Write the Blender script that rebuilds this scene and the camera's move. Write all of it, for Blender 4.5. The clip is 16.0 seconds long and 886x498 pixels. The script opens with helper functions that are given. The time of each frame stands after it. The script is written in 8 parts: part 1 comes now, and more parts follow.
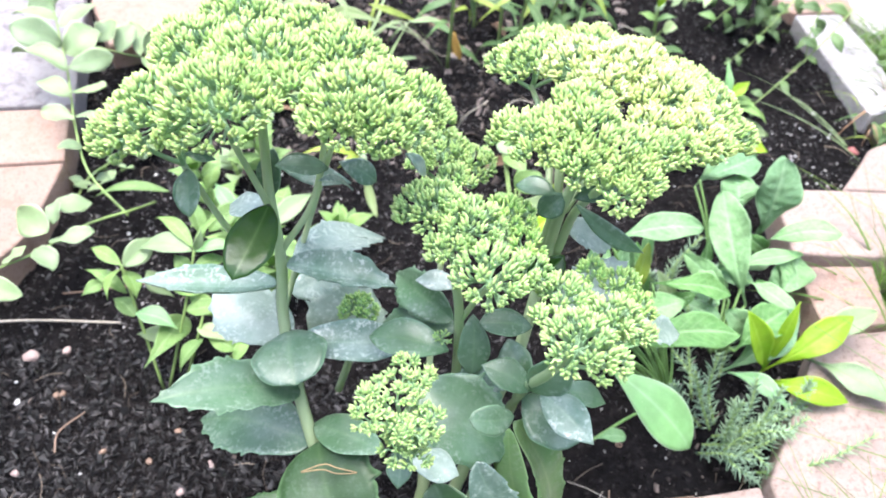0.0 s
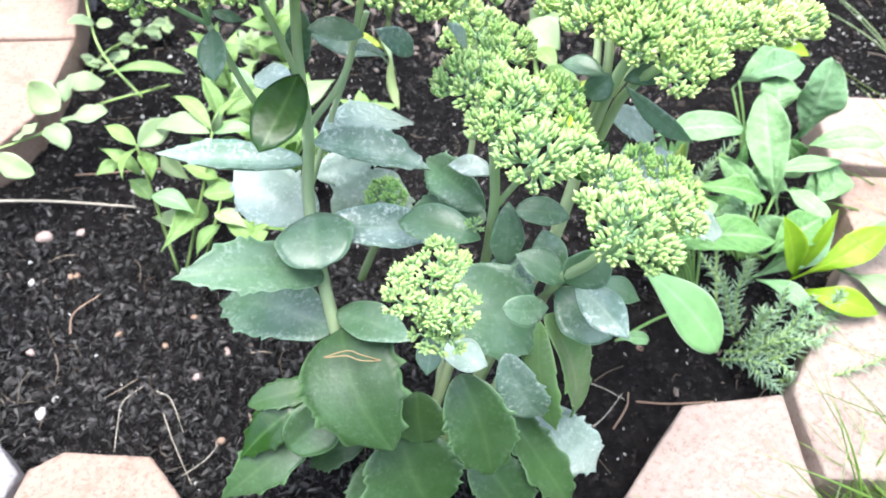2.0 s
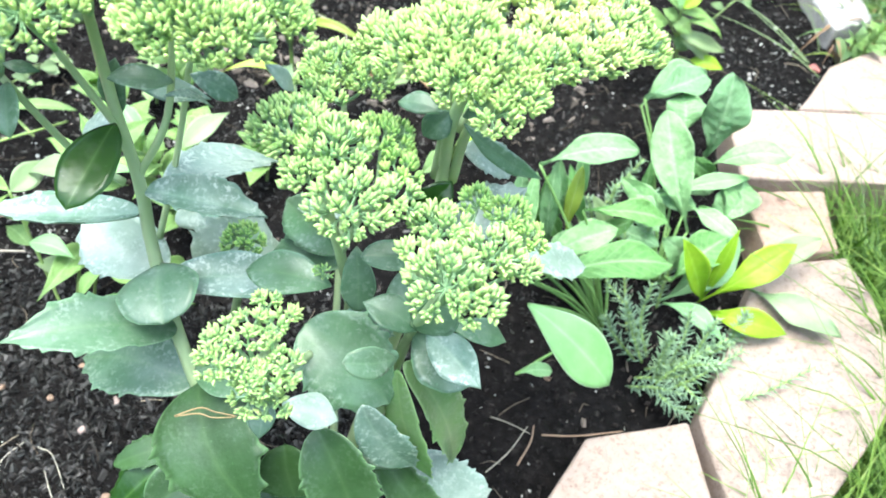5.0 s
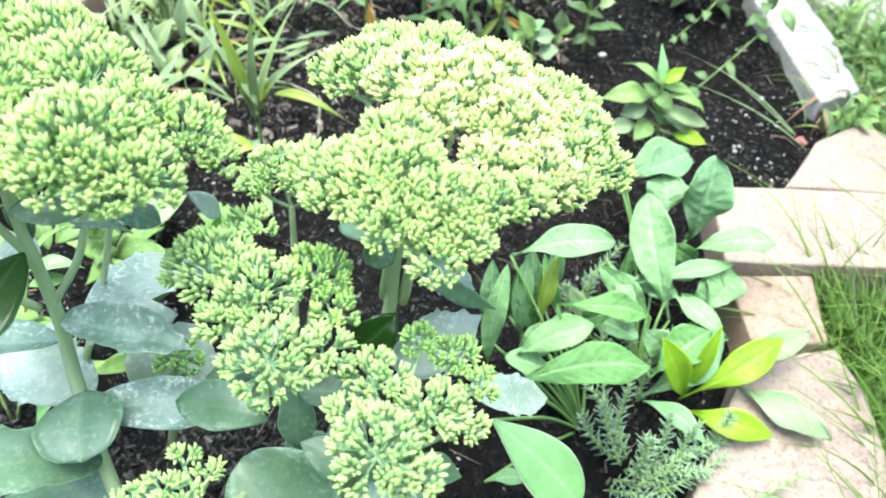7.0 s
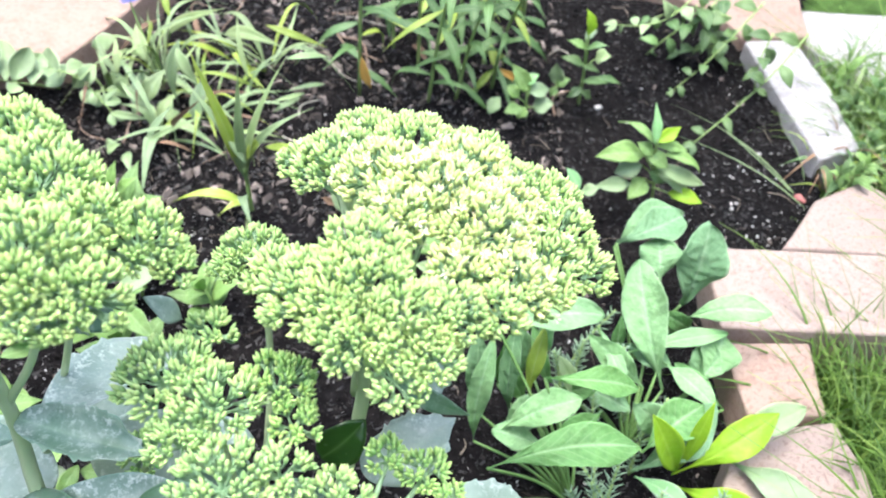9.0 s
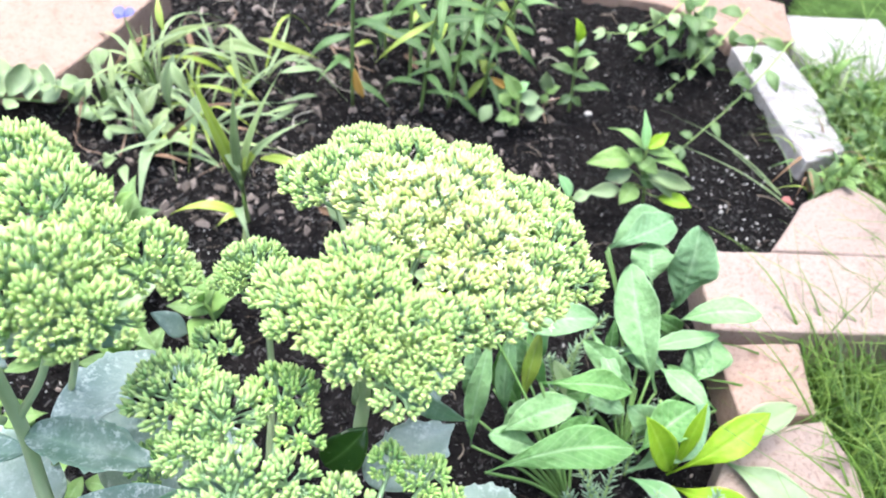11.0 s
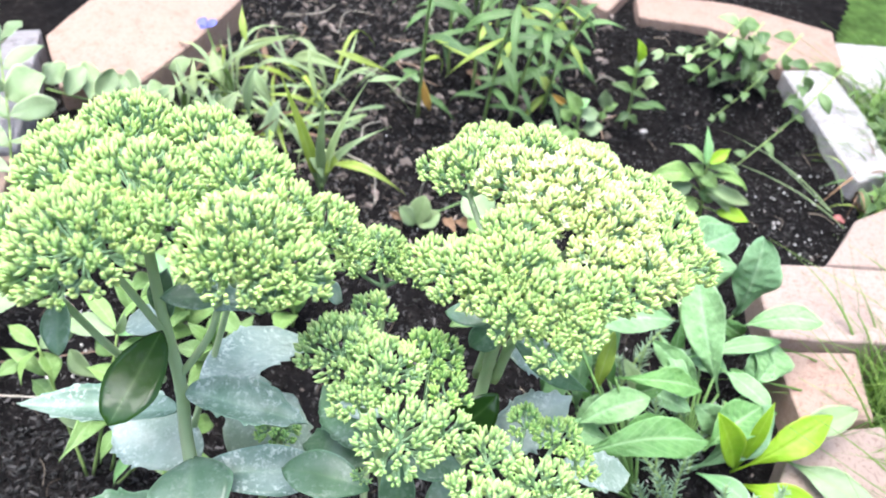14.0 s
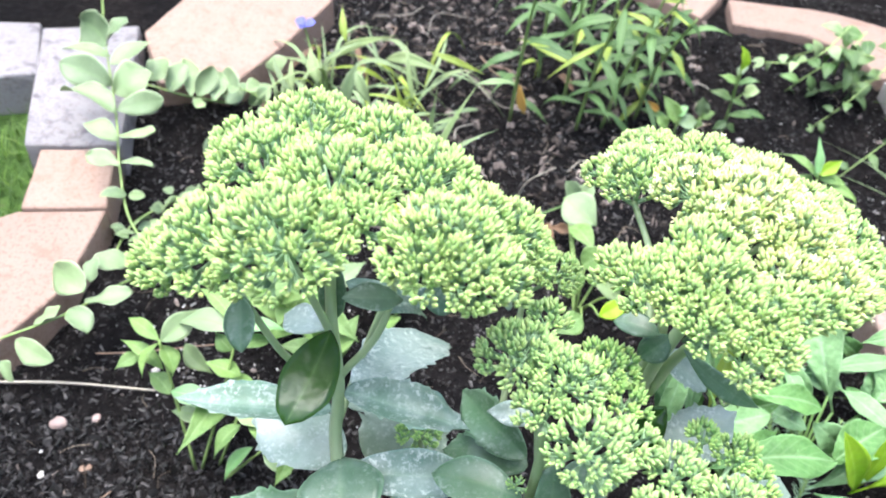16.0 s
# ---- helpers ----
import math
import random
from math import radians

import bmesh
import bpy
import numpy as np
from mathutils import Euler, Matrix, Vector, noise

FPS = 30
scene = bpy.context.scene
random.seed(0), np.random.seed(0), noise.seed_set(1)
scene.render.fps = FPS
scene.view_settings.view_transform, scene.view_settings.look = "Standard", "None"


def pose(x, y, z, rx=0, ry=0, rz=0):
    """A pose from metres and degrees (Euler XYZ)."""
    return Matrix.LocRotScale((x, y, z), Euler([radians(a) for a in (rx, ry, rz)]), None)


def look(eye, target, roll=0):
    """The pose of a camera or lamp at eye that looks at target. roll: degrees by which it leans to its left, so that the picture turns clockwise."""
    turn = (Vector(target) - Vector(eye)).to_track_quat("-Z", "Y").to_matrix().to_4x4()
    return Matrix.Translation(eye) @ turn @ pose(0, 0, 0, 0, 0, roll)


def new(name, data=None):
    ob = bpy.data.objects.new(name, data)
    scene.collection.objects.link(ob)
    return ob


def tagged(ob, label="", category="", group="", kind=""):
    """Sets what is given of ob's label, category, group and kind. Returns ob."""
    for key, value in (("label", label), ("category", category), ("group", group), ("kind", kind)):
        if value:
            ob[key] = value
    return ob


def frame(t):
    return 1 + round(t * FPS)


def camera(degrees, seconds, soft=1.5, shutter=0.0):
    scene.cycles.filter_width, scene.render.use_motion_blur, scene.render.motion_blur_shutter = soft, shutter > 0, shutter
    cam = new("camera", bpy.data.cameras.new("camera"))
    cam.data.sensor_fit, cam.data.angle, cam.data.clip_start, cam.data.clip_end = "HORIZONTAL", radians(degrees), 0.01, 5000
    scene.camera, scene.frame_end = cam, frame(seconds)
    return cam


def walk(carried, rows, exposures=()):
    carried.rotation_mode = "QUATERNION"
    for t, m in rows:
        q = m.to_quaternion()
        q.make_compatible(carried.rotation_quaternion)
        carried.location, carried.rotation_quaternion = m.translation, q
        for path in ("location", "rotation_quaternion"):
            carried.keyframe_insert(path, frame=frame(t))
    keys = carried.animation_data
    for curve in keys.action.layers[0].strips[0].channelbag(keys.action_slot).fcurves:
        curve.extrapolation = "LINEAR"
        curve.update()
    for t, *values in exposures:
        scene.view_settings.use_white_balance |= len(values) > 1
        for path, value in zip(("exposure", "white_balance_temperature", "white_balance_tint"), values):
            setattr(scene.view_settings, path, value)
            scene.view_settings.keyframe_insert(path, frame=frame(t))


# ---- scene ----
cam = camera(56.8, 16.0, soft=1.8)
PATH = [
    (0, (0.1012, 0.0882, 0.6920), (0.0183, 1.4444, -0.7757), 3.54),
    (0.5, (0.1006, 0.0846, 0.6889), (0.0262, 1.4040, -0.8124), 4.13),
    (1, (0.0956, 0.0836, 0.6779), (0.0287, 1.3515, -0.8674), 4.89),
    (1.5, (0.0901, 0.0860, 0.6665), (0.0231, 1.3066, -0.9165), 5.47),
    (2, (0.0863, 0.0903, 0.6625), (0.0142, 1.2784, -0.9447), 5.69),
    (2.5, (0.0885, 0.0925, 0.6591), (0.0131, 1.2645, -0.9597), 5.70),
    (3, (0.0876, 0.0957, 0.6549), (0.0137, 1.2676, -0.9641), 5.48),
    (3.5, (0.0987, 0.0956, 0.6580), (0.0314, 1.2743, -0.9564), 5.21),
    (4, (0.1244, 0.1029, 0.6592), (0.0700, 1.2960, -0.9451), 4.98),
    (4.2, (0.1347, 0.1082, 0.6593), (0.0885, 1.3072, -0.9408), 5.03),
    (6.3, (0.1719, 0.1646, 0.6603), (0.1444, 1.4174, -0.8986), 5.08),
    (6.5, (0.1747, 0.1713, 0.6599), (0.1454, 1.4340, -0.8909), 5.04),
    (7, (0.1780, 0.1937, 0.6610), (0.1466, 1.4780, -0.8718), 5.27),
    (7.5, (0.1823, 0.2137, 0.6618), (0.1484, 1.5190, -0.8531), 5.36),
    (8, (0.1873, 0.2264, 0.6661), (0.1483, 1.5471, -0.8353), 5.40),
    (8.5, (0.1904, 0.2316, 0.6690), (0.1460, 1.5591, -0.8263), 5.43),
    (9, (0.1885, 0.2331, 0.6722), (0.1402, 1.5641, -0.8198), 5.30),
    (11.5, (0.1861, 0.2222, 0.6868), (0.1557, 1.5663, -0.7939), 4.84),
    (12, (0.1820, 0.2150, 0.6896), (0.1546, 1.5651, -0.7856), 5.06),
    (12.5, (0.1782, 0.2053, 0.6915), (0.1486, 1.5642, -0.7757), 5.19),
    (13, (0.1666, 0.1943, 0.6927), (0.1253, 1.5620, -0.7660), 5.13),
    (13.5, (0.1499, 0.1838, 0.6967), (0.0969, 1.5565, -0.7568), 5.34),
    (14, (0.1303, 0.1780, 0.6964), (0.0568, 1.5555, -0.7518), 5.30),
    (14.5, (0.1042, 0.1795, 0.6932), (0.0054, 1.5562, -0.7542), 5.14),
    (15, (0.0856, 0.1805, 0.6897), (-0.0383, 1.5530, -0.7598), 4.96),
    (15.5, (0.0717, 0.1768, 0.6880), (-0.0733, 1.5488, -0.7599), 4.74),
    (16, (0.0628, 0.1735, 0.6884), (-0.1044, 1.5426, -0.7600), 4.19),
]
walk(cam, [(t, look(eye, target, roll)) for t, eye, target, roll in PATH], exposures=[(0, 2.08, 6000, 8), (1.0, 2.1, 6050, 7.5), (2.5, 2.25, 6050, 0), (4.0, 2.34, 6020, -6), (7.0, 2.16, 6050, -8), (9.0, 2.0, 6000, 4), (16, 1.97, 5980, 5)])
cam.data.dof.use_dof = True
cam.data.dof.focus_distance, cam.data.dof.aperture_fstop = 0.44, 13.0

# ---- light ----
SUN_EL, SUN_AZ = 85.0, 280.0
world = bpy.data.worlds.new("sky")
scene.world = world
world.use_nodes = True
wn = world.node_tree
sky = wn.nodes.new("ShaderNodeTexSky")
sky.sky_type, sky.sun_disc = "NISHITA", False
sky.sun_elevation, sky.sun_rotation = radians(SUN_EL), radians(SUN_AZ)
sky.air_density, sky.dust_density, sky.ozone_density = 1.0, 5.0, 1.0
wn.nodes["Background"].inputs["Strength"].default_value = 0.15
wn.links.new(sky.outputs["Color"], wn.nodes["Background"].inputs["Color"])
sun = new("sun", bpy.data.lights.new("sun", "SUN"))
sun.data.energy, sun.data.angle, sun.data.color = 0.72, radians(45), (1.0, 0.97, 0.93)
sun.matrix_basis = look((0.5 * math.sin(radians(SUN_AZ)), 0.5 * math.cos(radians(SUN_AZ)), math.tan(radians(SUN_EL)) * 0.5), (0, 0, 0))


# ---- materials ----
def material(name, rough=0.6, spec=0.5):
    m = bpy.data.materials.new(name)
    m.use_nodes = True
    nt = m.node_tree
    b = nt.nodes["Principled BSDF"]
    b.inputs["Roughness"].default_value = rough
    b.inputs["Specular IOR Level"].default_value = spec
    return m, nt, b


def node(nt, kind, **values):
    n = nt.nodes.new(kind)
    for k, v in values.items():
        n.inputs[k.replace("_", " ")].default_value = v
    return n


def noise_of(nt, scale, detail=4.0, rough=0.55, coords="Object"):
    tc = nt.nodes.new("ShaderNodeTexCoord")
    n = node(nt, "ShaderNodeTexNoise", Scale=scale, Detail=detail, Roughness=rough)
    nt.links.new(tc.outputs[coords], n.inputs["Vector"])
    return n.outputs["Fac"]


def ramp(nt, fac, *stops):
    r = nt.nodes.new("ShaderNodeValToRGB")
    e = r.color_ramp.elements
    while len(e) < len(stops):
        e.new(0.5)
    for el, (p, c) in zip(e, stops):
        el.position = p
        el.color = (*c, 1) if len(c) == 3 else c
    nt.links.new(fac, r.inputs["Fac"])
    return r.outputs["Color"]


def mixed(nt, fac, a, b, how="MIX"):
    m = nt.nodes.new("ShaderNodeMix")
    m.data_type, m.blend_type = "RGBA", how
    for sock, v in ((m.inputs[0], fac), (m.inputs[6], a), (m.inputs[7], b)):
        if isinstance(v, (int, float)):
            sock.default_value = v
        elif isinstance(v, tuple):
            sock.default_value = (*v, 1)
        else:
            nt.links.new(v, sock)
    return m.outputs[2]


def bump(nt, b, height, strength, distance):
    n = node(nt, "ShaderNodeBump", Strength=strength, Distance=distance)
    nt.links.new(height, n.inputs["Height"])
    nt.links.new(n.outputs["Normal"], b.inputs["Normal"])
    return n


def attr(nt, name):
    a = nt.nodes.new("ShaderNodeAttribute")
    a.attribute_name = name
    return a.outputs["Fac"]


def leaf_material(name, dark, light, vein, rough=0.45, glow=0.25, bloom=0.0, vein_amt=0.5, rib=0.0, wet=False, rim_amt=0.3, pucker=0.0, mingled=False):
    """A leaf: u runs from base to tip, v from edge to edge (0.5 on the midrib)."""
    m, nt, b = material(name, rough, 0.5)
    big = noise_of(nt, 55.0, 3.0)
    fine = noise_of(nt, 420.0, 3.0)
    info = nt.nodes.new("ShaderNodeObjectInfo")
    col = mixed(nt, big, dark, light)
    tint = mixed(nt, info.outputs["Random"], (0.78, 0.8, 0.82), (1.15, 1.12, 1.0))
    col = mixed(nt, 1.0, col, tint, "MULTIPLY")
    if mingled:
        geo = nt.nodes.new("ShaderNodeNewGeometry")
        col = mixed(nt, 1.0, col, ramp(nt, geo.outputs["Random Per Island"], (0.0, (0.45, 0.55, 0.5)), (0.55, (1.0, 1.0, 0.9)), (0.85, (1.35, 1.25, 1.1)), (1.0, (1.9, 1.5, 1.9))), "MULTIPLY")
    v = attr(nt, "leaf_v")
    mid = ramp(nt, v, (0.0, (1, 1, 1)), (0.07, (0.35, 0.35, 0.35)), (0.16, (0, 0, 0)))
    mf = nt.nodes.new("ShaderNodeMath")
    mf.operation = "MULTIPLY"
    mf.inputs[1].default_value = vein_amt
    nt.links.new(mid, mf.inputs[0])
    col = mixed(nt, mf.outputs[0], col, vein)
    patch = ramp(nt, noise_of(nt, 22.0, 4.0, 0.6), (0.32, (0.80, 0.80, 0.78)), (0.52, (1.0, 1.0, 1.0)), (0.72, (1.22, 1.20, 1.22)))
    col = mixed(nt, 1.0, col, patch, "MULTIPLY")
    if pucker:
        # shade of the puckers put into the colour: darker where the bump dips
        dip_shade = ramp(nt, noise_of(nt, 150.0, 2.0, 0.5), (0.30, (1 - pucker, 1 - pucker * 0.75, 1 - pucker)), (0.52, (1.0, 1.0, 1.0)), (0.70, (1.06, 1.05, 1.08)))
        col = mixed(nt, 1.0, col, dip_shade, "MULTIPLY")
    speck = ramp(nt, noise_of(nt, 520.0, 2.0, 0.5), (0.70, (0, 0, 0)), (0.74, (0.35, 0.35, 0.35)))
    col = mixed(nt, speck, col, tuple(min(0.8, 1.6 * x + 0.06) for x in light))
    # pale edge: real margin on the creeper, edge light painted in on stonecrop
    rim = ramp(nt, v, (0.90, (0, 0, 0)), (0.98, (rim_amt,) * 3))
    col = mixed(nt, rim, col, tuple(min(0.8, 1.7 * x + 0.05) for x in light))
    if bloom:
        # a thin film, wet sheen painted in: soft patches, fine-flecked pale crust towards edges
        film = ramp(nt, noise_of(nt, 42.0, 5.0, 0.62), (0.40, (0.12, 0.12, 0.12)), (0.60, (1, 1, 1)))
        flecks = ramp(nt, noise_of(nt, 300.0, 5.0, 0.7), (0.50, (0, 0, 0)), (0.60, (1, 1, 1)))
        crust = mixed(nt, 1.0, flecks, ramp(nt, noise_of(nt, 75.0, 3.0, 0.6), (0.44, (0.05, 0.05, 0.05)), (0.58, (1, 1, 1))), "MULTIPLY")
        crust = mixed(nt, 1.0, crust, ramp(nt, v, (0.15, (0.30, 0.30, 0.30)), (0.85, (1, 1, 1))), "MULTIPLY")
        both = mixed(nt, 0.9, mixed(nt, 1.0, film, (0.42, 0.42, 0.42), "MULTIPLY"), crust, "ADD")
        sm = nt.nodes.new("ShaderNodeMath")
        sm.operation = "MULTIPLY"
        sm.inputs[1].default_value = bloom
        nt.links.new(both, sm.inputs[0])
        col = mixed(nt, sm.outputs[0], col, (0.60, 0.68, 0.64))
        rr = ramp(nt, film, (0.0, (min(0.6, rough * 1.2),) * 3), (1.0, (rough * 0.75,) * 3))
        nt.links.new(rr, b.inputs["Roughness"])
        if bloom > 0.2:
            b.inputs["Coat Weight"].default_value = 0.45
            b.inputs["Coat Roughness"].default_value = 0.22
    nt.links.new(col, b.inputs["Base Color"])
    h = fine
    if rib:
        w = nt.nodes.new("ShaderNodeMath")
        w.operation = "ADD"
        a = nt.nodes.new("ShaderNodeMath")
        a.operation = "MULTIPLY"
        a.inputs[1].default_value = 0.07
        wave = nt.nodes.new("ShaderNodeMath")
        wave.operation = "SINE"
        arg = nt.nodes.new("ShaderNodeMath")
        arg.operation = "MULTIPLY_ADD"
        arg.inputs[1].default_value = 60.0
        vv = nt.nodes.new("ShaderNodeMath")
        vv.operation = "MULTIPLY"
        vv.inputs[1].default_value = -14.0
        nt.links.new(v, vv.inputs[0])
        nt.links.new(attr(nt, "leaf_u"), arg.inputs[0])
        nt.links.new(vv.outputs[0], arg.inputs[2])
        nt.links.new(arg.outputs[0], wave.inputs[0])
        nt.links.new(wave.outputs[0], a.inputs[0])
        # side veins, paler than the blade between them
        side = ramp(nt, wave.outputs[0], (0.72, (0, 0, 0)), (0.96, (0.14, 0.14, 0.14)))
        col = mixed(nt, side, col, vein)
        nt.links.new(col, b.inputs["Base Color"])
        nt.links.new(a.outputs[0], w.inputs[0])
        nt.links.new(noise_of(nt, 120.0, 2.0, 0.5), w.inputs[1])
        h = w.outputs[0]
    if bloom > 0.5:
        h = noise_of(nt, 170.0, 5.0, 0.65)
    if wet:
        h = noise_of(nt, 85.0, 2.0, 0.5)
    if pucker:
        h = noise_of(nt, 150.0, 2.0, 0.5)
    bump(nt, b, h, 0.75 if pucker else rib or (0.9 if wet else 0.42 if bloom > 0.5 else 0.16), 0.003 if rib else 0.0014)
    tr = node(nt, "ShaderNodeBsdfTranslucent")
    nt.links.new(mixed(nt, 1.0, col, (1.0, 1.15, 0.55), "MULTIPLY"), tr.inputs["Color"])
    mx = nt.nodes.new("ShaderNodeMixShader")
    mx.inputs[0].default_value = glow
    nt.links.new(b.outputs[0], mx.inputs[1])
    nt.links.new(tr.outputs[0], mx.inputs[2])
    nt.links.new(mx.outputs[0], nt.nodes["Material Output"].inputs["Surface"])
    return m


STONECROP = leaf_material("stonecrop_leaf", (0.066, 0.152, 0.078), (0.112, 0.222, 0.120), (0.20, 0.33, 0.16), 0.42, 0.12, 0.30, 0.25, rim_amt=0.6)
# Lower leaves: older olive green, darkened further to stand for their shade.
STONECROP_OLD_SHADED = leaf_material("stonecrop_old_shaded_leaf", (0.033, 0.086, 0.024), (0.058, 0.130, 0.040), (0.15, 0.25, 0.10), 0.42, 0.14, 0.07, 0.22, rim_amt=0.8)
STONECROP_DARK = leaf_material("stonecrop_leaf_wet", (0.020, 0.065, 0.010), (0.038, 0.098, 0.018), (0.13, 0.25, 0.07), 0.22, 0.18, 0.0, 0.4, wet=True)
# Paler leaf copies: bloom and film, with reflected sky painted into the colour.
STONECROP_PALE_SHEEN = leaf_material("stonecrop_leaf_pale_sheen", (0.24, 0.345, 0.295), (0.36, 0.465, 0.41), (0.40, 0.50, 0.40), 0.36, 0.12, 1.0, 0.2)
STONECROP_SHEEN = leaf_material("stonecrop_leaf_sheen", (0.098, 0.200, 0.142), (0.16, 0.285, 0.212), (0.32, 0.46, 0.32), 0.42, 0.1, 0.8, 0.35)
YOUNG_FOLD = leaf_material("stonecrop_leaf_fresh", (0.20, 0.37, 0.13), (0.30, 0.49, 0.21), (0.42, 0.58, 0.28), 0.45, 0.35, 0.25, 0.4, rim_amt=0.5)
BROAD = leaf_material("broad_leaf", (0.215, 0.40, 0.180), (0.325, 0.53, 0.285), (0.46, 0.65, 0.42), 0.7, 0.3, 0.0, 0.6, 0.3, pucker=0.16)
YELLOW = leaf_material("yellow_leaf", (0.28, 0.50, 0.025), (0.41, 0.61, 0.04), (0.48, 0.66, 0.12), 0.5, 0.4, 0.0, 0.4, pucker=0.05)
MINT = leaf_material("weed_leaf", (0.195, 0.345, 0.088), (0.31, 0.465, 0.18), (0.40, 0.56, 0.26), 0.55, 0.3, 0.0, 0.5, 0.3, pucker=0.15)
PALE = leaf_material("pale_round_leaf", (0.27, 0.40, 0.19), (0.40, 0.50, 0.30), (0.27, 0.42, 0.14), 0.5, 0.25, 0.0, 0.55)
DOCK = leaf_material("ribbed_broad_leaf", (0.155, 0.35, 0.095), (0.24, 0.455, 0.165), (0.42, 0.61, 0.34), 0.65, 0.3, 0.0, 0.75, 0.3, pucker=0.18)
CREEPER = leaf_material("creeper_leaf", (0.26, 0.38, 0.19), (0.39, 0.49, 0.30), (0.30, 0.45, 0.20), 0.5, 0.25, 0.0, 0.4, rim_amt=0.8)
FRESH = leaf_material("fresh_broad_leaf", (0.26, 0.51, 0.21), (0.38, 0.63, 0.34), (0.50, 0.70, 0.43), 0.45, 0.4, 0.0, 0.6, rim_amt=0.6)
STRAP = leaf_material("strap_leaf", (0.27, 0.38, 0.16), (0.41, 0.50, 0.28), (0.48, 0.58, 0.36), 0.5, 0.3, 0.0, 0.6)
STRAPY = leaf_material("strap_leaf_yellow", (0.32, 0.46, 0.06), (0.48, 0.58, 0.14), (0.5, 0.6, 0.28), 0.4, 0.3, 0.0, 0.5)
WILLOWY = leaf_material("narrow_leaf", (0.095, 0.20, 0.062), (0.19, 0.315, 0.125), (0.32, 0.46, 0.22), 0.5, 0.25, 0.0, 0.6)
VINE = leaf_material("vine_leaf", (0.085, 0.165, 0.055), (0.19, 0.29, 0.12), (0.26, 0.36, 0.17), 0.5, 0.25, 0.0, 0.4)
ORANGE = leaf_material("withered_leaf", (0.55, 0.30, 0.06), (0.70, 0.45, 0.12), (0.6, 0.45, 0.2), 0.6, 0.2, 0.0, 0.3)
NEEDLE = leaf_material("needle_leaf", (0.22, 0.36, 0.24), (0.38, 0.52, 0.37), (0.3, 0.45, 0.28), 0.5, 0.1, 0.0, 0.0)
GRASS = leaf_material("grass_blade", (0.065, 0.155, 0.028), (0.21, 0.32, 0.085), (0.3, 0.42, 0.14), 0.45, 0.3, 0.0, 0.2, mingled=True)
BLUE = leaf_material("blue_petal", (0.09, 0.10, 0.50), (0.20, 0.22, 0.70), (0.3, 0.3, 0.8), 0.5, 0.2, 0.0, 0.2)


def stem_material(name, a, c, rough=0.45):
    m, nt, b = material(name, rough)
    col = mixed(nt, noise_of(nt, 60.0, 4.0), a, c)
    nt.links.new(col, b.inputs["Base Color"])
    bump(nt, b, noise_of(nt, 300.0), 0.3, 0.0006)
    return m


STEM = stem_material("stonecrop_stem", (0.41, 0.53, 0.29), (0.53, 0.63, 0.39), 0.36)
PEDICEL = stem_material("pedicel", (0.26, 0.42, 0.23), (0.38, 0.54, 0.32))
WEED_STEM = stem_material("weed_stem", (0.24, 0.38, 0.10), (0.36, 0.48, 0.18))
STALK = stem_material("leaf_stalk", (0.13, 0.26, 0.07), (0.22, 0.36, 0.12))
BROWN = leaf_material("dead_leaf", (0.16, 0.09, 0.06), (0.30, 0.19, 0.12), (0.3, 0.2, 0.14), 0.8, 0.1, 0.0, 0.4)
STRAW = stem_material("dry_straw", (0.33, 0.29, 0.24), (0.54, 0.50, 0.43), 0.7)
STRAW_TAN = stem_material("tan_straw", (0.30, 0.20, 0.10), (0.46, 0.34, 0.19), 0.7)
TWIG = stem_material("twig", (0.22, 0.14, 0.10), (0.38, 0.27, 0.20), 0.8)


def bud_material(name, base, middle, tip):
    m, nt, b = material(name, 0.42, 0.4)
    t = attr(nt, "tip")
    col = ramp(nt, t, (0.0, base), (0.45, middle), (1.0, tip))
    geo = nt.nodes.new("ShaderNodeNewGeometry")
    pick = nt.nodes.new("ShaderNodeMath")
    pick.operation = "ADD"
    own = nt.nodes.new("ShaderNodeMath")
    own.operation = "FRACT"
    nt.links.new(geo.outputs["Random Per Island"], pick.inputs[0])
    nt.links.new(nt.nodes.new("ShaderNodeObjectInfo").outputs["Random"], pick.inputs[1])
    nt.links.new(pick.outputs[0], own.inputs[0])
    tint = ramp(nt, own.outputs[0], (0.0, (0.72, 0.84, 0.72)), (0.5, (0.95, 1.0, 0.9)), (1.0, (1.14, 1.08, 0.95)))
    col = mixed(nt, 1.0, col, tint, "MULTIPLY")
    nt.links.new(col, b.inputs["Base Color"])
    b.inputs["Subsurface Weight"].default_value = 0.12
    b.inputs["Subsurface Radius"].default_value = (0.002, 0.003, 0.001)
    b.inputs["Subsurface Scale"].default_value = 0.5
    return m


BUD = bud_material("flower_bud", (0.33, 0.49, 0.26), (0.45, 0.58, 0.265), (0.52, 0.63, 0.27))
BUD_GREEN = bud_material("greener_bud", (0.30, 0.46, 0.25), (0.40, 0.545, 0.26), (0.475, 0.605, 0.265))
BUD_RIPE = bud_material("ripe_bud", (0.44, 0.55, 0.27), (0.58, 0.65, 0.31), (0.68, 0.71, 0.36))
# Greener, darker buds: shade from the large head above put into the colour.
BUD_SHADED = bud_material("shaded_bud", (0.24, 0.43, 0.20), (0.36, 0.55, 0.21), (0.52, 0.66, 0.26))
BUD_YOUNG = bud_material("young_bud", (0.22, 0.43, 0.17), (0.38, 0.60, 0.24), (0.56, 0.72, 0.33))
PETAL = bud_material("open_petal", (0.50, 0.58, 0.28), (0.74, 0.70, 0.52), (0.82, 0.72, 0.64))


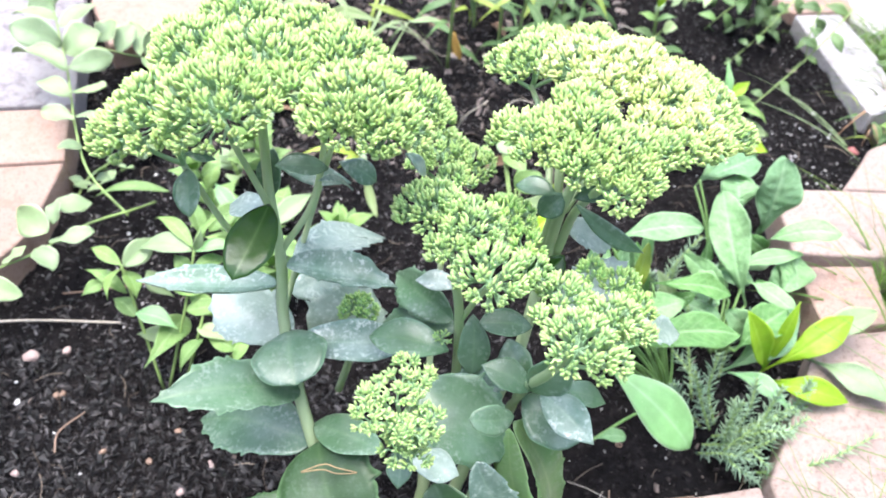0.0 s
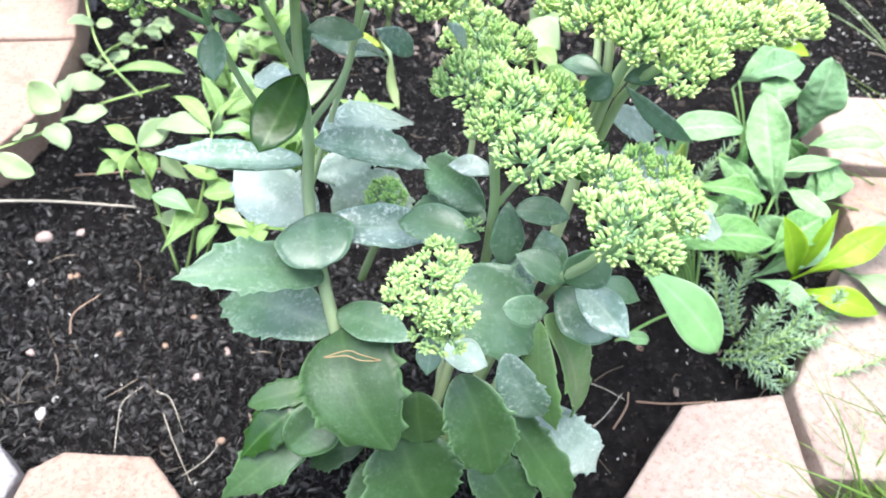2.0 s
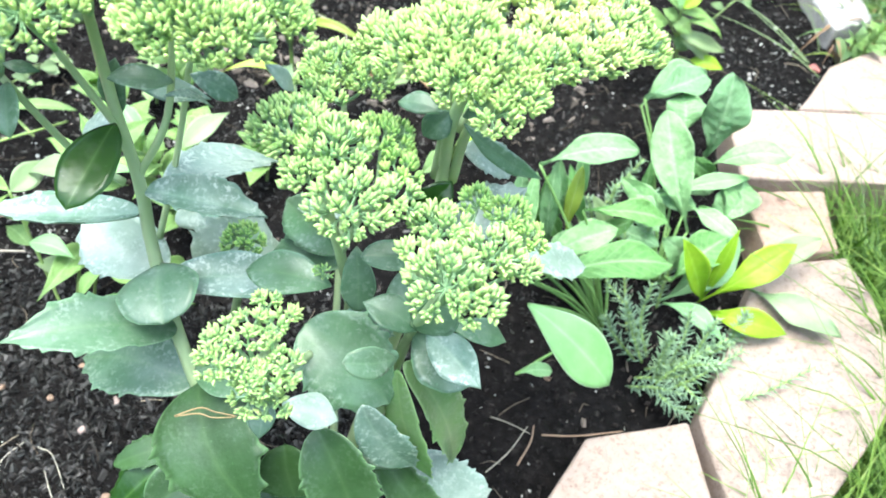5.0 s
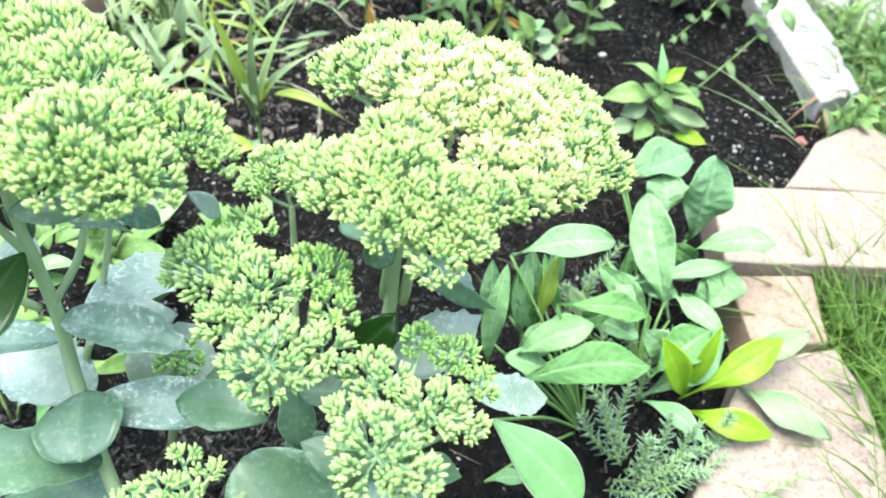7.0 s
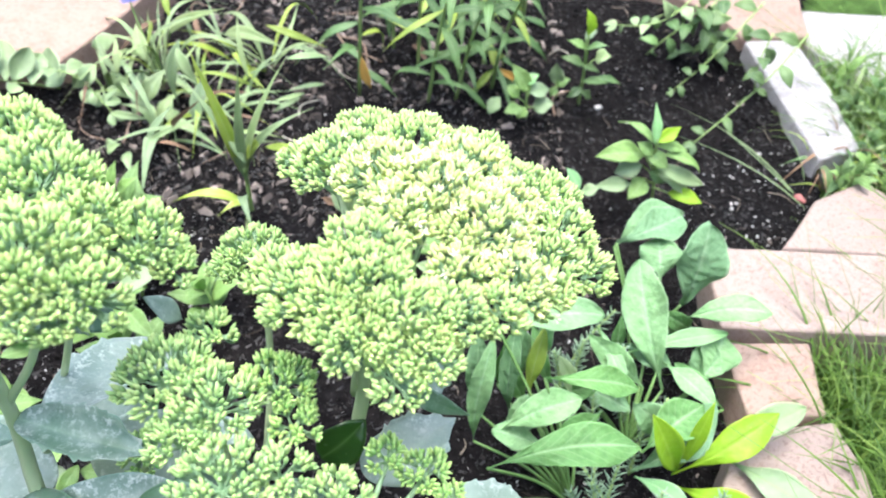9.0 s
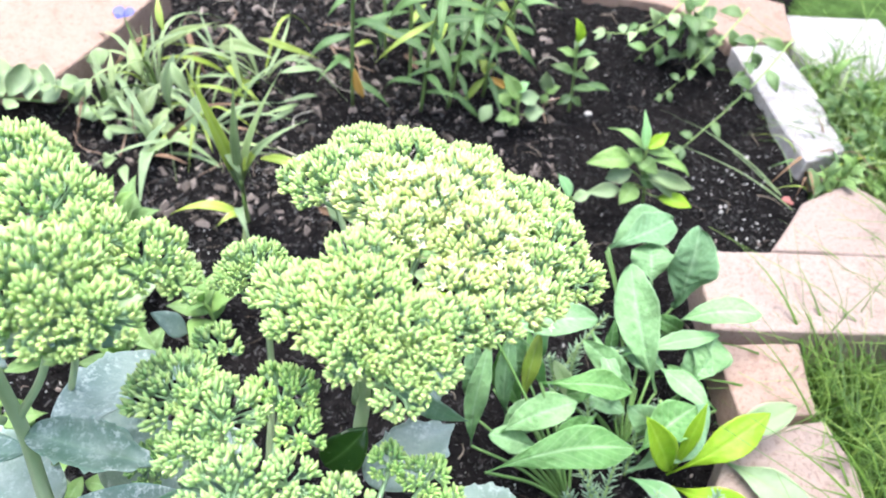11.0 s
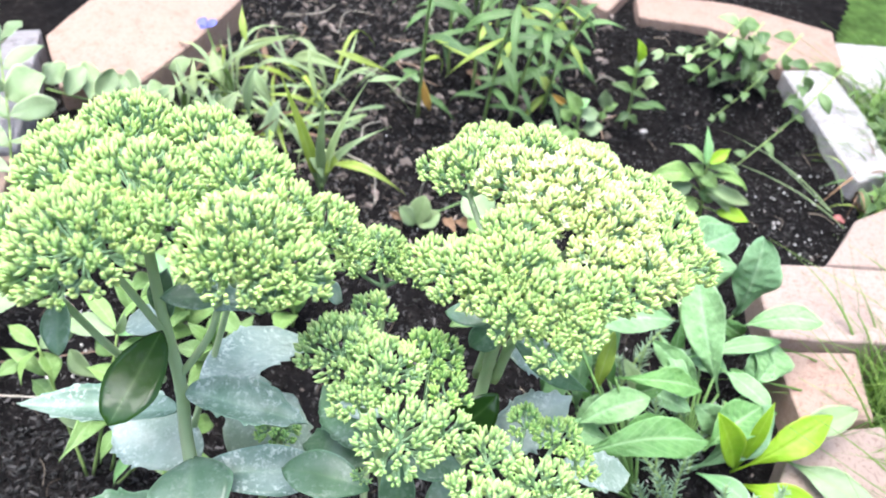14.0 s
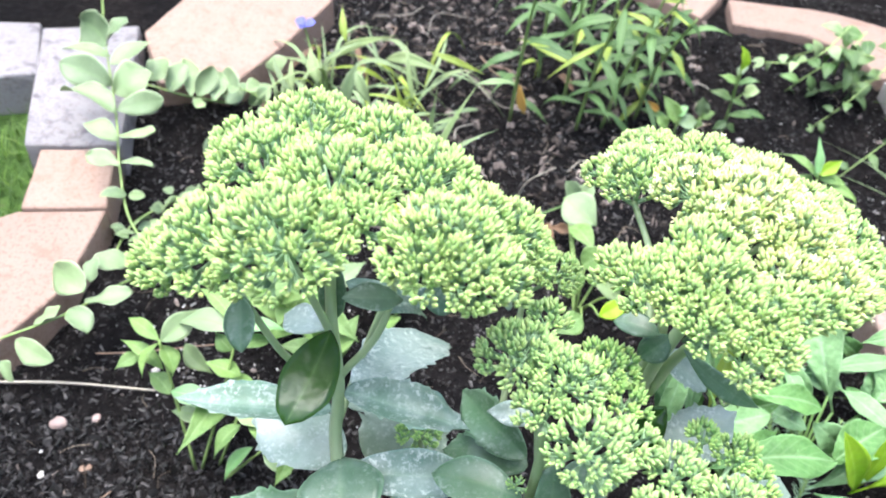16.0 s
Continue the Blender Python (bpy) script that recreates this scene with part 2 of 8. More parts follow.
def brick_material(name, light, dark, stain, amount, depth=0.0022):
    m, nt, b = material(name, 0.85, 0.3)
    big = noise_of(nt, 9.0, 5.0, 0.6)
    mid = noise_of(nt, 45.0, 6.0, 0.65)
    grit = noise_of(nt, 700.0, 3.0, 0.7)
    col = mixed(nt, big, light, dark)
    st = ramp(nt, mid, (0.54, (0, 0, 0)), (0.66, (amount,) * 3))
    col = mixed(nt, st, col, stain)
    sp = ramp(nt, noise_of(nt, 240.0, 5.0, 0.75), (0.53, (0, 0, 0)), (0.59, (1.0,) * 3))
    col = mixed(nt, sp, col, (light[0] * 0.72, light[1] * 0.67, light[2] * 0.64))
    info = nt.nodes.new("ShaderNodeObjectInfo")
    col = mixed(nt, 1.0, col, mixed(nt, info.outputs["Random"], (0.9, 0.88, 0.86), (1.06, 1.04, 1.02)), "MULTIPLY")
    nt.links.new(col, b.inputs["Base Color"])
    pit = ramp(nt, noise_of(nt, 160.0, 6.0, 0.75), (0.3, (0, 0, 0)), (0.5, (1, 1, 1)))
    bump(nt, b, mixed(nt, 0.5, pit, grit), 0.7, depth)
    return m


TAN = brick_material("tan_block", (0.415, 0.331, 0.304), (0.37, 0.290, 0.262), (0.31, 0.22, 0.18), 0.22)
ORANGE_BLOCK = brick_material("orange_block", (0.385, 0.285, 0.245), (0.34, 0.243, 0.203), (0.27, 0.16, 0.12), 0.5)
GREY_BLOCK = brick_material("grey_block", (0.42, 0.405, 0.43), (0.34, 0.327, 0.355), (0.16, 0.152, 0.175), 0.9, 0.006)
BLEACHED_BLOCK = brick_material("bleached_block", (0.50, 0.488, 0.50), (0.42, 0.41, 0.43), (0.27, 0.262, 0.28), 0.7, 0.005)


def soil_material():
    m, nt, b = material("mulch_soil", 0.95, 0.06)
    big = noise_of(nt, 7.0, 3.0)
    mid = noise_of(nt, 90.0, 6.0, 0.7)
    col = ramp(nt, mid, (0.3, (0.0035, 0.0033, 0.0035)), (0.55, (0.011, 0.0103, 0.0107)), (0.78, (0.036, 0.033, 0.033)))
    col = mixed(nt, 1.0, col, ramp(nt, big, (0.3, (0.75, 0.75, 0.8)), (0.7, (1.25, 1.15, 1.1))), "MULTIPLY")
    nt.links.new(col, b.inputs["Base Color"])
    bump(nt, b, noise_of(nt, 260.0, 7.0, 0.75), 0.9, 0.004)
    return m


SOIL = soil_material()


def island_material(name, lo, hi, rough=0.8):
    m, nt, b = material(name, rough, 0.1 if rough > 0.7 else 0.5)
    geo = nt.nodes.new("ShaderNodeNewGeometry")
    mid = tuple(a + 0.42 * (c - a) for a, c in zip(lo, hi))
    col = ramp(nt, geo.outputs["Random Per Island"], (0.0, lo), (0.72, mid), (1.0, hi))
    col = mixed(nt, 1.0, col, mixed(nt, noise_of(nt, 300.0), (0.6, 0.6, 0.6), (1.3, 1.3, 1.3)), "MULTIPLY")
    nt.links.new(col, b.inputs["Base Color"])
    return m


# Two mulch tones: the darker paints in shade at the front of the bed.
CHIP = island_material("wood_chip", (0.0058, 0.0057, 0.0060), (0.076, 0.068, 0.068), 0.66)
CHIP_LIGHT = island_material("light_wood_chip", (0.006, 0.0057, 0.006), (0.150, 0.137, 0.135), 0.6)
PERLITE = island_material("perlite", (0.5, 0.48, 0.46), (0.85, 0.84, 0.82))


def pebble_material(name, c):
    m, nt, b = material(name, 0.6)
    col = mixed(nt, noise_of(nt, 120.0, 5.0), tuple(0.75 * x for x in c), tuple(min(1, 1.15 * x) for x in c))
    nt.links.new(col, b.inputs["Base Color"])
    return m


PEBBLE_PINK = pebble_material("pink_pebble", (0.36, 0.27, 0.25))
PEBBLE_WHITE = pebble_material("white_pebble", (0.46, 0.43, 0.41))
PEBBLE_ORANGE = pebble_material("orange_pebble", (0.27, 0.18, 0.13))
PEBBLE_RED = pebble_material("red_pebble", (0.35, 0.13, 0.12))


def lawn_material():
    m, nt, b = material("lawn_ground", 0.95, 0.2)
    col = ramp(nt, noise_of(nt, 40.0, 6.0, 0.7), (0.35, (0.03, 0.06, 0.012)), (0.6, (0.07, 0.13, 0.03)), (0.75, (0.10, 0.10, 0.05)))
    nt.links.new(col, b.inputs["Base Color"])
    bump(nt, b, noise_of(nt, 150.0, 6.0), 0.8, 0.01)
    return m


LAWN = lawn_material()


# ---- mesh helpers ----
def mesh_object(name, verts, faces, mat, parent=None, label="", smooth=True, attrs=None):
    me = bpy.data.meshes.new(name)
    me.from_pydata([tuple(map(float, v)) for v in verts], [], faces)
    me.materials.append(mat)
    if smooth:
        me.polygons.foreach_set("use_smooth", [True] * len(me.polygons))
    for key, vals in (attrs or {}).items():
        a = me.attributes.new(key, "FLOAT", "POINT")
        a.data.foreach_set("value", np.asarray(vals, dtype=np.float32))
    me.update()
    ob = new(name, me)
    if parent is not None:
        ob.parent = parent
        ob.matrix_parent_inverse = parent.matrix_basis.inverted()
    if label:
        ob["label"] = label
    return ob


def thing(name, place, label, category, group="", kind=""):
    ob = new(name)
    ob.empty_display_size = 0.02
    ob.location = place
    ob.matrix_basis = Matrix.Translation(place)
    return tagged(ob, label, category, group, kind)


def unit(v):
    v = np.asarray(v, float)
    return v / max(1e-9, np.linalg.norm(v))


def spline(points, n):
    """Catmull-Rom through the points."""
    p = [np.asarray(q, float) for q in points]
    if len(p) == 2:
        return [p[0] + (p[1] - p[0]) * i / n for i in range(n + 1)]
    p = [2 * p[0] - p[1], *p, 2 * p[-1] - p[-2]]
    out = []
    for i in range(1, len(p) - 2):
        for k in range(n):
            t = k / n
            a, b, c, d = p[i - 1 : i + 3]
            out.append(0.5 * (2 * b + (c - a) * t + (2 * a - 5 * b + 4 * c - d) * t * t + (3 * b - a - 3 * c + d) * t ** 3))
    return out + [p[-2]]


def tube_data(points, r0, r1, sides=7, n=6, off=0):
    pts = spline(points, n)
    verts, faces = [], []
    ref = np.array((0.31, 0.17, 0.93))
    for i, p in enumerate(pts):
        d = unit(pts[min(i + 1, len(pts) - 1)] - pts[max(i - 1, 0)])
        a = unit(np.cross(d, ref if abs(d @ ref) < 0.95 else (1, 0, 0)))
        b = np.cross(d, a)
        r = r0 + (r1 - r0) * i / (len(pts) - 1)
        for k in range(sides):
            w = 2 * math.pi * k / sides
            verts.append(p + r * (math.cos(w) * a + math.sin(w) * b))
    for i in range(len(pts) - 1):
        for k in range(sides):
            k2 = (k + 1) % sides
            faces.append((off + i * sides + k, off + i * sides + k2, off + (i + 1) * sides + k2, off + (i + 1) * sides + k))
    faces.append(tuple(off + k for k in reversed(range(sides))))
    faces.append(tuple(off + (len(pts) - 1) * sides + k for k in range(sides)))
    return verts, faces


def stem(parent, points, r0, r1, mat=None, name="stem"):
    v, f = tube_data(points, r0, r1)
    return mesh_object(name, v, f, mat or STEM, parent)


def leaf_data(base, tip, width, normal, arch=0.08, cup=0.12, peak=0.55, blunt=0.5, serr=0, teeth=9, thick=0.0016, droop=0.0, nu=14, nv=8, wave=0.0, twist=0.0, seed=0, basew=0.75, blister=0.0):
    """A leaf from base to tip. normal: the way its face looks. arch: rise of the midrib, cup: lift of the edges, peak: where it is widest,
    blunt: how round the tip is, serr: depth of the teeth, droop: fall of the tip."""
    B, T = np.asarray(base, float), np.asarray(tip, float)
    a = T - B
    L = np.linalg.norm(a)
    ax = a / L
    n = unit(np.asarray(normal, float) - ax * (np.asarray(normal, float) @ ax))
    s = np.cross(ax, n)
    rnd = random.Random(seed + int(abs(base[0] * 7919 + tip[1] * 104729) * 1000))
    ph = rnd.random() * 6.28
    sweep = rnd.uniform(-0.055, 0.055) * L
    if serr:
        nu = 62
    if blister:
        nu, nv = 46, 14
        width *= 0.9
    top, bot, uu, vv = [], [], [], []
    for i in range(nu + 1):
        u = i / nu
        q = (u / peak) if u < peak else 1 - (u - peak) / (1 - peak)
        q = max(0.0, min(1.0, q))
        w = math.sin(q * math.pi / 2) ** (basew if u < peak else 2 * (1 - blunt) * 0.75 + 0.3)
        w = max(w, 0.06 if u < 0.5 else 0.015) * width / 2
        mid = B + a * u + s * (sweep * math.sin(math.pi * u)) + n * (arch * L * 4 * u * (1 - u) - droop * L * max(0, u - 0.4) ** 2)
        ang = twist * (u - 0.3)
        ss, nn = s * math.cos(ang) + n * math.sin(ang), n * math.cos(ang) - s * math.sin(ang)
        for j in range(nv + 1):
            v = 2 * j / nv - 1
            e = w * (1 + 0.09 * noise.noise(Vector((u * 4.5, v * 1.5 + 3, ph * 3))))
            if serr and abs(v) > 0.99 and 0.28 < u < 0.97:
                saw = ((u * teeth + (0.37 if v > 0 else 0) + 0.25 * math.sin(u * 17 + ph)) % 1.0) * (0.6 + 0.5 * math.sin(u * 29 + ph * 3 + v))
                e += serr * width * (saw - 0.4)
            lift = cup * width * (v * v) * (w * 2 / width) + wave * width * math.sin(u * 13 + ph + v) * v * v
            if blister:
                ridge = abs(math.sin(math.pi * (u * 9 - 1.6 * abs(v) + 0.4 * noise.noise(Vector((u * 6, v * 2, ph)))))) ** 0.7
                swell = noise.noise(Vector((u * 18, v * 6 + 7, ph))) * 1.0
                e = w * (1 + 0.07 * abs(v) * noise.noise(Vector((u * 11, v * 3, ph * 5))) + 0.012 * abs(v) * math.sin(u * 95 + ph))
                lift += blister * width * (ridge + swell) * min(1, 5 * abs(v)) * (1.1 - abs(v)) * math.sin(math.pi * min(1, u * 1.1)) ** 0.5
            p = mid + ss * (v * e) + nn * lift
            th = thick * (1 - 0.85 * abs(v) ** 3) * min(1, 6 * u + 0.5) * (1 - 0.6 * u)
            if abs(v) < 0.01:
                p = p - nn * min(0.0012, width * 0.02)
            top.append(p + nn * th / 2)
            bot.append(p - nn * th / 2)
            uu.append(u)
            vv.append(abs(v))
    m = nv + 1
    N = len(top)
    faces = []
    for i in range(nu):
        for j in range(nv):
            q = i * m + j
            faces.append((q, q + m, q + m + 1, q + 1))
            faces.append((N + q, N + q + 1, N + q + m + 1, N + q + m))
    rim = [i * m for i in range(nu + 1)] + [nu * m + j for j in range(1, nv + 1)] + [i * m + nv for i in range(nu - 1, -1, -1)] + [j for j in range(nv - 1, 0, -1)]
    for k in range(len(rim)):
        p, q = rim[k], rim[(k + 1) % len(rim)]
        faces.append((p, N + p, N + q, q))
    return top + bot, faces, uu + uu, vv + vv


def leaf(parent, base, tip, width, normal=(0, -0.25, 1), mat=None, name="leaf", label="", **more):
    v, f, u, w = leaf_data(base, tip, width, normal, **more)
    return mesh_object(name, v, f, mat or STONECROP, parent, label, attrs={"leaf_u": u, "leaf_v": w})


# one flower bud: five-sided and pointed, unit length along z
BUD_RINGS = ((0.0, 0.26), (0.20, 0.80), (0.45, 1.0), (0.74, 0.64), (1.0, 0.05))


def bud_data(place, way, length, width, off, sides=5):
    d = unit(way)
    a = unit(np.cross(d, (0.3, 0.5, 0.81) if abs(d[2]) < 0.9 else (1, 0, 0)))
    b = np.cross(d, a)
    verts, faces, tip = [], [], []
    for z, r in BUD_RINGS:
        for k in range(sides):
            w = 2 * math.pi * k / sides
            verts.append(place + d * (z * length) + (a * math.cos(w) + b * math.sin(w)) * (r * width / 2))
            tip.append(z)
    n = len(BUD_RINGS)
    for i in range(n - 1):
        for k in range(sides):
            k2 = (k + 1) % sides
            faces.append((off + i * sides + k, off + i * sides + k2, off + (i + 1) * sides + k2, off + (i + 1) * sides + k))
    faces.append(tuple(off + (n - 1) * sides + k for k in range(sides)))
    return verts, faces, tip


def star_data(place, way, size, off, rnd):
    """An open five-petalled flower."""
    d = unit(way)
    a = unit(np.cross(d, (0.3, 0.5, 0.81)))
    b = np.cross(d, a)
    verts, faces, tip = [], [], []
    turn = rnd.random() * 6.28
    for k in range(5):
        w = turn + 2 * math.pi * k / 5
        o = a * math.cos(w) + b * math.sin(w)
        s = -a * math.sin(w) + b * math.cos(w)
        q = off + len(verts)
        verts += [place + d * size * 0.3, place + o * size * 0.5 + s * size * 0.17 + d * size * 0.5, place + o * size * 1.0 + d * size * 0.72, place + o * size * 0.5 - s * size * 0.17 + d * size * 0.5, place + o * size * 0.5 + d * size * 0.38]
        tip += [0.1, 0.6, 1.0, 0.6, 0.5]
        faces += [(q, q + 1, q + 4), (q + 1, q + 2, q + 4), (q + 2, q + 3, q + 4), (q + 3, q, q + 4)]
    return verts, faces, tip


SINGLE = {"left": 300}
BUD_MESH = {}


def single_bud(head, mat, place, way, length, width, turn):
    """One bud as an object of its own, on a mesh shared by all of its colour."""
    if mat.name not in BUD_MESH:
        v, f, t = bud_data(np.zeros(3), (0, 0, 1), 1.0, 1.0, 0)
        me = bpy.data.meshes.new("bud")
        me.from_pydata([tuple(map(float, q)) for q in v], [], f)
        me.materials.append(mat)
        me.polygons.foreach_set("use_smooth", [True] * len(me.polygons))
        me.attributes.new("tip", "FLOAT", "POINT").data.foreach_set("value", np.asarray(t, dtype=np.float32))
        BUD_MESH[mat.name] = me
    ob = new("bud", BUD_MESH[mat.name])
    ob.parent = head
    ob.matrix_parent_inverse = head.matrix_basis.inverted()
    q = Vector(way).to_track_quat("Z", "Y") @ Euler((0, 0, turn)).to_quaternion()
    ob.matrix_basis = Matrix.LocRotScale(Vector(place), q, Vector((width, width, length)))


def flower_lobe(parent, apex, r, axis, fork, young=False, opened=0.0, bud=0.0055, seed=1, bulge=82.0, flat=0.82, gap=0.0031, mat=None, single=False, splay=0.34):
    """One domed cluster of buds. apex: the top of its dome, r: its radius, fork: where its stalk leaves the stem, gap: from bud to bud."""
    rnd = random.Random(seed)
    N = unit(axis)
    apex, fork = np.asarray(apex, float), np.asarray(fork, float)
    al = radians(bulge)
    R = r / math.sin(min(al, math.pi / 2))
    a = unit(np.cross(N, (0.2, 0.9, 0.3)))
    b = np.cross(N, a)
    up = np.array((0.0, 0.0, 1.0))
    count = max(12, int(2 * math.pi * R * R * (1 - math.cos(al)) * (0.4 + 0.6 * flat) / (0.9 * gap * gap)))

    def spot(q, ph):
        th = math.acos(1 - (1 - math.cos(al * (1 + 0.10 * math.sin(3 * ph + seed)))) * min(1.0, q))
        side = a * math.cos(ph) + b * math.sin(ph)
        out = R * (1 + 0.10 * noise.noise(Vector((math.cos(ph) * th * 1.6, math.sin(ph) * th * 1.6, seed * 1.7))))
        p = apex + N * (out * flat * (math.cos(th) - 1)) + side * (out * math.sin(th))
        return p, unit(N * (math.cos(th) / flat) + side * math.sin(th))

    tufts = max(3, count // 12)
    nodes = []
    for i in range(tufts):
        p, n = spot((i + 0.5) / tufts, i * 2.39996 + rnd.uniform(-0.3, 0.3) + seed)
        nodes.append((p, n, p - n * min(0.0125, 0.62 * r)))
    tops = np.array([q[0] for q in nodes])
    O = apex - N * (r * 0.75 * flat + 0.006)
    sv, sf = tube_data([fork, fork * 0.5 + O * 0.5 + N * -0.002, O], 0.0014, 0.0011, 6, 4)
    for p, n, T in nodes:
        v, f = tube_data([O, O * 0.45 + T * 0.55 - N * r * 0.06, T], 0.00085, 0.0006, 4, 2, len(sv))
        sv += v
        sf += f
    bud_mat = BUD_YOUNG if young else (mat or BUD)
    head = mesh_object("flower_head", [(0, 0, 0)], [], PEDICEL, parent, "branching pale green flower stalks")
    bv, bf, bt = [], [], []
    pv, pf, pt = [], [], []
    reach = math.sqrt(12.0) * gap * 0.6
    for i in range(count):
        p, n = spot((i + 0.5) / count + rnd.uniform(-0.5, 0.5) / count, i * 2.39996 + rnd.uniform(-0.12, 0.12))
        d = p - tops
        k = int(np.argmin((d * d).sum(1)))
        d = d[k]
        T = nodes[k][2]
        p = p - 0.10 * d + n * (0.0022 * (1 - min(1.0, np.linalg.norm(d) / reach) ** 2) + rnd.uniform(-0.0010, 0.0006))
        w = unit(n * 0.58 + d / reach * splay + up * 0.42 + np.array([rnd.uniform(-0.16, 0.16) for _ in range(3)]))
        size = bud * rnd.uniform(0.78, 1.12)
        base = p - w * size
        v, f = tube_data([T, T * 0.4 + base * 0.6 - w * 0.0008, base], 0.00055, 0.00045, 3, 1, len(sv))
        sv += v
        sf += f
        wide = size * rnd.uniform(0.42, 0.50)
        if rnd.random() < opened:
            v, f, t = star_data(p - w * size * 0.3, w, bud * 0.5, len(pv), rnd)
            pv += v
            pf += f
            pt += t
        if single and SINGLE["left"] > 0:
            SINGLE["left"] -= 1
            single_bud(head, bud_mat, base, w, size, wide, rnd.random() * 6.28)
            continue
        v, f, t = bud_data(base, w, size, wide, len(bv))
        bv += v
        bf += f
        bt += t
    me = head.data
    me.clear_geometry()
    me.from_pydata([tuple(map(float, q)) for q in sv], [], sf)
    me.polygons.foreach_set("use_smooth", [True] * len(me.polygons))
    me.update()
    if bv:
        tagged(mesh_object("bud_cluster", bv, bf, bud_mat, head, "dark green young buds" if young else "yellow-green pointed flower buds", attrs={"tip": bt}), kind="stuff")
    if pv:
        tagged(mesh_object("blossom", pv, pf, PETAL, head, "creamy white star flowers just opening", smooth=False, attrs={"tip": pt}), kind="stuff")
    return head


def flower_group(parent, lobes, centre, forks, seed, lean=0.55, **more):
    """Lobes (x, y, z, radius) that lean out from a common centre, each on the nearest fork."""
    for i, (x, y, z, r) in enumerate(lobes):
        out = np.array((x, y, z)) - np.array(centre)
        axis = unit(out * (lean, lean, 1.0))
        fork = min(forks, key=lambda f: (f[0] - x) ** 2 + (f[1] - y) ** 2)
        flower_lobe(parent, (x, y, z), r, axis, fork, seed=seed + i, **more)


def block(corners, z0, z1, mat, label, seed=0, wear=0.0036, tilt=(0, 0)):
    """A paving block with the given outline, worn edges and a slightly uneven top."""
    bm = bmesh.new()
    cx, cy = sum(c[0] for c in corners) / len(corners), sum(c[1] for c in corners) / len(corners)
    lo = [bm.verts.new((x - cx, y - cy, 0)) for x, y in corners]
    hi = [bm.verts.new((x - cx, y - cy, z1 - z0 + tilt[0] * (x - cx) + tilt[1] * (y - cy))) for x, y in corners]
    bm.faces.new(lo[::-1])
    bm.faces.new(hi)
    n = len(corners)
    for i in range(n):
        bm.faces.new((lo[i], lo[(i + 1) % n], hi[(i + 1) % n], hi[i]))
    bmesh.ops.recalc_face_normals(bm, faces=bm.faces)
    bmesh.ops.bevel(bm, geom=[e for e in bm.edges if max(v.co.z for v in e.verts) > 0.01], offset=wear, segments=3, profile=0.6, affect="EDGES")
    bmesh.ops.triangulate(bm, faces=[f for f in bm.faces if len(f.verts) > 4])
    bmesh.ops.subdivide_edges(bm, edges=[e for e in bm.edges if e.calc_length() > 0.02], cuts=3, use_grid_fill=True)
    for v in bm.verts:
        p = Vector((v.co.x * 22 + seed * 3.1, v.co.y * 22, v.co.z * 22))
        q = noise.noise_vector(p) * 0.0016 + noise.noise_vector(p * 4.5) * 0.0009
        v.co += q
    me = bpy.data.meshes.new("paving_block")
    bm.to_mesh(me)
    bm.free()
    me.materials.append(mat)
    me.polygons.foreach_set("use_smooth", [True] * len(me.polygons))
    ob = new("paving_block", me)
    ob.location = (cx, cy, z0)
    return tagged(ob, label, "paving block", "blocks edging the bed")


def inside(x, y, poly):
    hit = False
    for (x0, y0), (x1, y1) in zip(poly, poly[1:] + poly[:1]):
        if (y0 > y) != (y1 > y) and x < (x1 - x0) * (y - y0) / (y1 - y0) + x0:
            hit = not hit
    return hit


def soil_height(x, y):
    p = Vector((x, y, 0))
    back = max(0.0, min(1.0, (y - 1.14) / 0.14)) * 0.028 * max(0.0, min(1.0, (x + 0.05) / 0.2))
    return max(back, 0.028 - 0.25 * math.hypot((x - 0.57) * 1.2, (y - 1.13) * 0.55), 0.022 - 0.22 * math.hypot(x + 0.36, (y - 1.0) * 1.5)) + 0.006 * noise.noise(p * 9) + 0.004 * noise.noise(p * 31) + 0.003 * noise.noise(p * 90)


def strap_clump(place, label, blades, length, width, mats, spread, seed, name="strap_leaf_clump", lean=(0, 0)):
    """A tuft of long arching strap leaves."""
    rnd = random.Random(seed)
    t = thing(name, place, label, "plant")
    for i in range(blades):
        w = i * 2.39996 + rnd.uniform(-0.4, 0.4)
        reach = spread * rnd.uniform(0.4, 1.0)
        h = length * rnd.uniform(0.55, 1.0)
        d = np.array((math.cos(w), math.sin(w), 0.0))
        base = np.array(place) + d * 0.006 + (0, 0, -0.004)
        tip = base + d * reach + np.array((lean[0], lean[1], h * (1 - 0.75 * reach / max(spread, 1e-6))))
        wd = width * rnd.choice((0.45, 0.6, 0.8, 1.0, 1.3))
        leaf(t, base, tip, wd, -d + np.array((0, -0.1, 0.7)), rnd.choice(mats), arch=rnd.uniform(0.02, 0.5), cup=0.25, droop=rnd.uniform(-0.3, 1.3), twist=rnd.uniform(-1.6, 1.6), peak=0.35, blunt=0.2, thick=0.0006, nu=12, nv=4, name="leaf_blade")
    return t


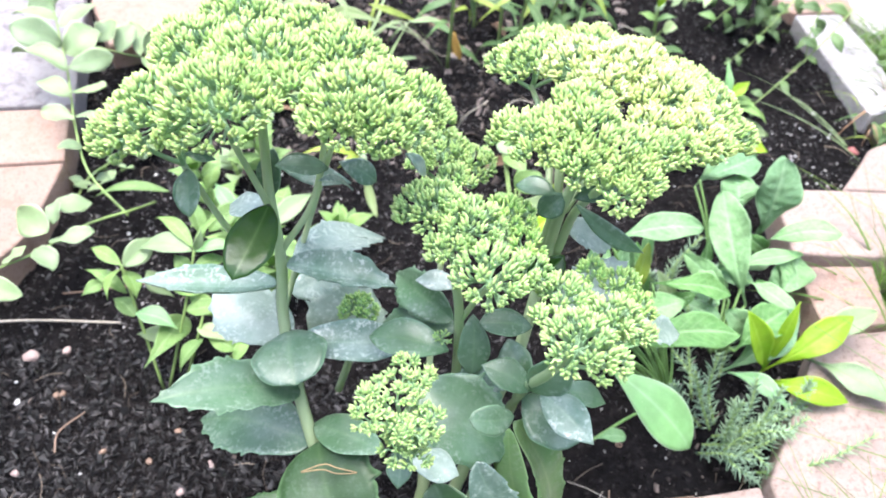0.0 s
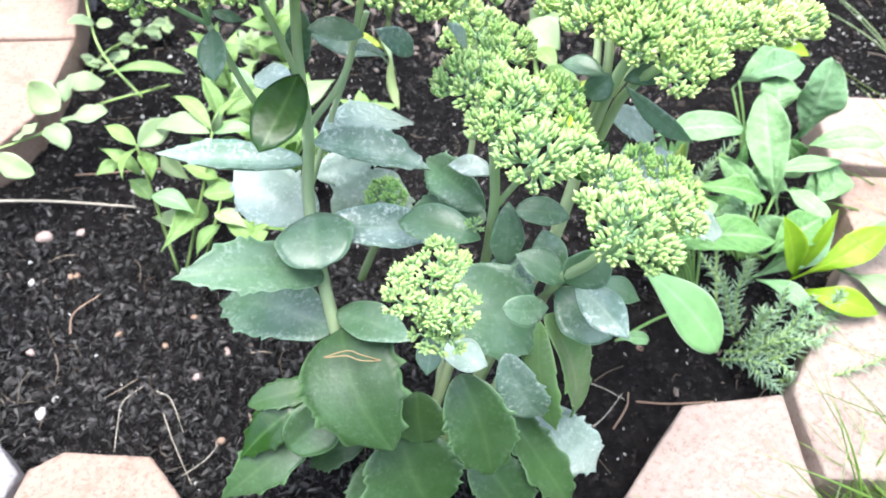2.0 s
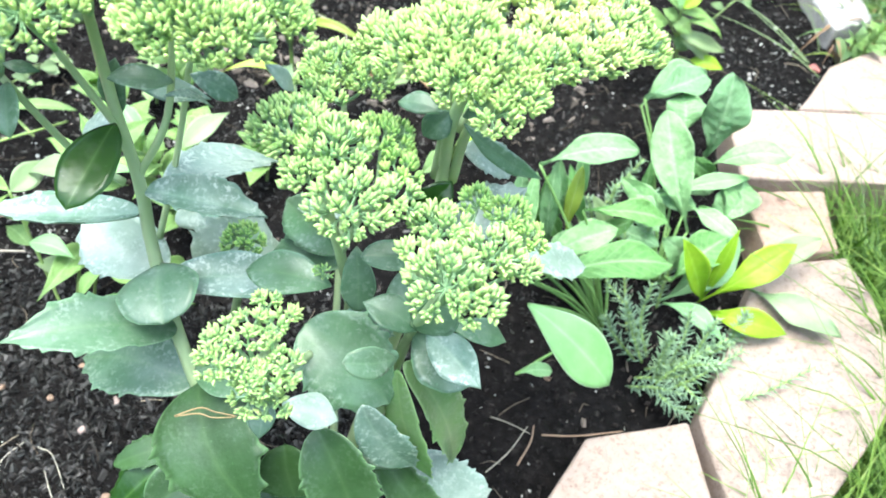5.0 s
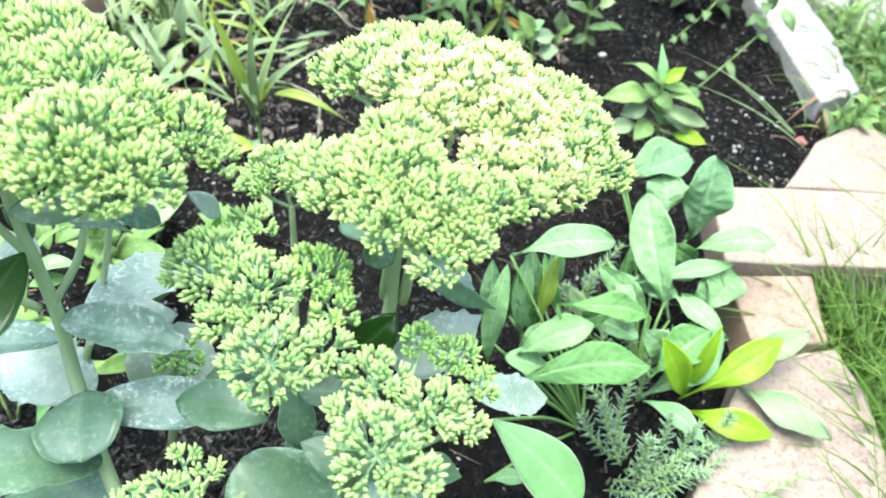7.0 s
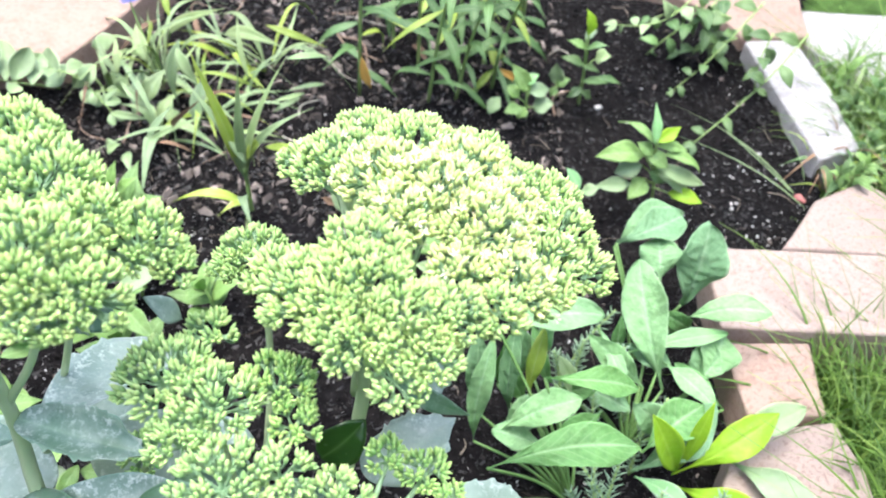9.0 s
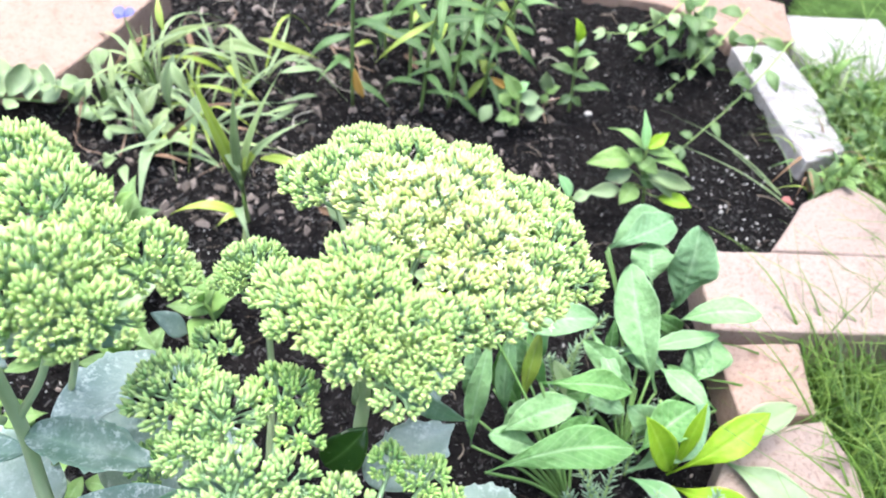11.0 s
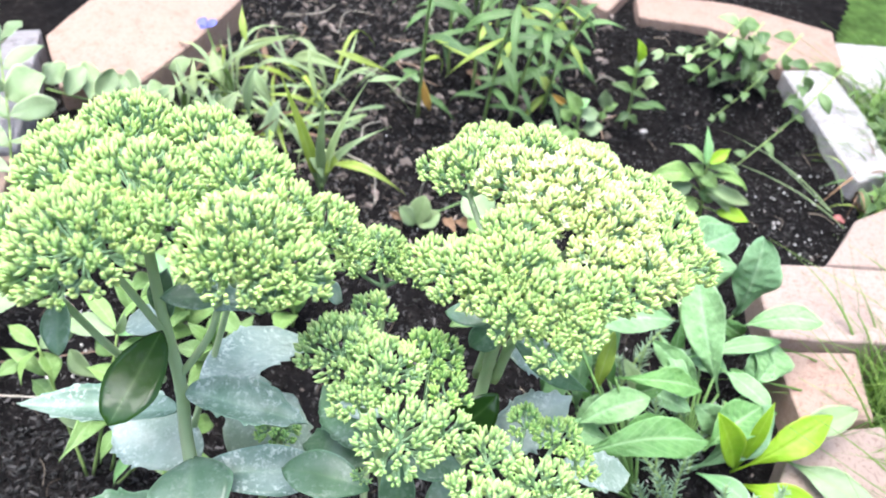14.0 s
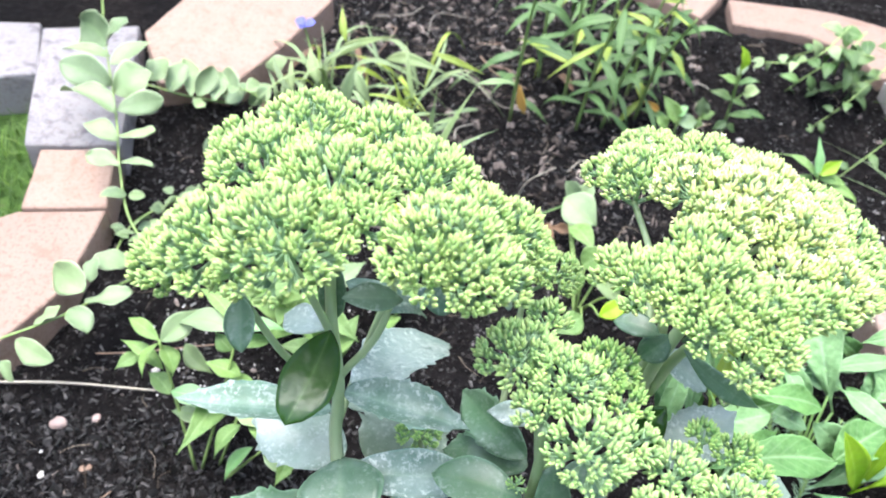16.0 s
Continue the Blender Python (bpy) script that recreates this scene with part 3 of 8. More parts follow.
def leafy_stem(t, points, pairs, length, width, mat, seed, r=0.0018, tilt=0.35, start=0.15, opposite=True, peak=0.45, blunt=0.5, droop=0.2, end=True, normal=(0, -0.3, 1)):
    """A stem with leaves along it."""
    rnd = random.Random(seed)
    stem(t, points, r, r * 0.6, WEED_STEM)
    line = spline(points, 24)
    for i in range(pairs):
        k = int((start + (1 - start) * (i + 0.5) / pairs) * (len(line) - 1))
        p = line[k]
        d = unit(line[min(k + 1, len(line) - 1)] - line[k - 1])
        a = unit(np.cross(d, (0.2, 0.1, 1.0) if abs(d[2]) < 0.9 else (1, 0, 0)))
        b = np.cross(d, a)
        w = i * (1.57 if opposite else 2.4) + rnd.uniform(-0.4, 0.4)
        s = 1.0 - 0.45 * i / pairs
        for side in (0, math.pi) if opposite else (0,):
            o = a * math.cos(w + side) + b * math.sin(w + side)
            tip = p + length * s * rnd.uniform(0.8, 1.15) * unit(o + d * tilt + np.array((0, 0, 0.25)))
            leaf(t, p, tip, width * s * rnd.uniform(0.85, 1.15), np.array(normal) + d * 0.3, mat, peak=peak, blunt=blunt, droop=droop, thick=0.0006, nu=9, nv=4)
    if end:
        d = unit(line[-1] - line[-3])
        for k in range(3):
            o = unit(np.array((math.cos(k * 2.1 + seed), math.sin(k * 2.1 + seed), 0.0)))
            leaf(t, line[-1], line[-1] + length * 0.55 * unit(d + o * 0.7), width * 0.5, normal, mat, peak=peak, blunt=blunt, thick=0.0006, nu=8, nv=4)


# ---- ground and blocks ----
BED = [(-0.24, 0.24), (0.30, 0.33), (0.40, 0.42), (0.47, 0.6), (0.49, 0.80), (0.61, 0.93), (0.60, 1.25), (0.70, 1.50), (0.75, 2.4), (-1.2, 2.4), (-1.2, 1.14), (-0.57, 1.08), (-0.46, 0.85), (-0.42, 0.68), (-0.45, 0.52), (-0.45, 0.30)]


def sheet(name, x0, x1, y0, y1, step, height, keep, mat, label, category):
    nx, ny = int((x1 - x0) / step), int((y1 - y0) / step)
    index, verts, faces = {}, [], []
    for i in range(nx):
        for j in range(ny):
            if not keep(x0 + (i + 0.5) * step, y0 + (j + 0.5) * step):
                continue
            q = []
            for a, b in ((i, j), (i + 1, j), (i + 1, j + 1), (i, j + 1)):
                if (a, b) not in index:
                    x, y = x0 + a * step, y0 + b * step
                    index[a, b] = len(verts)
                    verts.append((x, y, height(x, y)))
                q.append(index[a, b])
            faces.append(tuple(q))
    return tagged(mesh_object(name, verts, faces, mat), label, category, kind="structure")


tagged(mesh_object("ground", [(-60, -60, -0.016), (60, -60, -0.016), (60, 60, -0.016), (-60, 60, -0.016)], [(0, 1, 2, 3)], LAWN), "mossy green lawn ground around the bed", "ground", kind="structure")
sheet("soil_bed", -1.2, 0.76, 0.2, 2.4, 0.0065, soil_height, lambda x, y: inside(x, y, BED), SOIL, "dark damp bark mulch soil of the bed", "soil")

block([(0.367, 0.449), (0.281, 0.425), (0.226, 0.325), (0.262, 0.262), (0.352, 0.262), (0.392, 0.33)], -0.03, 0.043, TAN, "pale tan angled concrete paving block with a pitted top", 1)
block([(0.375, 0.452), (0.393, 0.376), (0.470, 0.388), (0.560, 0.50), (0.552, 0.60), (0.536, 0.642), (0.452, 0.624)], -0.03, 0.046, TAN, "pale tan concrete paving block with a gritty worn top", 2)
block([(0.458, 0.636), (0.531, 0.648), (0.531, 0.729), (0.447, 0.717)], -0.03, 0.045, ORANGE_BLOCK, "small salmon concrete paving block", 3)
block([(0.446, 0.734), (0.540, 0.742), (0.648, 0.752), (0.668, 0.858), (0.522, 0.848), (0.440, 0.836)], -0.03, 0.047, TAN, "broad pale concrete paving block bleached by light", 4)
block([(0.527, 0.853), (0.675, 0.862), (0.70, 0.93), (0.640, 0.975), (0.576, 0.932)], -0.03, 0.045, TAN, "pale concrete paving block at the corner of the bed", 5)
block([(0.596, 1.004), (0.650, 1.035), (0.640, 1.15), (0.612, 1.258), (0.540, 1.240)], -0.03, 0.045, BLEACHED_BLOCK, "light grey concrete paving block", 6)
block([(0.538, 1.247), (0.634, 1.272), (0.640, 1.37), (0.50, 1.42), (0.335, 1.42), (0.338, 1.343), (0.446, 1.340), (0.508, 1.310)], -0.03, 0.045, ORANGE_BLOCK, "salmon concrete paving block at the back", 7)
block([(0.646, 1.29), (0.68, 1.24), (0.735, 1.215), (0.83, 1.30), (0.80, 1.40), (0.655, 1.385)], -0.03, 0.018, BLEACHED_BLOCK, "light grey concrete paving block on the lawn side", 8)
block([(0.29, 1.350), (0.33, 1.43), (0.22, 1.52), (0.16, 1.43)], -0.03, 0.045, ORANGE_BLOCK, "salmon concrete paving block at the back", 9)

block([(-0.384, 0.757), (-0.475, 0.735), (-0.56, 0.66), (-0.54, 0.54), (-0.445, 0.50), (-0.402, 0.565), (-0.376, 0.64)], -0.03, 0.046, ORANGE_BLOCK, "salmon concrete paving block under creeping leaves", 10)
block([(-0.386, 0.763), (-0.476, 0.741), (-0.506, 0.838), (-0.420, 0.857)], -0.03, 0.045, ORANGE_BLOCK, "salmon concrete paving block", 11)
block([(-0.417, 0.863), (-0.526, 0.838), (-0.630, 1.075), (-0.506, 1.112)], -0.03, 0.047, GREY_BLOCK, "grey pitted concrete paving block", 12)
block([(-0.424, 0.992), (-0.336, 1.0), (-0.298, 1.112), (-0.262, 1.255), (-0.36, 1.30), (-0.475, 1.20), (-0.492, 1.098)], -0.03, 0.047, ORANGE_BLOCK, "salmon concrete paving block with a flaked rusty patch", 13)
block([(-0.585, 0.975), (-0.640, 1.088), (-0.76, 1.07), (-0.70, 0.93)], -0.03, 0.045, GREY_BLOCK, "light grey concrete paving block on the lawn side", 14)
block([(-0.138, 0.309), (-0.204, 0.302), (-0.226, 0.285), (-0.235, 0.19), (-0.11, 0.17), (-0.085, 0.265)], -0.03, 0.041, ORANGE_BLOCK, "salmon concrete paving block with a rough crumbled edge", 15)
block([(-0.23, 0.281), (-0.262, 0.305), (-0.34, 0.29), (-0.36, 0.20), (-0.245, 0.18)], -0.03, 0.042, GREY_BLOCK, "pale concrete paving block", 16)

# plain walls out of view, added all around to block low sky light
def unseen_wall(name, x0, y0, x1, y1):
    bm = bmesh.new()
    bmesh.ops.create_cube(bm, size=1.0)
    for v in bm.verts:
        v.co = Vector(((x0 + x1) / 2 + v.co.x * (x1 - x0), (y0 + y1) / 2 + v.co.y * (y1 - y0), 1.1 + v.co.z * 2.25))
    me = bpy.data.meshes.new(name)
    bm.to_mesh(me)
    bm.free()
    me.materials.append(SKY_BLOCKER)
    tagged(new(name, me), "plain dark unseen wall added to block low sky light", "wall", kind="structure")


SKY_BLOCKER = stem_material("unseen_wall", (0.10, 0.10, 0.08), (0.16, 0.15, 0.12), 0.9)
unseen_wall("unseen_wall_north", -3.0, 3.2, 3.0, 3.35)
unseen_wall("unseen_wall_west", -3.0, -2.2, -2.85, 3.2)
unseen_wall("unseen_wall_east", 2.85, -2.2, 3.0, 3.2)
unseen_wall("unseen_wall_south", -3.0, -2.35, 3.0, -2.2)

# ---- the large stonecrop ----
plant = thing("stonecrop_plant", (0.055, 0.335, 0.0), "tall stonecrop with domed yellow-green flower heads growing from dark soil", "plant")
stem(plant, [(0.052, 0.335, -0.01), (0.03, 0.345, 0.09), (0.003, 0.366, 0.178), (-0.019, 0.405, 0.255), (-0.018, 0.415, 0.31), (-0.022, 0.424, 0.36), (-0.022, 0.43, 0.42)], 0.0056, 0.0026)
stem(plant, [(-0.019, 0.413, 0.300), (-0.018, 0.417, 0.318), (0.004, 0.426, 0.359), (0.012, 0.448, 0.416)], 0.0024, 0.0018)
stem(plant, [(-0.029, 0.419, 0.310), (-0.046, 0.414, 0.335), (-0.060, 0.404, 0.395)], 0.0023, 0.0018)
stem(plant, [(-0.021, 0.421, 0.345), (-0.024, 0.420, 0.360), (-0.035, 0.415, 0.405)], 0.0024, 0.0018)
stem(plant, [(-0.025, 0.427, 0.250), (-0.012, 0.458, 0.300), (0.008, 0.462, 0.370)], 0.0022, 0.0018)
stem(plant, [(0.075, 0.345, -0.01), (0.1, 0.375, 0.1), (0.127, 0.407, 0.210), (0.138, 0.423, 0.250), (0.146, 0.452, 0.300), (0.150, 0.447, 0.358), (0.165, 0.455, 0.40)], 0.0055, 0.003)
stem(plant, [(0.152, 0.456, 0.300), (0.160, 0.449, 0.353), (0.185, 0.44, 0.395)], 0.0032, 0.0026)
stem(plant, [(0.142, 0.458, 0.300), (0.146, 0.455, 0.356), (0.14, 0.475, 0.39)], 0.0032, 0.0026)
stem(plant, [(0.06, 0.35, -0.01), (0.075, 0.36, 0.1), (0.094, 0.409, 0.200), (0.095, 0.400, 0.290), (0.09, 0.385, 0.355)], 0.0048, 0.0026)
stem(plant, [(0.085, 0.34, -0.01), (0.11, 0.35, 0.12), (0.134, 0.382, 0.230), (0.148, 0.352, 0.315), (0.155, 0.345, 0.345)], 0.0046, 0.0026)
stem(plant, [(0.094, 0.409, 0.200), (0.075, 0.335, 0.27), (0.077, 0.324, 0.315), (0.072, 0.31, 0.318)], 0.0028, 0.002)
stem(plant, [(0.008, 0.424, 0.160), (0.024, 0.426, 0.225), (0.025, 0.439, 0.237)], 0.003, 0.0024)
stem(plant, [(0.075, 0.40, -0.01), (0.072, 0.47, 0.12), (0.074, 0.515, 0.21), (0.075, 0.528, 0.287)], 0.0032, 0.002)
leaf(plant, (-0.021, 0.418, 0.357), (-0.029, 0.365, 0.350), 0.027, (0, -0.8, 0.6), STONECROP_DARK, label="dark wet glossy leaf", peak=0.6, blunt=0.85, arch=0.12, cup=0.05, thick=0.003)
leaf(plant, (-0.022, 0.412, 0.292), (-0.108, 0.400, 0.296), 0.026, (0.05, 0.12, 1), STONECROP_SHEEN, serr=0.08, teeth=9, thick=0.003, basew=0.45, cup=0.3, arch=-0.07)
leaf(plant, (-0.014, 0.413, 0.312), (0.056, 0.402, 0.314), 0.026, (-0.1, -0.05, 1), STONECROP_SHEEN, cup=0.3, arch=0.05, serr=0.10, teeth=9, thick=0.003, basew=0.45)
leaf(plant, (-0.012, 0.425, 0.292), (0.031, 0.508, 0.243), 0.042, (-0.1, -0.15, 1), STONECROP_PALE_SHEEN, serr=0.10, teeth=9, thick=0.003, basew=0.45)
leaf(plant, (-0.018, 0.413, 0.238), (-0.080, 0.440, 0.244), 0.046, (-0.1, -0.3, 1), STONECROP_PALE_SHEEN, blunt=0.6, serr=0.10, teeth=9, thick=0.003, basew=0.45)
leaf(plant, (-0.030, 0.460, 0.225), (0.007, 0.481, 0.225), 0.026, (0.05, -0.5, 0.85), STONECROP_PALE_SHEEN, serr=0.08, teeth=7, thick=0.003, blunt=0.6, basew=0.5, cup=0.05)
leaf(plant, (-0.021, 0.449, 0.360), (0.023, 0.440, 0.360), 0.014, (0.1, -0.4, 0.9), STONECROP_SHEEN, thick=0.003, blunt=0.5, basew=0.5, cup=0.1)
leaf(plant, (-0.016, 0.404, 0.256), (-0.003, 0.365, 0.252), 0.051, (0, -0.6, 0.8), peak=0.5, blunt=0.9, arch=0.08, cup=0.02, thick=0.003)
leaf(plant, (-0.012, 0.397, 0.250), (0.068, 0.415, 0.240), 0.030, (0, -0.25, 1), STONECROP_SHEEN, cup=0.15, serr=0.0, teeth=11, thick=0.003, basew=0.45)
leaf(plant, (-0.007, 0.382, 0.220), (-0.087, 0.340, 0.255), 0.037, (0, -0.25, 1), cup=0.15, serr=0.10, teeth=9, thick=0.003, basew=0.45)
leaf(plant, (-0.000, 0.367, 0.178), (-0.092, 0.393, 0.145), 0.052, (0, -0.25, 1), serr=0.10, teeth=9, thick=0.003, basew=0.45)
leaf(plant, (0.000, 0.432, 0.195), (0.024, 0.474, 0.226), 0.062, (0, -0.6, 0.8), STONECROP_PALE_SHEEN, peak=0.5, blunt=0.75, serr=0.10, teeth=9, thick=0.003, basew=0.45)
leaf(plant, (0.009, 0.359, 0.196), (0.055, 0.294, 0.165), 0.070, (0, -0.7, 0.75), STONECROP_OLD_SHADED, peak=0.36, blunt=0.74, arch=0.16, cup=0.02, serr=0.09, teeth=7, thick=0.003, basew=0.35)
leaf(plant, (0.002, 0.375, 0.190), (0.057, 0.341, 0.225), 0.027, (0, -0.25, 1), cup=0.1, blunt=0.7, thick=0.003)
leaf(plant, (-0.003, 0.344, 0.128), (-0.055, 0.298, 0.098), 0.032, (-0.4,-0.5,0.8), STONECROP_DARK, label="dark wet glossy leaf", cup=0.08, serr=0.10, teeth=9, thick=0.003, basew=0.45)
leaf(plant, (-0.000, 0.342, 0.112), (-0.066, 0.275, 0.075), 0.037, (0, -0.25, 1), STONECROP_OLD_SHADED, cup=0.06, serr=0.10, teeth=9, thick=0.003, basew=0.45)
leaf(plant, (0.001, 0.348, 0.130), (-0.056, 0.330, 0.118), 0.022, (-.1,-.2,1), STONECROP_OLD_SHADED, blunt=0.8, serr=0.10, teeth=9, thick=0.003, basew=0.45)
leaf(plant, (0.014, 0.332, 0.145), (-0.018, 0.298, 0.130), 0.036, (0,-.6,.8), STONECROP_OLD_SHADED, blunt=0.9, peak=0.5, thick=0.003)
leaf(plant, (0.028, 0.329, 0.090), (-0.010, 0.310, 0.070), 0.026, (0, -0.25, 1), STONECROP_OLD_SHADED, serr=0.10, teeth=9, thick=0.003, basew=0.45)
leaf(plant, (0.090, 0.329, 0.215), (0.119, 0.291, 0.160), 0.044, (0.1, -0.7, 0.7), STONECROP_OLD_SHADED, cup=0.16, peak=0.5, blunt=0.7, serr=0.10, teeth=9, thick=0.003, basew=0.45)
leaf(plant, (0.063, 0.340, 0.160), (0.072, 0.318, 0.130), 0.041, (0, -0.8, 0.6), STONECROP_OLD_SHADED, blunt=0.8, serr=0.10, teeth=9, thick=0.003, basew=0.45)
leaf(plant, (0.055, 0.324, 0.130), (0.084, 0.290, 0.085), 0.074, (0, -0.6, 0.8), STONECROP_OLD_SHADED, blunt=0.85, peak=0.5, serr=0.10, teeth=9, thick=0.003, basew=0.45)
leaf(plant, (0.039, 0.322, 0.080), (0.039, 0.277, 0.050), 0.035, (0, -0.8, 0.6), STONECROP_OLD_SHADED, serr=0.10, teeth=9, thick=0.003, basew=0.45)
leaf(plant, (0.117, 0.352, 0.150), (0.186, 0.306, 0.080), 0.031, (0.5, -0.6, 0.7), STONECROP_OLD_SHADED, cup=0.22, wave=0.04, serr=0.14, teeth=8, thick=0.003, basew=0.45)
leaf(plant, (0.108, 0.318, 0.125), (0.150, 0.290, 0.085), 0.044, (0.1, -0.5, 0.9), STONECROP_OLD_SHADED, blunt=0.7, serr=0.10, teeth=9, thick=0.003, basew=0.45)
leaf(plant, (0.137, 0.366, 0.238), (0.172, 0.350, 0.138), 0.034, (0.75, -0.35, 0.6), YOUNG_FOLD, cup=0.16, wave=0.05, serr=0.14, teeth=7, thick=0.003, basew=0.45)
leaf(plant, (0.133, 0.359, 0.240), (0.160, 0.333, 0.150), 0.026, (-0.45, -0.8, 0.4), YOUNG_FOLD, cup=0.08, serr=0.10, teeth=9, thick=0.003, basew=0.45)
leaf(plant, (0.146, 0.352, 0.138), (0.200, 0.336, 0.086), 0.040, (0.35, -0.5, 0.8), STONECROP_PALE_SHEEN, wave=0.05, cup=0.1, serr=0.13, teeth=7, thick=0.003, basew=0.45, blunt=0.65)
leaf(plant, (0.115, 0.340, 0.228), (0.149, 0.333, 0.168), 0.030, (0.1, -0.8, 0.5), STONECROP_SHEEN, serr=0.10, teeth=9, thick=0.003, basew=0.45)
leaf(plant, (0.074, 0.325, 0.250), (0.105, 0.323, 0.241), 0.020, (0, -0.25, 1), STONECROP_PALE_SHEEN, label="wet leaf with silvery sheen painted in", thick=0.002)
leaf(plant, (0.070, 0.313, 0.285), (0.072, 0.293, 0.275), 0.015, (0, -0.8, 0.6), blunt=0.5, thick=0.002)
leaf(plant, (0.077, 0.378, 0.250), (0.130, 0.347, 0.220), 0.057, (0.2, -0.7, 0.7), blunt=0.7, peak=0.45, serr=0.10, teeth=9, thick=0.003, basew=0.45)
leaf(plant, (0.133, 0.347, 0.275), (0.107, 0.335, 0.285), 0.018, (0, -0.6, 0.8), blunt=0.9, cup=0.05, thick=0.003)
leaf(plant, (0.148, 0.367, 0.275), (0.180, 0.336, 0.272), 0.023, (0.2, -0.7, 0.7), STONECROP_SHEEN, blunt=0.5, thick=0.003)
leaf(plant, (0.140, 0.378, 0.250), (0.177, 0.355, 0.240), 0.035, (0.2, -0.6, 0.8), blunt=0.8, thick=0.003)
leaf(plant, (0.161, 0.385, 0.250), (0.195, 0.389, 0.235), 0.017, (0, -0.25, 1), thick=0.003)
leaf(plant, (0.103, 0.407, 0.290), (0.106, 0.386, 0.255), 0.020, (0, -0.8, 0.6), peak=0.5, blunt=0.8, thick=0.003)
leaf(plant, (0.090, 0.423, 0.262), (0.046, 0.469, 0.250), 0.029, (-0.4, -0.5, 0.7), cup=0.2, serr=0.10, teeth=9, thick=0.003, basew=0.45)
leaf(plant, (0.093, 0.432, 0.285), (0.063, 0.434, 0.285), 0.015, (0, -0.25, 1), STONECROP_PALE_SHEEN, thick=0.003)
leaf(plant, (0.092, 0.424, 0.250), (0.040, 0.433, 0.235), 0.031, (0, -0.25, 1), serr=0.10, teeth=9, thick=0.003, basew=0.45)
leaf(plant, (0.090, 0.392, 0.270), (0.038, 0.400, 0.265), 0.027, (0, -0.25, 1), cup=0.12, blunt=0.7, thick=0.003)
leaf(plant, (0.140, 0.402, 0.290), (0.107, 0.397, 0.295), 0.019, (0, -0.25, 1), blunt=0.8, thick=0.003)
leaf(plant, (0.142, 0.366, 0.275), (0.162, 0.373, 0.300), 0.027, (0.3, -0.6, 0.7), blunt=0.8, thick=0.003)
leaf(plant, (0.143, 0.369, 0.270), (0.111, 0.377, 0.280), 0.021, (0, -0.25, 1), thick=0.003)
leaf(plant, (0.115, 0.404, 0.240), (0.107, 0.389, 0.220), 0.034, (0, -0.8, 0.6), STONECROP_SHEEN, blunt=0.8, serr=0.10, teeth=9, thick=0.003, basew=0.45)
leaf(plant, (0.127, 0.406, 0.270), (0.142, 0.380, 0.260), 0.022, (0, -0.8, 0.6), blunt=0.6, thick=0.003)
leaf(plant, (0.144, 0.446, 0.362), (0.120, 0.453, 0.360), 0.014, (0, -0.25, 1), blunt=0.7, thick=0.003)
leaf(plant, (0.149, 0.448, 0.362), (0.135, 0.440, 0.350), 0.016, (0, -0.8, 0.6), blunt=0.7, thick=0.003)
leaf(plant, (0.156, 0.442, 0.360), (0.201, 0.433, 0.334), 0.011, (-0.3, -0.7, 0.6), thick=0.003)
leaf(plant, (0.155, 0.447, 0.360), (0.182, 0.453, 0.370), 0.014, (0, -0.8, 0.6), blunt=0.7, thick=0.003)
leaf(plant, (0.157, 0.473, 0.310), (0.191, 0.477, 0.290), 0.025, (0, -0.25, 1), STONECROP_PALE_SHEEN, serr=0.10, teeth=9, thick=0.003, basew=0.45)
leaf(plant, (0.153, 0.414, 0.300), (0.195, 0.440, 0.318), 0.032, (0.1, -0.2, 1), STONECROP_PALE_SHEEN, cup=0.1, serr=0.10, teeth=9, thick=0.003, basew=0.45)
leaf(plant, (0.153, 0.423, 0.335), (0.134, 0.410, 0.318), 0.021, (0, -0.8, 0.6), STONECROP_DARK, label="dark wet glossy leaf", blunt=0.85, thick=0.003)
leaf(plant, (0.192, 0.406, 0.300), (0.236, 0.421, 0.275), 0.022, (0, -0.25, 1), STONECROP_PALE_SHEEN, serr=0.10, teeth=9, thick=0.003, basew=0.45)
leaf(plant, (-0.058, 0.404, 0.392), (-0.052, 0.381, 0.379), 0.016, (0, -0.9, 0.3), blunt=0.8, peak=0.5, thick=0.003)
leaf(plant, (0.015, 0.420, 0.388), (-0.011, 0.408, 0.397), 0.015, (0, -0.25, 1), blunt=0.7, thick=0.003)
leaf(plant, (0.019, 0.431, 0.384), (0.038, 0.439, 0.364), 0.014, (0, -0.6, 0.8), STONECROP_SHEEN, blunt=0.7, thick=0.003)
leaf(plant, (0.010, 0.416, 0.382), (0.025, 0.435, 0.359), 0.007, (0, -0.25, 1), STONECROP_SHEEN, thick=0.002)
leaf(plant, (-0.022, 0.427, 0.355), (-0.020, 0.436, 0.385), 0.015, (0, -0.8, 0.6), blunt=0.7, thick=0.003)
leaf(plant, (-0.059, 0.407, 0.400), (-0.044, 0.410, 0.395), 0.007, (0, -0.25, 1), thick=0.002)
leaf(plant, (-0.030, 0.438, 0.330), (-0.059, 0.451, 0.320), 0.020, (0, -0.25, 1), STONECROP_PALE_SHEEN, thick=0.003)
leaf(plant, (0.056, 0.437, 0.390), (0.067, 0.442, 0.370), 0.011, (0, -0.25, 1), STONECROP_PALE_SHEEN, thick=0.003)
stem(plant, [(0.095, 0.400, 0.290), (0.088, 0.407, 0.336), (0.082, 0.414, 0.366)], 0.002, 0.0016)
stem(plant, [(0.095, 0.400, 0.290), (0.106, 0.392, 0.328), (0.118, 0.383, 0.358)], 0.002, 0.0016)

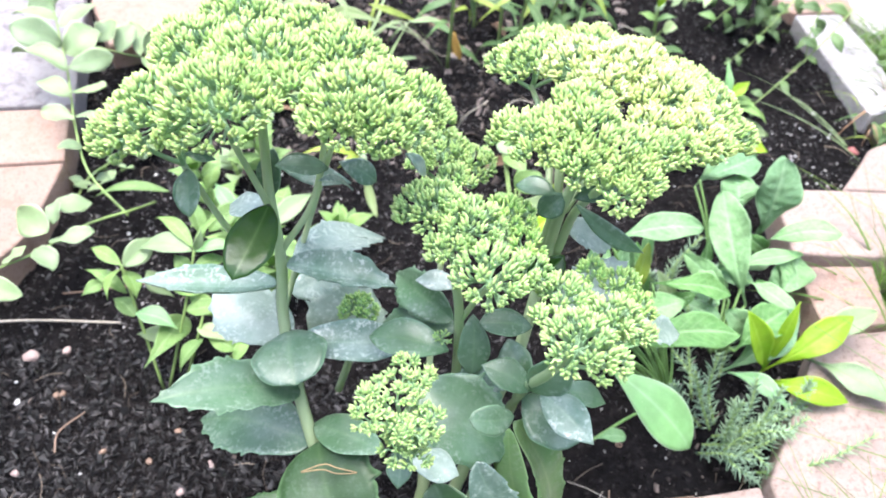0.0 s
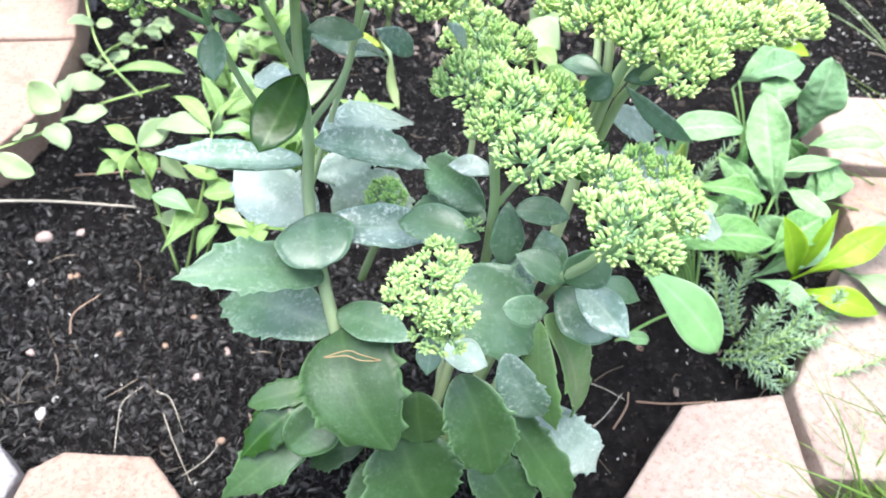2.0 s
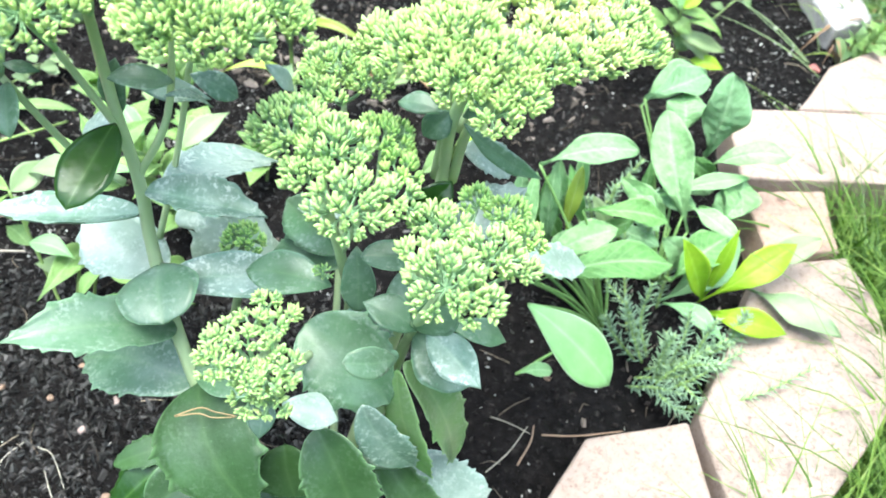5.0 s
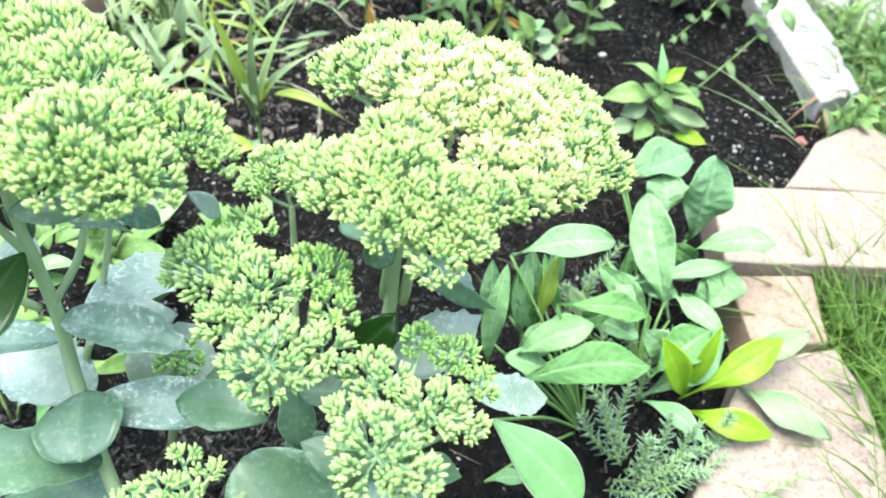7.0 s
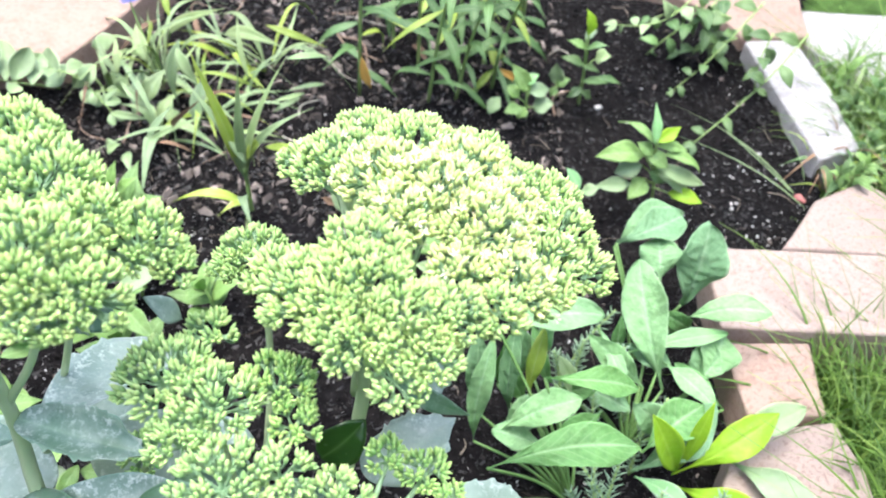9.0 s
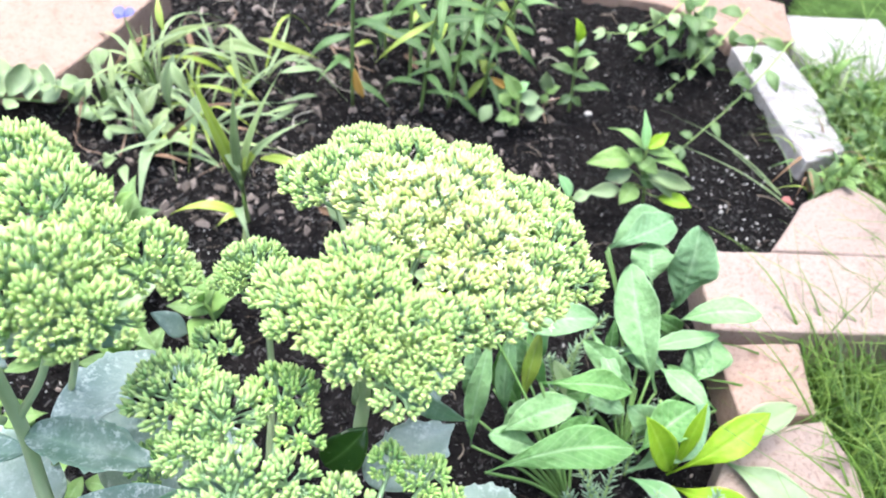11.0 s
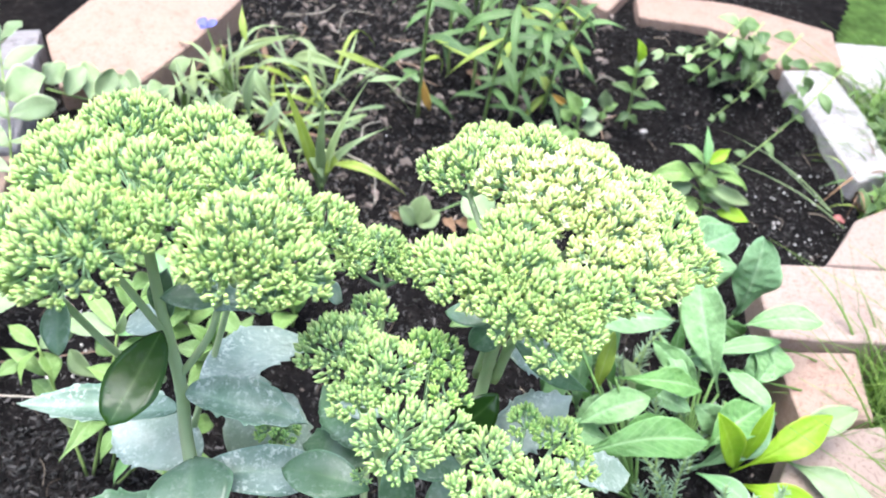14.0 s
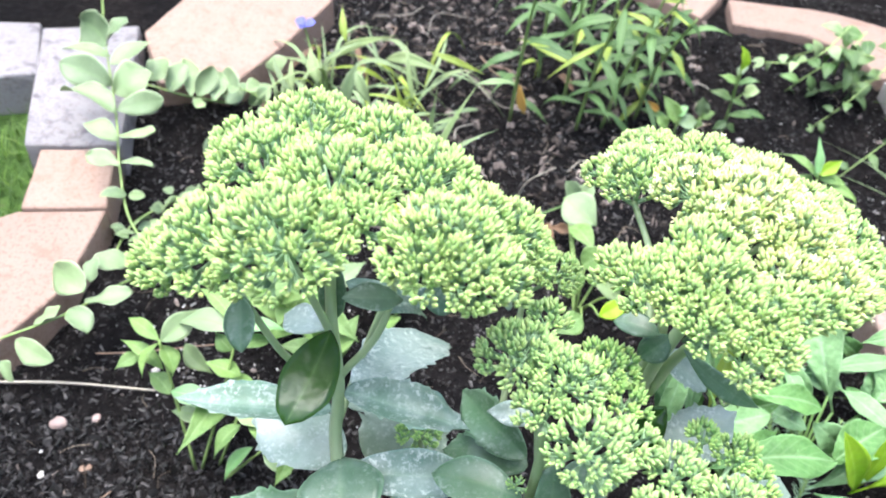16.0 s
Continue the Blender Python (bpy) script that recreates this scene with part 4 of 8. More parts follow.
# flower heads: the broad one, the one beginning to bloom, then the smaller ones
BROAD_FORKS = [(0.012, 0.448, 0.416), (-0.060, 0.404, 0.395), (-0.035, 0.415, 0.405), (-0.022, 0.430, 0.415)]
flower_group(plant, [(-0.030, 0.386, 0.469, 0.030), (0.040, 0.400, 0.464, 0.029)], (-0.01, 0.425, 0.33), BROAD_FORKS, 11, single=True)
flower_group(plant, [(-0.066, 0.392, 0.454, 0.028), (-0.089, 0.392, 0.434, 0.019), (-0.018, 0.424, 0.469, 0.030), (-0.056, 0.436, 0.462, 0.026), (0.057, 0.398, 0.452, 0.021), (0.027, 0.394, 0.455, 0.017), (0.022, 0.452, 0.457, 0.025), (0.046, 0.436, 0.451, 0.017), (0.066, 0.440, 0.438, 0.019), (0.077, 0.436, 0.425, 0.012), (-0.004, 0.406, 0.462, 0.018), (-0.046, 0.478, 0.456, 0.027), (-0.075, 0.462, 0.447, 0.018), (-0.006, 0.480, 0.452, 0.025)], (-0.01, 0.425, 0.33), BROAD_FORKS, 13)
stem(plant, [(0.142, 0.458, 0.340), (0.138, 0.490, 0.368), (0.124, 0.518, 0.386)], 0.0026, 0.0016)
stem(plant, [(0.152, 0.456, 0.340), (0.176, 0.490, 0.368), (0.200, 0.510, 0.384)], 0.0026, 0.0016)
BLOOM_FORKS = [(0.140, 0.475, 0.388), (0.165, 0.455, 0.395), (0.185, 0.440, 0.392), (0.124, 0.518, 0.384), (0.200, 0.510, 0.382)]
flower_group(plant, [(0.150, 0.424, 0.438, 0.026), (0.127, 0.426, 0.431, 0.021), (0.173, 0.417, 0.431, 0.021), (0.150, 0.407, 0.430, 0.016), (0.183, 0.406, 0.421, 0.014), (0.170, 0.396, 0.417, 0.013), (0.148, 0.447, 0.438, 0.020), (0.111, 0.441, 0.421, 0.015), (0.192, 0.424, 0.428, 0.014)], (0.155, 0.45, 0.33), BLOOM_FORKS, 31, lean=0.7)
flower_group(plant, [(0.174, 0.486, 0.437, 0.026), (0.149, 0.500, 0.431, 0.024), (0.197, 0.470, 0.433, 0.024), (0.213, 0.447, 0.425, 0.018), (0.186, 0.518, 0.424, 0.023), (0.206, 0.492, 0.424, 0.020), (0.191, 0.447, 0.427, 0.017), (0.160, 0.468, 0.437, 0.017)], (0.17, 0.50, 0.28), BLOOM_FORKS, 45, mat=BUD_RIPE, opened=0.06)
flower_group(plant, [(0.121, 0.522, 0.417, 0.023), (0.104, 0.526, 0.406, 0.014), (0.128, 0.560, 0.403, 0.022), (0.158, 0.543, 0.417, 0.023), (0.214, 0.520, 0.411, 0.021), (0.237, 0.500, 0.407, 0.018), (0.250, 0.482, 0.398, 0.014), (0.229, 0.472, 0.413, 0.018), (0.232, 0.530, 0.400, 0.016), (0.190, 0.548, 0.408, 0.018), (0.227, 0.452, 0.413, 0.013), (0.207, 0.431, 0.424, 0.013)], (0.17, 0.50, 0.28), BLOOM_FORKS, 55, opened=0.02)
flower_group(plant, [(0.072, 0.406, 0.395, 0.021), (0.096, 0.396, 0.394, 0.020), (0.084, 0.433, 0.388, 0.012), (0.110, 0.361, 0.391, 0.020), (0.131, 0.373, 0.381, 0.013), (0.086, 0.380, 0.386, 0.014)], (0.095, 0.39, 0.29), [(0.082, 0.414, 0.366), (0.090, 0.388, 0.358), (0.118, 0.383, 0.358)], 71, bud=0.0054, mat=BUD_GREEN)
flower_group(plant, [(0.118, 0.419, 0.379, 0.017), (0.129, 0.402, 0.373, 0.012)], (0.10, 0.39, 0.29), [(0.118, 0.383, 0.358)], 78, bud=0.0054, mat=BUD_SHADED)
flower_group(plant, [(0.068, 0.536, 0.324, 0.022), (0.093, 0.530, 0.318, 0.018), (0.054, 0.527, 0.314, 0.013)], (0.075, 0.53, 0.22), [(0.075, 0.528, 0.285)], 81, bud=0.0054, mat=BUD_GREEN)
flower_group(plant, [(0.149, 0.371, 0.371, 0.016), (0.156, 0.333, 0.381, 0.020), (0.177, 0.360, 0.370, 0.016), (0.190, 0.360, 0.359, 0.012), (0.140, 0.352, 0.370, 0.010), (0.172, 0.328, 0.370, 0.013)], (0.16, 0.355, 0.27), [(0.155, 0.345, 0.335)], 85, bud=0.0054, mat=BUD_GREEN)
flower_group(plant, [(0.166, 0.400, 0.357, 0.010), (0.184, 0.396, 0.355, 0.012), (0.196, 0.386, 0.347, 0.010)], (0.178, 0.385, 0.29), [(0.155, 0.345, 0.335)], 92, bud=0.0050, gap=0.0029, mat=BUD_SHADED)
flower_group(plant, [(0.055, 0.319, 0.338, 0.0075), (0.051, 0.310, 0.337, 0.0083), (0.054, 0.303, 0.333, 0.0090), (0.064, 0.302, 0.333, 0.0068), (0.071, 0.301, 0.330, 0.0087), (0.080, 0.301, 0.328, 0.0083), (0.088, 0.310, 0.328, 0.0087), (0.087, 0.304, 0.322, 0.0068), (0.068, 0.326, 0.339, 0.0083), (0.068, 0.315, 0.338, 0.0072), (0.077, 0.326, 0.336, 0.0083), (0.081, 0.316, 0.333, 0.0064), (0.069, 0.348, 0.325, 0.0075), (0.082, 0.344, 0.320, 0.0075), (0.070, 0.295, 0.316, 0.0090), (0.083, 0.296, 0.312, 0.0090)], (0.071, 0.312, 0.27), [(0.072, 0.312, 0.312), (0.076, 0.335, 0.306)], 96, bud=0.0047, bulge=98.0, gap=0.0030, lean=1.0, splay=0.5, mat=BUD_GREEN)
flower_lobe(plant, (0.024, 0.437, 0.254), 0.0140, (0.0, -0.03, 1.0), (0.025, 0.439, 0.228), seed=110, bud=0.0042, gap=0.0025, splay=0.45, young=True, bulge=100.0, flat=0.95)
flower_lobe(plant, (0.085, 0.394, 0.283), 0.0054, (0.01, -0.11, 0.99), (0.084, 0.400, 0.270), seed=111, bud=0.0028, gap=0.0022, young=True)
straw_on_leaf = [(0.004, 0.331, 0.205), (0.018, 0.333, 0.208), (0.027, 0.332, 0.207), (0.040, 0.336, 0.203)]

# ---- plants by the blocks ----
dock = thing("broadleaf_weed", (0.33, 0.60, 0.0), "broad-leaved green weed rosette with wrinkled leaves in soil", "plant")
leaf(dock, (0.404, 0.744, 0.060), (0.408, 0.768, 0.150), 0.051, (0, -0.8, 0.6), BROAD, arch=0.1, thick=0.0008, wave=0.1, peak=0.64, blunt=0.8, basew=1.9, blister=0.055)
stem(dock, [(0.370, 0.720, -0.010), (0.387, 0.732, 0.037), (0.404, 0.744, 0.060)], 0.0016, 0.0012, STALK, "leaf_stalk")
leaf(dock, (0.334, 0.778, 0.100), (0.402, 0.826, 0.100), 0.043, (0, -0.25, 1), BROAD, arch=0.1, thick=0.0008, wave=0.1, peak=0.64, blunt=0.7, basew=1.9, blister=0.055)
stem(dock, [(0.370, 0.720, -0.010), (0.352, 0.749, 0.057), (0.334, 0.778, 0.100)], 0.0016, 0.0012, STALK, "leaf_stalk")
leaf(dock, (0.378, 0.752, 0.080), (0.375, 0.791, 0.100), 0.048, (0, -0.8, 0.6), BROAD, arch=0.1, thick=0.0008, wave=0.1, peak=0.64, blunt=0.7, basew=1.9, blister=0.055)
stem(dock, [(0.370, 0.720, -0.010), (0.374, 0.736, 0.047), (0.378, 0.752, 0.080)], 0.0016, 0.0012, STALK, "leaf_stalk")
leaf(dock, (0.385, 0.658, 0.040), (0.349, 0.742, 0.120), 0.045, (-0.1, -0.9, 0.4), BROAD, arch=0.1, thick=0.0008, wave=0.1, peak=0.64, blunt=0.8, basew=1.9, blister=0.055)
stem(dock, [(0.360, 0.620, -0.010), (0.372, 0.639, 0.027), (0.385, 0.658, 0.040)], 0.0016, 0.0012, STALK, "leaf_stalk")
leaf(dock, (0.395, 0.709, 0.080), (0.468, 0.708, 0.112), 0.031, (0, -0.25, 1), BROAD, arch=0.1, thick=0.0008, wave=0.1, peak=0.64, blunt=0.74, basew=1.9, blister=0.055, droop=0.3)
stem(dock, [(0.370, 0.720, -0.010), (0.383, 0.714, 0.047), (0.395, 0.709, 0.080)], 0.0016, 0.0012, STALK, "leaf_stalk")
leaf(dock, (0.348, 0.676, 0.065), (0.438, 0.700, 0.080), 0.019, (0, -0.25, 1), FRESH, arch=0.1, thick=0.0008, wave=0.1, peak=0.64, blunt=0.74, basew=1.9, blister=0.055)
stem(dock, [(0.360, 0.620, -0.010), (0.354, 0.648, 0.040), (0.348, 0.676, 0.065)], 0.0016, 0.0012, STALK, "leaf_stalk")
leaf(dock, (0.415, 0.662, 0.050), (0.436, 0.704, 0.075), 0.044, (0, -0.8, 0.6), BROAD, arch=0.1, thick=0.0008, wave=0.1, peak=0.64, blunt=0.74, basew=1.9, blister=0.055)
stem(dock, [(0.360, 0.620, -0.010), (0.387, 0.641, 0.032), (0.415, 0.662, 0.050)], 0.0016, 0.0012, STALK, "leaf_stalk")
leaf(dock, (0.380, 0.675, 0.060), (0.420, 0.627, 0.070), 0.025, (0, -0.25, 1), BROAD, arch=0.1, thick=0.0008, wave=0.1, peak=0.64, blunt=0.74, basew=1.9, blister=0.055)
stem(dock, [(0.360, 0.620, -0.010), (0.370, 0.647, 0.037), (0.380, 0.675, 0.060)], 0.0016, 0.0012, STALK, "leaf_stalk")
leaf(dock, (0.225, 0.512, 0.130), (0.337, 0.546, 0.128), 0.037, (0, -0.25, 1), DOCK, arch=0.1, thick=0.0008, wave=0.1, peak=0.64, blunt=0.74, basew=1.9, blister=0.055, cup=0.06)
stem(dock, [(0.310, 0.560, -0.010), (0.268, 0.536, 0.072), (0.225, 0.512, 0.130)], 0.0016, 0.0012, STALK, "leaf_stalk")
leaf(dock, (0.224, 0.631, 0.140), (0.307, 0.641, 0.160), 0.034, (0, -0.25, 1), BROAD, arch=0.1, thick=0.0008, wave=0.1, peak=0.64, blunt=0.74, basew=1.9, blister=0.055)
stem(dock, [(0.310, 0.560, -0.010), (0.267, 0.596, 0.077), (0.224, 0.631, 0.140)], 0.0016, 0.0012, STALK, "leaf_stalk")
leaf(dock, (0.266, 0.601, 0.120), (0.348, 0.614, 0.110), 0.028, (0, -0.25, 1), DOCK, arch=0.1, thick=0.0008, wave=0.1, peak=0.64, blunt=0.74, basew=1.9, blister=0.055, droop=0.4)
stem(dock, [(0.310, 0.560, -0.010), (0.288, 0.581, 0.067), (0.266, 0.601, 0.120)], 0.0016, 0.0012, STALK, "leaf_stalk")
leaf(dock, (0.237, 0.579, 0.070), (0.298, 0.593, 0.110), 0.033, (0, -0.25, 1), BROAD, arch=0.1, thick=0.0008, wave=0.1, peak=0.64, blunt=0.74, basew=1.9, blister=0.055)
stem(dock, [(0.310, 0.560, -0.010), (0.273, 0.570, 0.042), (0.237, 0.579, 0.070)], 0.0016, 0.0012, STALK, "leaf_stalk")
leaf(dock, (0.276, 0.574, 0.060), (0.230, 0.578, 0.070), 0.027, (0, -0.25, 1), BROAD, arch=0.1, thick=0.0008, wave=0.1, peak=0.64, blunt=0.74, basew=1.9, blister=0.055)
stem(dock, [(0.310, 0.560, -0.010), (0.293, 0.567, 0.037), (0.276, 0.574, 0.060)], 0.0016, 0.0012, STALK, "leaf_stalk")
leaf(dock, (0.357, 0.580, 0.060), (0.403, 0.614, 0.090), 0.040, (0, -0.25, 1), DOCK, arch=0.1, thick=0.0008, wave=0.1, peak=0.64, blunt=0.7, basew=1.9, blister=0.055)
stem(dock, [(0.360, 0.620, -0.010), (0.358, 0.600, 0.037), (0.357, 0.580, 0.060)], 0.0016, 0.0012, STALK, "leaf_stalk")
leaf(dock, (0.246, 0.614, 0.040), (0.239, 0.636, 0.140), 0.019, (0, -0.8, 0.6), BROAD, arch=0.1, thick=0.0008, wave=0.1, peak=0.64, blunt=0.74, basew=1.9, blister=0.055)
stem(dock, [(0.310, 0.560, -0.010), (0.278, 0.587, 0.027), (0.246, 0.614, 0.040)], 0.0016, 0.0012, STALK, "leaf_stalk")
leaf(dock, (0.260, 0.621, 0.060), (0.264, 0.644, 0.130), 0.017, (0, -0.8, 0.6), STRAPY, arch=0.1, thick=0.0008, wave=0.1, peak=0.64, blunt=0.74, basew=1.9, blister=0.055)
stem(dock, [(0.310, 0.560, -0.010), (0.285, 0.591, 0.037), (0.260, 0.621, 0.060)], 0.0016, 0.0012, STALK, "leaf_stalk")
leaf(dock, (0.217, 0.582, 0.040), (0.221, 0.612, 0.150), 0.021, (0, -0.8, 0.6), BROAD, arch=0.1, thick=0.0008, wave=0.1, peak=0.64, blunt=0.74, basew=1.9, blister=0.055)
stem(dock, [(0.310, 0.560, -0.010), (0.264, 0.571, 0.027), (0.217, 0.582, 0.040)], 0.0016, 0.0012, STALK, "leaf_stalk")
leaf(dock, (0.319, 0.689, 0.080), (0.340, 0.621, 0.080), 0.017, (0, -0.25, 1), BROAD, arch=0.1, thick=0.0008, wave=0.1, peak=0.64, blunt=0.74, basew=1.9, blister=0.055)
stem(dock, [(0.360, 0.620, -0.010), (0.340, 0.654, 0.047), (0.319, 0.689, 0.080)], 0.0016, 0.0012, STALK, "leaf_stalk")
leaf(dock, (0.215, 0.459, 0.175), (0.281, 0.426, 0.130), 0.040, (0.2, -0.4, 0.9), FRESH, arch=0.14, thick=0.0008, wave=0.02, peak=0.60, blunt=0.72, basew=0.9, blister=0, cup=0.04)
stem(dock, [(0.310, 0.560, -0.010), (0.263, 0.510, 0.094), (0.215, 0.459, 0.175)], 0.0016, 0.0012, STALK, "leaf_stalk")
leaf(dock, (0.339, 0.801, 0.070), (0.398, 0.834, 0.100), 0.044, (0, -0.25, 1), BROAD, arch=0.1, thick=0.0008, wave=0.1, peak=0.64, blunt=0.74, basew=1.9, blister=0.055)
stem(dock, [(0.370, 0.720, -0.010), (0.355, 0.760, 0.042), (0.339, 0.801, 0.070)], 0.0016, 0.0012, STALK, "leaf_stalk")
leaf(dock, (0.221, 0.472, 0.050), (0.253, 0.484, 0.040), 0.015, (0, -0.25, 1), BROAD, arch=0.1, thick=0.0008, wave=0.1, peak=0.64, blunt=0.74, basew=1.9, blister=0.055)
stem(dock, [(0.310, 0.560, -0.010), (0.266, 0.516, 0.032), (0.221, 0.472, 0.050)], 0.0016, 0.0012, STALK, "leaf_stalk")
leaf(dock, (0.272, 0.664, 0.050), (0.266, 0.667, 0.130), 0.016, (0.1, -0.6, 0.7), FRESH, arch=0.1, thick=0.0008, wave=0.1, peak=0.64, blunt=0.74, basew=1.9, blister=0.055)
stem(dock, [(0.310, 0.560, -0.010), (0.291, 0.612, 0.032), (0.272, 0.664, 0.050)], 0.0016, 0.0012, STALK, "leaf_stalk")
leaf(dock, (0.265, 0.648, 0.050), (0.239, 0.650, 0.120), 0.019, (0.1, -0.6, 0.7), BROAD, arch=0.1, thick=0.0008, wave=0.1, peak=0.64, blunt=0.74, basew=1.9, blister=0.055)
stem(dock, [(0.310, 0.560, -0.010), (0.287, 0.604, 0.032), (0.265, 0.648, 0.050)], 0.0016, 0.0012, STALK, "leaf_stalk")
leaf(dock, (0.304, 0.631, 0.040), (0.282, 0.646, 0.090), 0.017, (0.1, -0.6, 0.7), PALE, arch=0.1, thick=0.0008, wave=0.1, peak=0.64, blunt=0.74, basew=1.9, blister=0.055)
stem(dock, [(0.310, 0.560, -0.010), (0.307, 0.596, 0.027), (0.304, 0.631, 0.040)], 0.0016, 0.0012, STALK, "leaf_stalk")
leaf(dock, (0.329, 0.681, 0.040), (0.349, 0.636, 0.060), 0.020, (0.1, -0.6, 0.7), BROAD, arch=0.1, thick=0.0008, wave=0.1, peak=0.64, blunt=0.74, basew=1.9, blister=0.055)
stem(dock, [(0.360, 0.620, -0.010), (0.345, 0.651, 0.027), (0.329, 0.681, 0.040)], 0.0016, 0.0012, STALK, "leaf_stalk")
leaf(dock, (0.285, 0.640, 0.040), (0.320, 0.630, 0.080), 0.020, (0.1, -0.6, 0.7), DOCK, arch=0.1, thick=0.0008, wave=0.1, peak=0.64, blunt=0.74, basew=1.9, blister=0.055)
stem(dock, [(0.310, 0.560, -0.010), (0.297, 0.600, 0.027), (0.285, 0.640, 0.040)], 0.0016, 0.0012, STALK, "leaf_stalk")
leaf(dock, (0.346, 0.698, 0.050), (0.388, 0.672, 0.060), 0.024, (0.1, -0.6, 0.7), BROAD, arch=0.1, thick=0.0008, wave=0.1, peak=0.64, blunt=0.74, basew=1.9, blister=0.055)
stem(dock, [(0.360, 0.620, -0.010), (0.353, 0.659, 0.032), (0.346, 0.698, 0.050)], 0.0016, 0.0012, STALK, "leaf_stalk")
leaf(dock, (0.260, 0.633, 0.030), (0.236, 0.633, 0.080), 0.018, (0.1, -0.6, 0.7), DOCK, arch=0.1, thick=0.0008, wave=0.1, peak=0.64, blunt=0.74, basew=1.9, blister=0.055)
stem(dock, [(0.310, 0.560, -0.010), (0.285, 0.597, 0.022), (0.260, 0.633, 0.030)], 0.0016, 0.0012, STALK, "leaf_stalk")
leaf(dock, (0.375, 0.712, 0.040), (0.418, 0.716, 0.060), 0.023, (0.1, -0.6, 0.7), BROAD, arch=0.1, thick=0.0008, wave=0.1, peak=0.64, blunt=0.74, basew=1.9, blister=0.055)
stem(dock, [(0.360, 0.620, -0.010), (0.367, 0.666, 0.027), (0.375, 0.712, 0.040)], 0.0016, 0.0012, STALK, "leaf_stalk")
leaf(dock, (0.251, 0.637, 0.050), (0.244, 0.650, 0.130), 0.020, (0.1, -0.8, 0.5), BROAD, arch=0.1, thick=0.0008, wave=0.08, peak=0.62, blunt=0.7, basew=1.8, blister=0.055)
stem(dock, [(0.310, 0.560, -0.010), (0.280, 0.599, 0.025), (0.251, 0.637, 0.050)], 0.0016, 0.0012, STALK, "leaf_stalk")
leaf(dock, (0.286, 0.649, 0.040), (0.255, 0.654, 0.120), 0.016, (0.1, -0.8, 0.5), FRESH, arch=0.1, thick=0.0008, wave=0.08, peak=0.62, blunt=0.7, basew=1.8, blister=0.055)
stem(dock, [(0.360, 0.620, -0.010), (0.323, 0.635, 0.020), (0.286, 0.649, 0.040)], 0.0016, 0.0012, STALK, "leaf_stalk")
leaf(dock, (0.364, 0.652, 0.050), (0.306, 0.665, 0.100), 0.026, (0.1, -0.8, 0.5), BROAD, arch=0.1, thick=0.0008, wave=0.08, peak=0.62, blunt=0.7, basew=1.8, blister=0.055)
stem(dock, [(0.360, 0.620, -0.010), (0.362, 0.636, 0.025), (0.364, 0.652, 0.050)], 0.0016, 0.0012, STALK, "leaf_stalk")
leaf(dock, (0.215, 0.607, 0.050), (0.209, 0.625, 0.140), 0.023, (0.1, -0.8, 0.5), BROAD, arch=0.1, thick=0.0008, wave=0.08, peak=0.62, blunt=0.7, basew=1.8, blister=0.055)
stem(dock, [(0.310, 0.560, -0.010), (0.263, 0.584, 0.025), (0.215, 0.607, 0.050)], 0.0016, 0.0012, STALK, "leaf_stalk")
leaf(dock, (0.415, 0.663, 0.040), (0.423, 0.693, 0.075), 0.034, (0.1, -0.35, 0.9), BROAD, arch=0.1, thick=0.0008, wave=0.08, peak=0.62, blunt=0.7, basew=1.8, blister=0.055)
stem(dock, [(0.360, 0.620, -0.010), (0.387, 0.641, 0.020), (0.415, 0.663, 0.040)], 0.0016, 0.0012, STALK, "leaf_stalk")
leaf(dock, (0.443, 0.651, 0.030), (0.392, 0.675, 0.060), 0.022, (0.1, -0.35, 0.9), DOCK, arch=0.1, thick=0.0008, wave=0.08, peak=0.62, blunt=0.7, basew=1.8, blister=0.055)
stem(dock, [(0.360, 0.620, -0.010), (0.401, 0.635, 0.015), (0.443, 0.651, 0.030)], 0.0016, 0.0012, STALK, "leaf_stalk")
leaf(dock, (0.392, 0.619, 0.030), (0.348, 0.614, 0.080), 0.034, (0.1, -0.8, 0.5), BROAD, arch=0.1, thick=0.0008, wave=0.08, peak=0.62, blunt=0.7, basew=1.8, blister=0.055)
stem(dock, [(0.360, 0.620, -0.010), (0.376, 0.619, 0.015), (0.392, 0.619, 0.030)], 0.0016, 0.0012, STALK, "leaf_stalk")
leaf(dock, (0.326, 0.622, 0.050), (0.283, 0.580, 0.060), 0.026, (0.1, -0.35, 0.9), DOCK, arch=0.1, thick=0.0008, wave=0.08, peak=0.62, blunt=0.7, basew=1.8, blister=0.055)
stem(dock, [(0.360, 0.620, -0.010), (0.343, 0.621, 0.025), (0.326, 0.622, 0.050)], 0.0016, 0.0012, STALK, "leaf_stalk")
leaf(dock, (0.237, 0.586, 0.050), (0.270, 0.611, 0.080), 0.030, (0.1, -0.35, 0.9), BROAD, arch=0.1, thick=0.0008, wave=0.08, peak=0.62, blunt=0.7, basew=1.8, blister=0.055)
stem(dock, [(0.310, 0.560, -0.010), (0.273, 0.573, 0.025), (0.237, 0.586, 0.050)], 0.0016, 0.0012, STALK, "leaf_stalk")
leaf(dock, (0.308, 0.652, 0.040), (0.349, 0.619, 0.060), 0.024, (0.1, -0.35, 0.9), BROAD, arch=0.1, thick=0.0008, wave=0.08, peak=0.62, blunt=0.7, basew=1.8, blister=0.055)
stem(dock, [(0.360, 0.620, -0.010), (0.334, 0.636, 0.020), (0.308, 0.652, 0.040)], 0.0016, 0.0012, STALK, "leaf_stalk")
